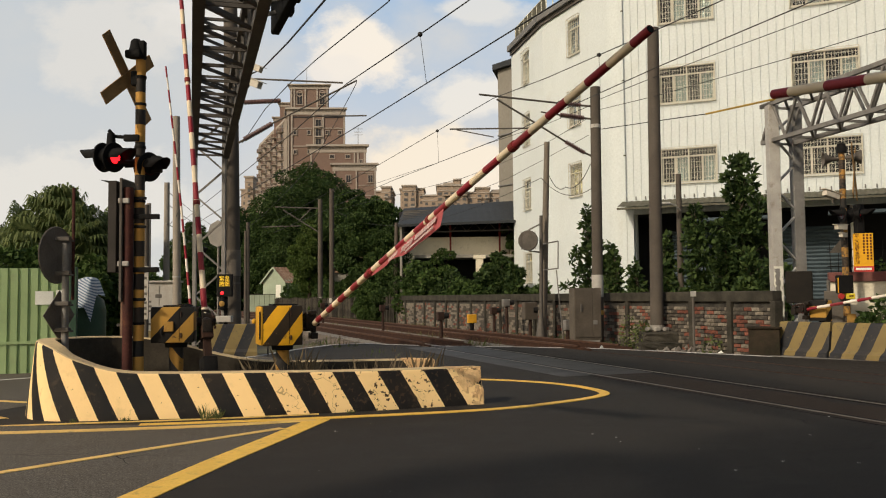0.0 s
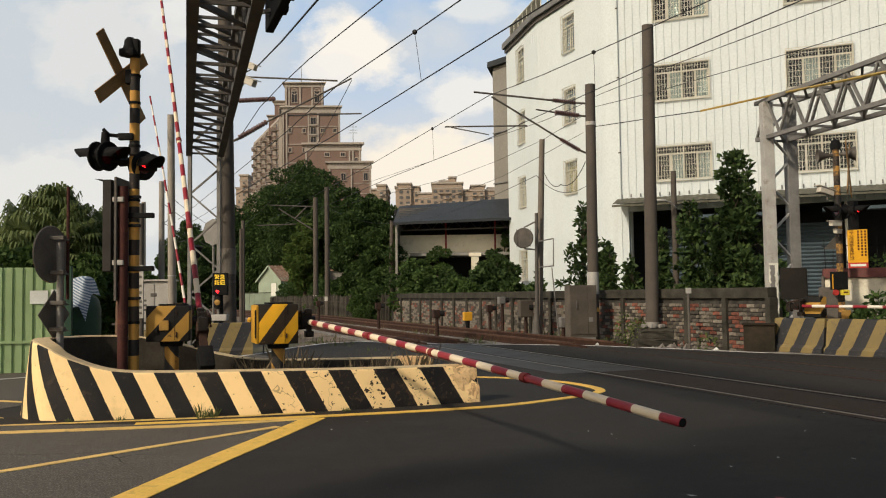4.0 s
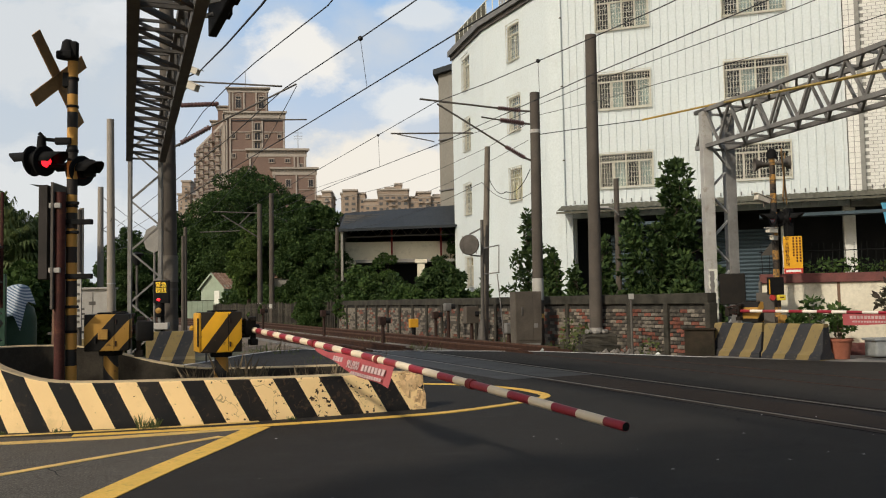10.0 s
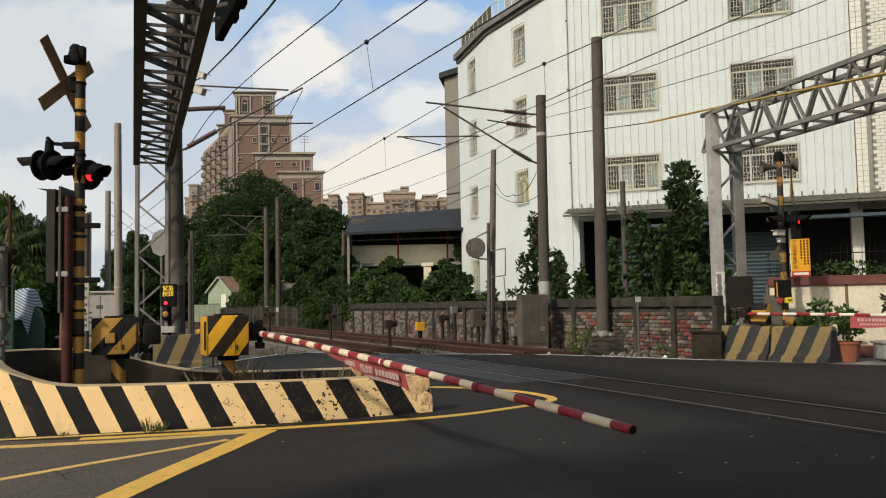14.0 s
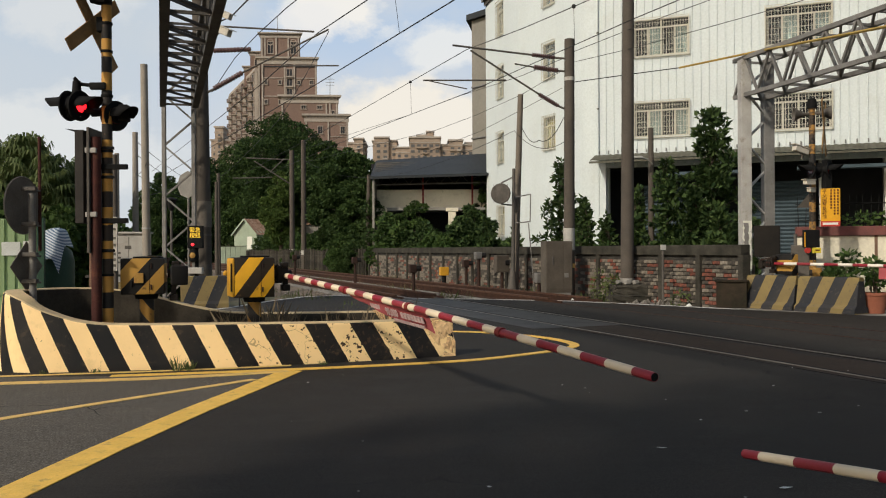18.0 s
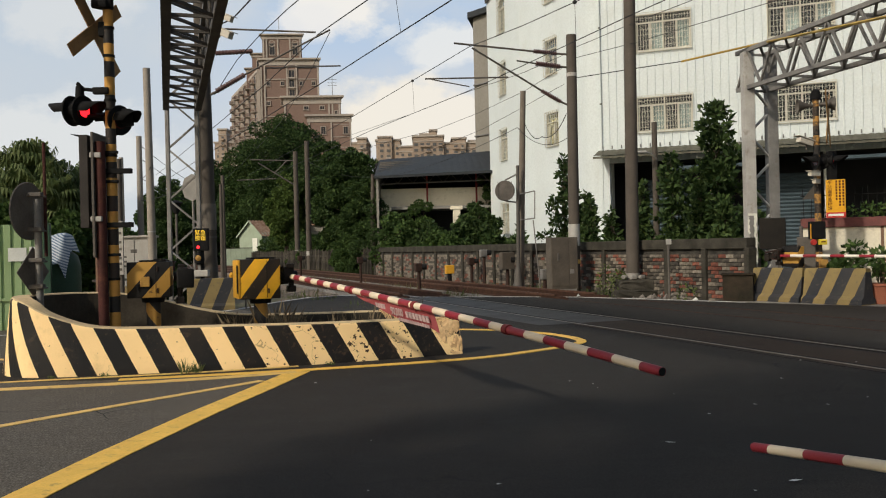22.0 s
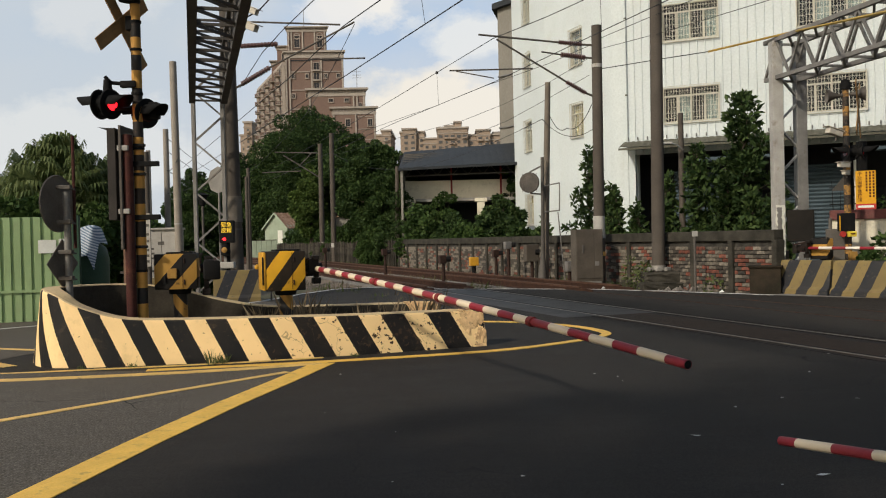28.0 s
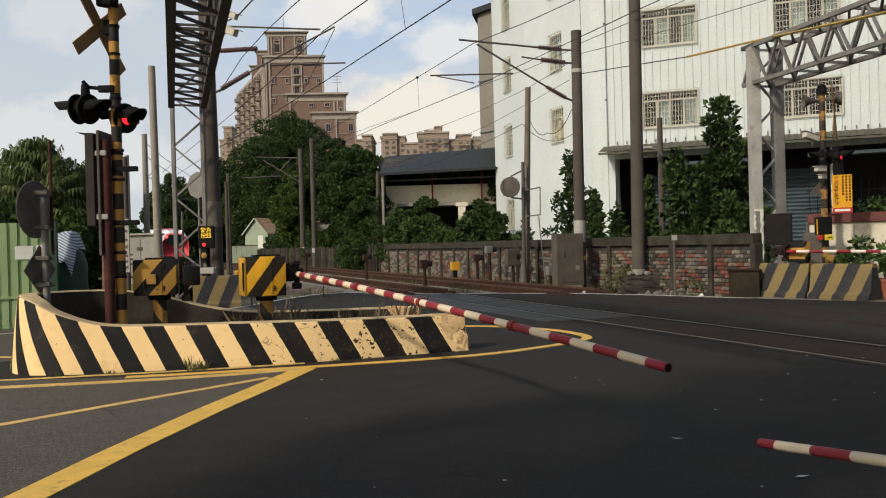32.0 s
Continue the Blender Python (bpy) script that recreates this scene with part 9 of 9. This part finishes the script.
# ---- the train ----
def train_car(front):
    ob = thing("express_train" if front else "express_train_car", (0, 0, 0), 0, "white and red express train with a rounded nose" if front else "white express train car with a dark window band", "train")
    L = 20.0
    # cross sections along -y; nose at y = 0 facing -y
    sec = []
    for i in range(15):
        y = (0.0, 0.06, 0.16, 0.3, 0.5, 0.8, 1.2, 1.8, 2.6, 3.6, 5, 9, 13, 17, L)[i]
        k = min(1.0, (y / 3.0)) ** 0.5 if front else 1.0
        w = 1.43 * (0.86 + 0.14 * k)
        top = 3.45 - 1.0 * (1 - k) ** 1.6 if front else 3.45
        low = 0.35 + 0.15 * (1 - k)
        sec.append((y, w, low, top))
    V, Fc = [], []
    n = 22
    for y, w, low, top in sec:
        for j in range(n):
            a = 2 * math.pi * j / n
            cx, cz = math.cos(a), math.sin(a)
            e = 0.38
            x = w * math.copysign(abs(cx) ** e, cx)
            z = (low + top) / 2 + (top - low) / 2 * math.copysign(abs(cz) ** e, cz)
            x *= 1 - 0.12 * max(0, (z - 2.2) / 1.3)
            yy = y + (0.55 * max(0, (z - 1.6) / 1.9) ** 1.2 if front and y < 1.9 else 0) 
            V.append((x, yy, z))
    for i in range(len(sec) - 1):
        for j in range(n):
            Fc.append((i * n + j, i * n + (j + 1) % n, (i + 1) * n + (j + 1) % n, (i + 1) * n + j))
    Fc.append(tuple(range(n)))
    idx = []
    for f in Fc:
        c = sum((Vector(V[i]) for i in f), Vector()) / len(f)
        nose = front and c.y < 0.75 and abs(c.x) < 0.95 - 0.32 * max(0.0, (2.3 - c.z))
        roof = c.z > 3.25
        idx.append(1 if (nose or (front and roof and c.y < 3)) else 0)
    flat("car_body", V, Fc, M["train_white"], ob, smooth=True, mats=(M["train_red"],), index=idx)
    if front:
        bm = bmesh.new()
        pts = [(-0.62, 2.75), (0.62, 2.75), (0.74, 2.1), (0.5, 1.75), (-0.5, 1.75), (-0.74, 2.1)]
        vs = [bm.verts.new((x, 0.02 + 0.55 * max(0, (z - 1.6) / 1.9) ** 1.2 - 0.03, z)) for x, z in pts]
        bm.faces.new(vs)
        bmesh.ops.solidify(bm, geom=bm.faces[:], thickness=0.03)
        part("windscreen", bm, M["train_glass"], ob, "dark windscreen")
        for x in (-0.72, 0.72):
            bm = bmesh.new()
            bmesh.ops.create_uvsphere(bm, u_segments=12, v_segments=8, radius=0.14, matrix=Matrix.Translation((x, 0.55, 3.08)))
            part("headlamp", bm, M["lamp_white"], ob, "lit headlamp", smooth=True)
        bm = bmesh.new()
        box(bm, (0, 0.35, 0.35), (2.0, 0.5, 0.45), 0.08)
        part("skirt", bm, M["train_white"], ob)
    for s in (-1, 1):
        bm = bmesh.new()
        box(bm, (s * 1.42, 11.5, 2.2), (0.05, 15, 0.75), 0.01)
        part("window_band", bm, M["train_glass"], ob)
        bm = bmesh.new()
        box(bm, (s * 1.44, 11.5, 1.1), (0.03, 16, 0.25), 0.005)
        part("red_stripe", bm, M["train_red"], ob)
    bm = bmesh.new()
    for y in (3.5, 16.5):
        box(bm, (0, y, 0.25), (2.2, 2.6, 0.5), 0.05)
    part("bogies", bm, M["black_metal"], ob)
    return ob


TRAIN = [train_car(True), train_car(False)]

# ---- weeds ----
def weeds(name, spots, mat, label, seed, h=0.35, per=26, thin=1.0):
    rr = random.Random(seed)
    V, Fc = [], []
    for x, y, z, r, hh in spots:
        for i in range(per):
            a, q = rr.uniform(0, 6.28), r * rr.random() ** .5
            p = Vector((x + q * math.cos(a), y + q * math.sin(a), z))
            L = hh * rr.uniform(.4, 1.1)
            lean = Vector((rr.uniform(-.5, .5), rr.uniform(-.5, .5), 1)).normalized() * L
            w = Vector((rr.uniform(-1, 1), rr.uniform(-1, 1), 0)).normalized() * (0.004 + 0.012 * L) * thin
            k = len(V)
            V += [tuple(p - w), tuple(p + w), tuple(p + lean * .6 + w * .8), tuple(p + lean + Vector((rr.uniform(-.1, .1), rr.uniform(-.1, .1), -.05)) * L)]
            Fc.append((k, k + 1, k + 2, k + 3))
            if rr.random() < .5:
                k = len(V)
                b = p + lean * rr.uniform(.3, .8)
                e = b + Vector((rr.uniform(-1, 1), rr.uniform(-1, 1), rr.uniform(.1, .8))) * L * .35
                V += [tuple(b), tuple(b + w * .5), tuple(e), tuple(e - w * .3)]
                Fc.append((k, k + 1, k + 2, k + 3))
    tagged(flat(name, V, Fc, M[mat]), label, "weeds", kind="stuff")


rr = random.Random(71)
weeds("dead_weeds", [(rr.uniform(-2.6, -0.2), rr.uniform(10.6, 11.7), 0.12, 0.25, rr.uniform(.3, .62)) for i in range(26)], "dead_grass", "dry brown weeds inside the island", 5, per=22, thin=0.2)
weeds("green_weeds", [(rr.uniform(-4.4, -2.6), rr.uniform(9.9, 11.3), 0.12, 0.2, rr.uniform(.15, .35)) for i in range(8)], "grass", "low green weeds inside the island", 6, per=18)
weeds("wall_foot_weeds", [(-2.62, 9.38, 0, 0.07, 0.16), (-2.5, 9.4, 0, 0.05, 0.12), (-3.45, 9.25, 0, 0.05, 0.06), (-4.0, 9.22, 0, .04, .05), (-1.1, 9.75, 0, .05, .05)], "grass", "small weeds at the wall's foot", 7, per=34)
sp = []
for i in range(150):
    s = 8.5 + 45 * rr.random() ** 1.3
    p, y = along(s, rr.choice((4.5, 4.8, 5.0, 4.3, 1.43, -2.4)) + rr.uniform(-.25, .25))
    sp.append((p.x, p.y, -0.2, 0.3, rr.uniform(.12, .4)))
weeds("track_weeds", sp, "grass", "weeds along the tracks", 8, per=20)
weeds("track_dry_weeds", [(x + .2, y + .3, z, r, h * 1.2) for x, y, z, r, h in sp[::3]], "dead_grass", "dry weeds along the tracks", 9, per=16)
leaf_cloud("wall_weeds", [((5.0, 22.0, 0.1), (0.3, 0.3, 0.5)), ((4.7, 22.3, 0.3), (.2, .2, .5)), ((6.1, 20.0, 0.0), (.25, .2, .3))], 420, 0.06, M["grass"], None, 33)
tagged(bpy.data.objects["wall_weeds"], "green weeds against the brick wall", "weeds", kind="stuff")
V, Fc = [], []
for i in range(90):
    p = Vector((5.75 + rr.gauss(0, .35), 20.95 + rr.gauss(0, .35), -0.16 + abs(rr.gauss(0, .06))))
    r = rr.uniform(.04, .13)
    b0 = len(V)
    for dx, dy, dz in ((1, 0, 0), (-.6, .8, 0), (-.5, -.9, 0), (.2, .1, .9), (0.1, 0, -.6)):
        V.append((p.x + r * (dx + rr.uniform(-.3, .3)), p.y + r * (dy + rr.uniform(-.3, .3)), p.z + r * (dz + rr.uniform(-.2, .2))))
    Fc += [(b0, b0 + 1, b0 + 3), (b0 + 1, b0 + 2, b0 + 3), (b0 + 2, b0, b0 + 3), (b0 + 1, b0, b0 + 4), (b0 + 2, b0 + 1, b0 + 4), (b0, b0 + 2, b0 + 4)]
mesh_pieces("rubble", V, Fc, M["stone"], "heap of broken concrete rubble by the pole")

# ---- bricks of the wall ----
def bricks():
    rr = random.Random(12)
    bl, bh = 0.255, 0.091
    shapes = {}
    for key in ("brick_red", "brick_grey", "brick_pale"):
        bm = bmesh.new()
        box(bm, (0, 0, 0), (0.05, bl - 0.014, bh - 0.014), 0)
        bmesh.ops.bevel(bm, geom=[e for e in bm.edges if all(v.co.x < 0 for v in e.verts)], offset=0.006, segments=1, affect="EDGES")
        me = bpy.data.meshes.new("brick")
        bm.to_mesh(me)
        bm.free()
        me.materials.append(M[key])
        shapes[key] = me
    V, Fc, idx = [], [], []
    count = 0
    k = 0
    while k * BW_PITCH < BW_L - 0.2:
        y0, y1 = k * BW_PITCH + 0.085, min((k + 1) * BW_PITCH, BW_L) - 0.085
        rows = int((BW_H - 0.33 + 0.14) / bh)
        for r in range(rows):
            z = -0.10 + (r + .5) * bh
            off = (bl / 2 if r % 2 else 0)
            y = y0 - off
            while y < y1:
                a, b = max(y, y0), min(y + bl, y1)
                y += bl
                if b - a < 0.05:
                    continue
                q = rr.random()
                far = k / (BW_L / BW_PITCH)
                pr = 0.25 - 0.15 * far
                key = "brick_red" if q < pr else ("brick_grey" if q < 0.64 - 0.2 * far else "brick_pale")
                x = 0.012 + rr.uniform(-.008, .008)
                if count < 300 and k in (0, 1, 2, 3):
                    ob = new("brick", shapes[key])
                    ob.parent = BRICK_WALL
                    ob.matrix_basis = Matrix.Translation((x, (a + b) / 2, z)) @ Matrix.Diagonal((1, (b - a) / bl, 1, 1))
                    count += 1
                else:
                    i = len(V)
                    xx = x - 0.025
                    V += [(xx, a + .007, z - bh / 2 + .007), (xx, b - .007, z - bh / 2 + .007), (xx, b - .007, z + bh / 2 - .007), (xx, a + .007, z + bh / 2 - .007), (0.035, a, z - bh / 2), (0.035, b, z - bh / 2), (0.035, b, z + bh / 2), (0.035, a, z + bh / 2)]
                    Fc += [(i, i + 1, i + 2, i + 3), (i + 4, i + 5, i + 1, i), (i + 5, i + 6, i + 2, i + 1), (i + 6, i + 7, i + 3, i + 2), (i + 7, i + 4, i, i + 3)]
                    idx += [("brick_red", "brick_grey", "brick_pale").index(key)] * 5
        k += 1
    tagged(flat("brick_courses", V, Fc, M["brick_red"], BRICK_WALL, mats=(M["brick_grey"], M["brick_pale"]), index=idx), kind="stuff")


bricks()


# ---- what moves ----
def boom_rows(pivot, triples):
    return [(t, pose(*pivot, 0, -a, yaw)) for t, yaw, a in triples]


def flash_rows(start, first_on):
    """Turns of a lamp disc: face on for half of each beat, turned away for the other half."""
    def turn(a):
        return pose(0, 0, 0.022, a, 0, 0)
    rows, on, t = [(0.0, turn(0 if first_on else -176))], first_on, start
    while t < 31.9:
        a, b = (0, -176) if on else (-176, 0)
        n = round(t * 30 + 0.5)
        rows += [((n - 2 + k) / 30, turn(a + (b - a) * k / 3)) for k in range(4)]
        on = not on
        t += 0.61 if t < 7.0 else 0.6035 if t < 24.0 else 0.5985
    rows.append((32.0, turn(0 if on else -176)))
    return rows


def motions():
    walk(boom_b, boom_rows((0.36, 0.1, 0.97), [(t, -65.7, a) for t, a in ((0.0, 15.4), (0.3, 12.6), (0.6, 9.4), (0.9, 6.8), (1.2, 4.0), (1.5, 1.6), (1.8, -0.8), (2.1, -3.0), (2.4, -2.8), (2.7, -2.0), (3.2, -2.0), (32.0, -2.0))]))
    walk(boom_a, boom_rows((0.38, 0.02, 1.0), [(0.0, 120, 73), (2.0, 120, 72), (3.0, 118, 66), (3.5, 116, 58), (4.5, 112, 44), (5.5, 109, 31), (6.0, 109, 25.5), (6.5, 109, 20), (7.0, 109, 15), (7.5, 109, 11), (8.0, 109, 7), (8.5, 109, 4), (9.0, 109, 1), (9.6, 109, -1), (32.0, 109, -1)]))
    walk(boom_c, boom_rows((0.2, 0, 1.0), [(0.0, 165, 84), (3.0, 165, 84), (3.5, 150, 80), (4.5, 120, 55), (5.5, 112, 30), (6.0, 112, 18), (7.0, 112, 6), (8.0, 112, 1), (9.0, 112, 0), (32.0, 112, 0)]))
    walk(boom_d, boom_rows((-0.2, 0.0, 0.95), [(0.0, -62, 9), (0.5, -62, 6), (1.0, -62, 2.5), (1.6, -62, -0.8), (2.2, -62, 0.0), (32.0, -62, 0.0)]))
    walk(boom_e, boom_rows((-0.31, 0.15, 1.16), [(t, 107.9, a) for t, a in ((0.0, 8.4), (0.3, 6.0), (0.5, 2.9), (0.7, 1.2), (0.9, -0.9), (1.1, -2.8), (1.3, -4.8), (1.5, -6.4), (1.7, -6.3), (2.0, -4.7), (2.15, -4.5), (2.4, -5.1), (3.0, -4.9), (32.0, -4.9))]))
    # the cloth swings with the wind
    walk(BAN_B, [(t, pose(0, 0, -0.01, a, 0, 0)) for t, a in ((0.0, -20), (0.6, 20), (1.2, 50), (2.2, 72), (3.3, 68), (5.0, 50), (6.0, 38), (6.6, 20), (7.2, 10), (9.0, -10), (10.0, -20), (12.0, -8), (13.0, 25), (14.5, 10), (17.0, 30), (18.5, 12), (20.0, -5), (22.0, 15), (23.0, 25), (25.0, 25), (27.0, 45), (28.0, 58), (30.0, 62), (31.0, 72), (32.0, 62))])
    walk(BAN_D, [(t, pose(0, 0, -0.01, a, 0, 0)) for t, a in ((0.0, 8), (3.0, -6), (8.0, 5), (15.0, -4), (24.0, 6), (32.0, -3))])
    left_start = 0.34
    walk(LAMP_DISCS[0], flash_rows(left_start, True))
    walk(LAMP_DISCS[1], flash_rows(left_start, False))
    walk(FAR_DISCS[0], flash_rows(left_start, False))
    for car, back in zip(TRAIN, (0.0, 20.3)):
        rows = []
        for t in (0.0, 5.0, 10.0, 15.0, 20.0, 24.0, 27.0, 29.0, 30.0, 30.5, 31.0, 31.5, 32.0):
            s = 76.0 + 7.2 * (32.0 - t) + back
            p, y = along(s, 0.0, 0.0)
            rows.append((t, pose(p.x, p.y, 0.1, 0, 0, y)))
        walk(car, rows)


motions()
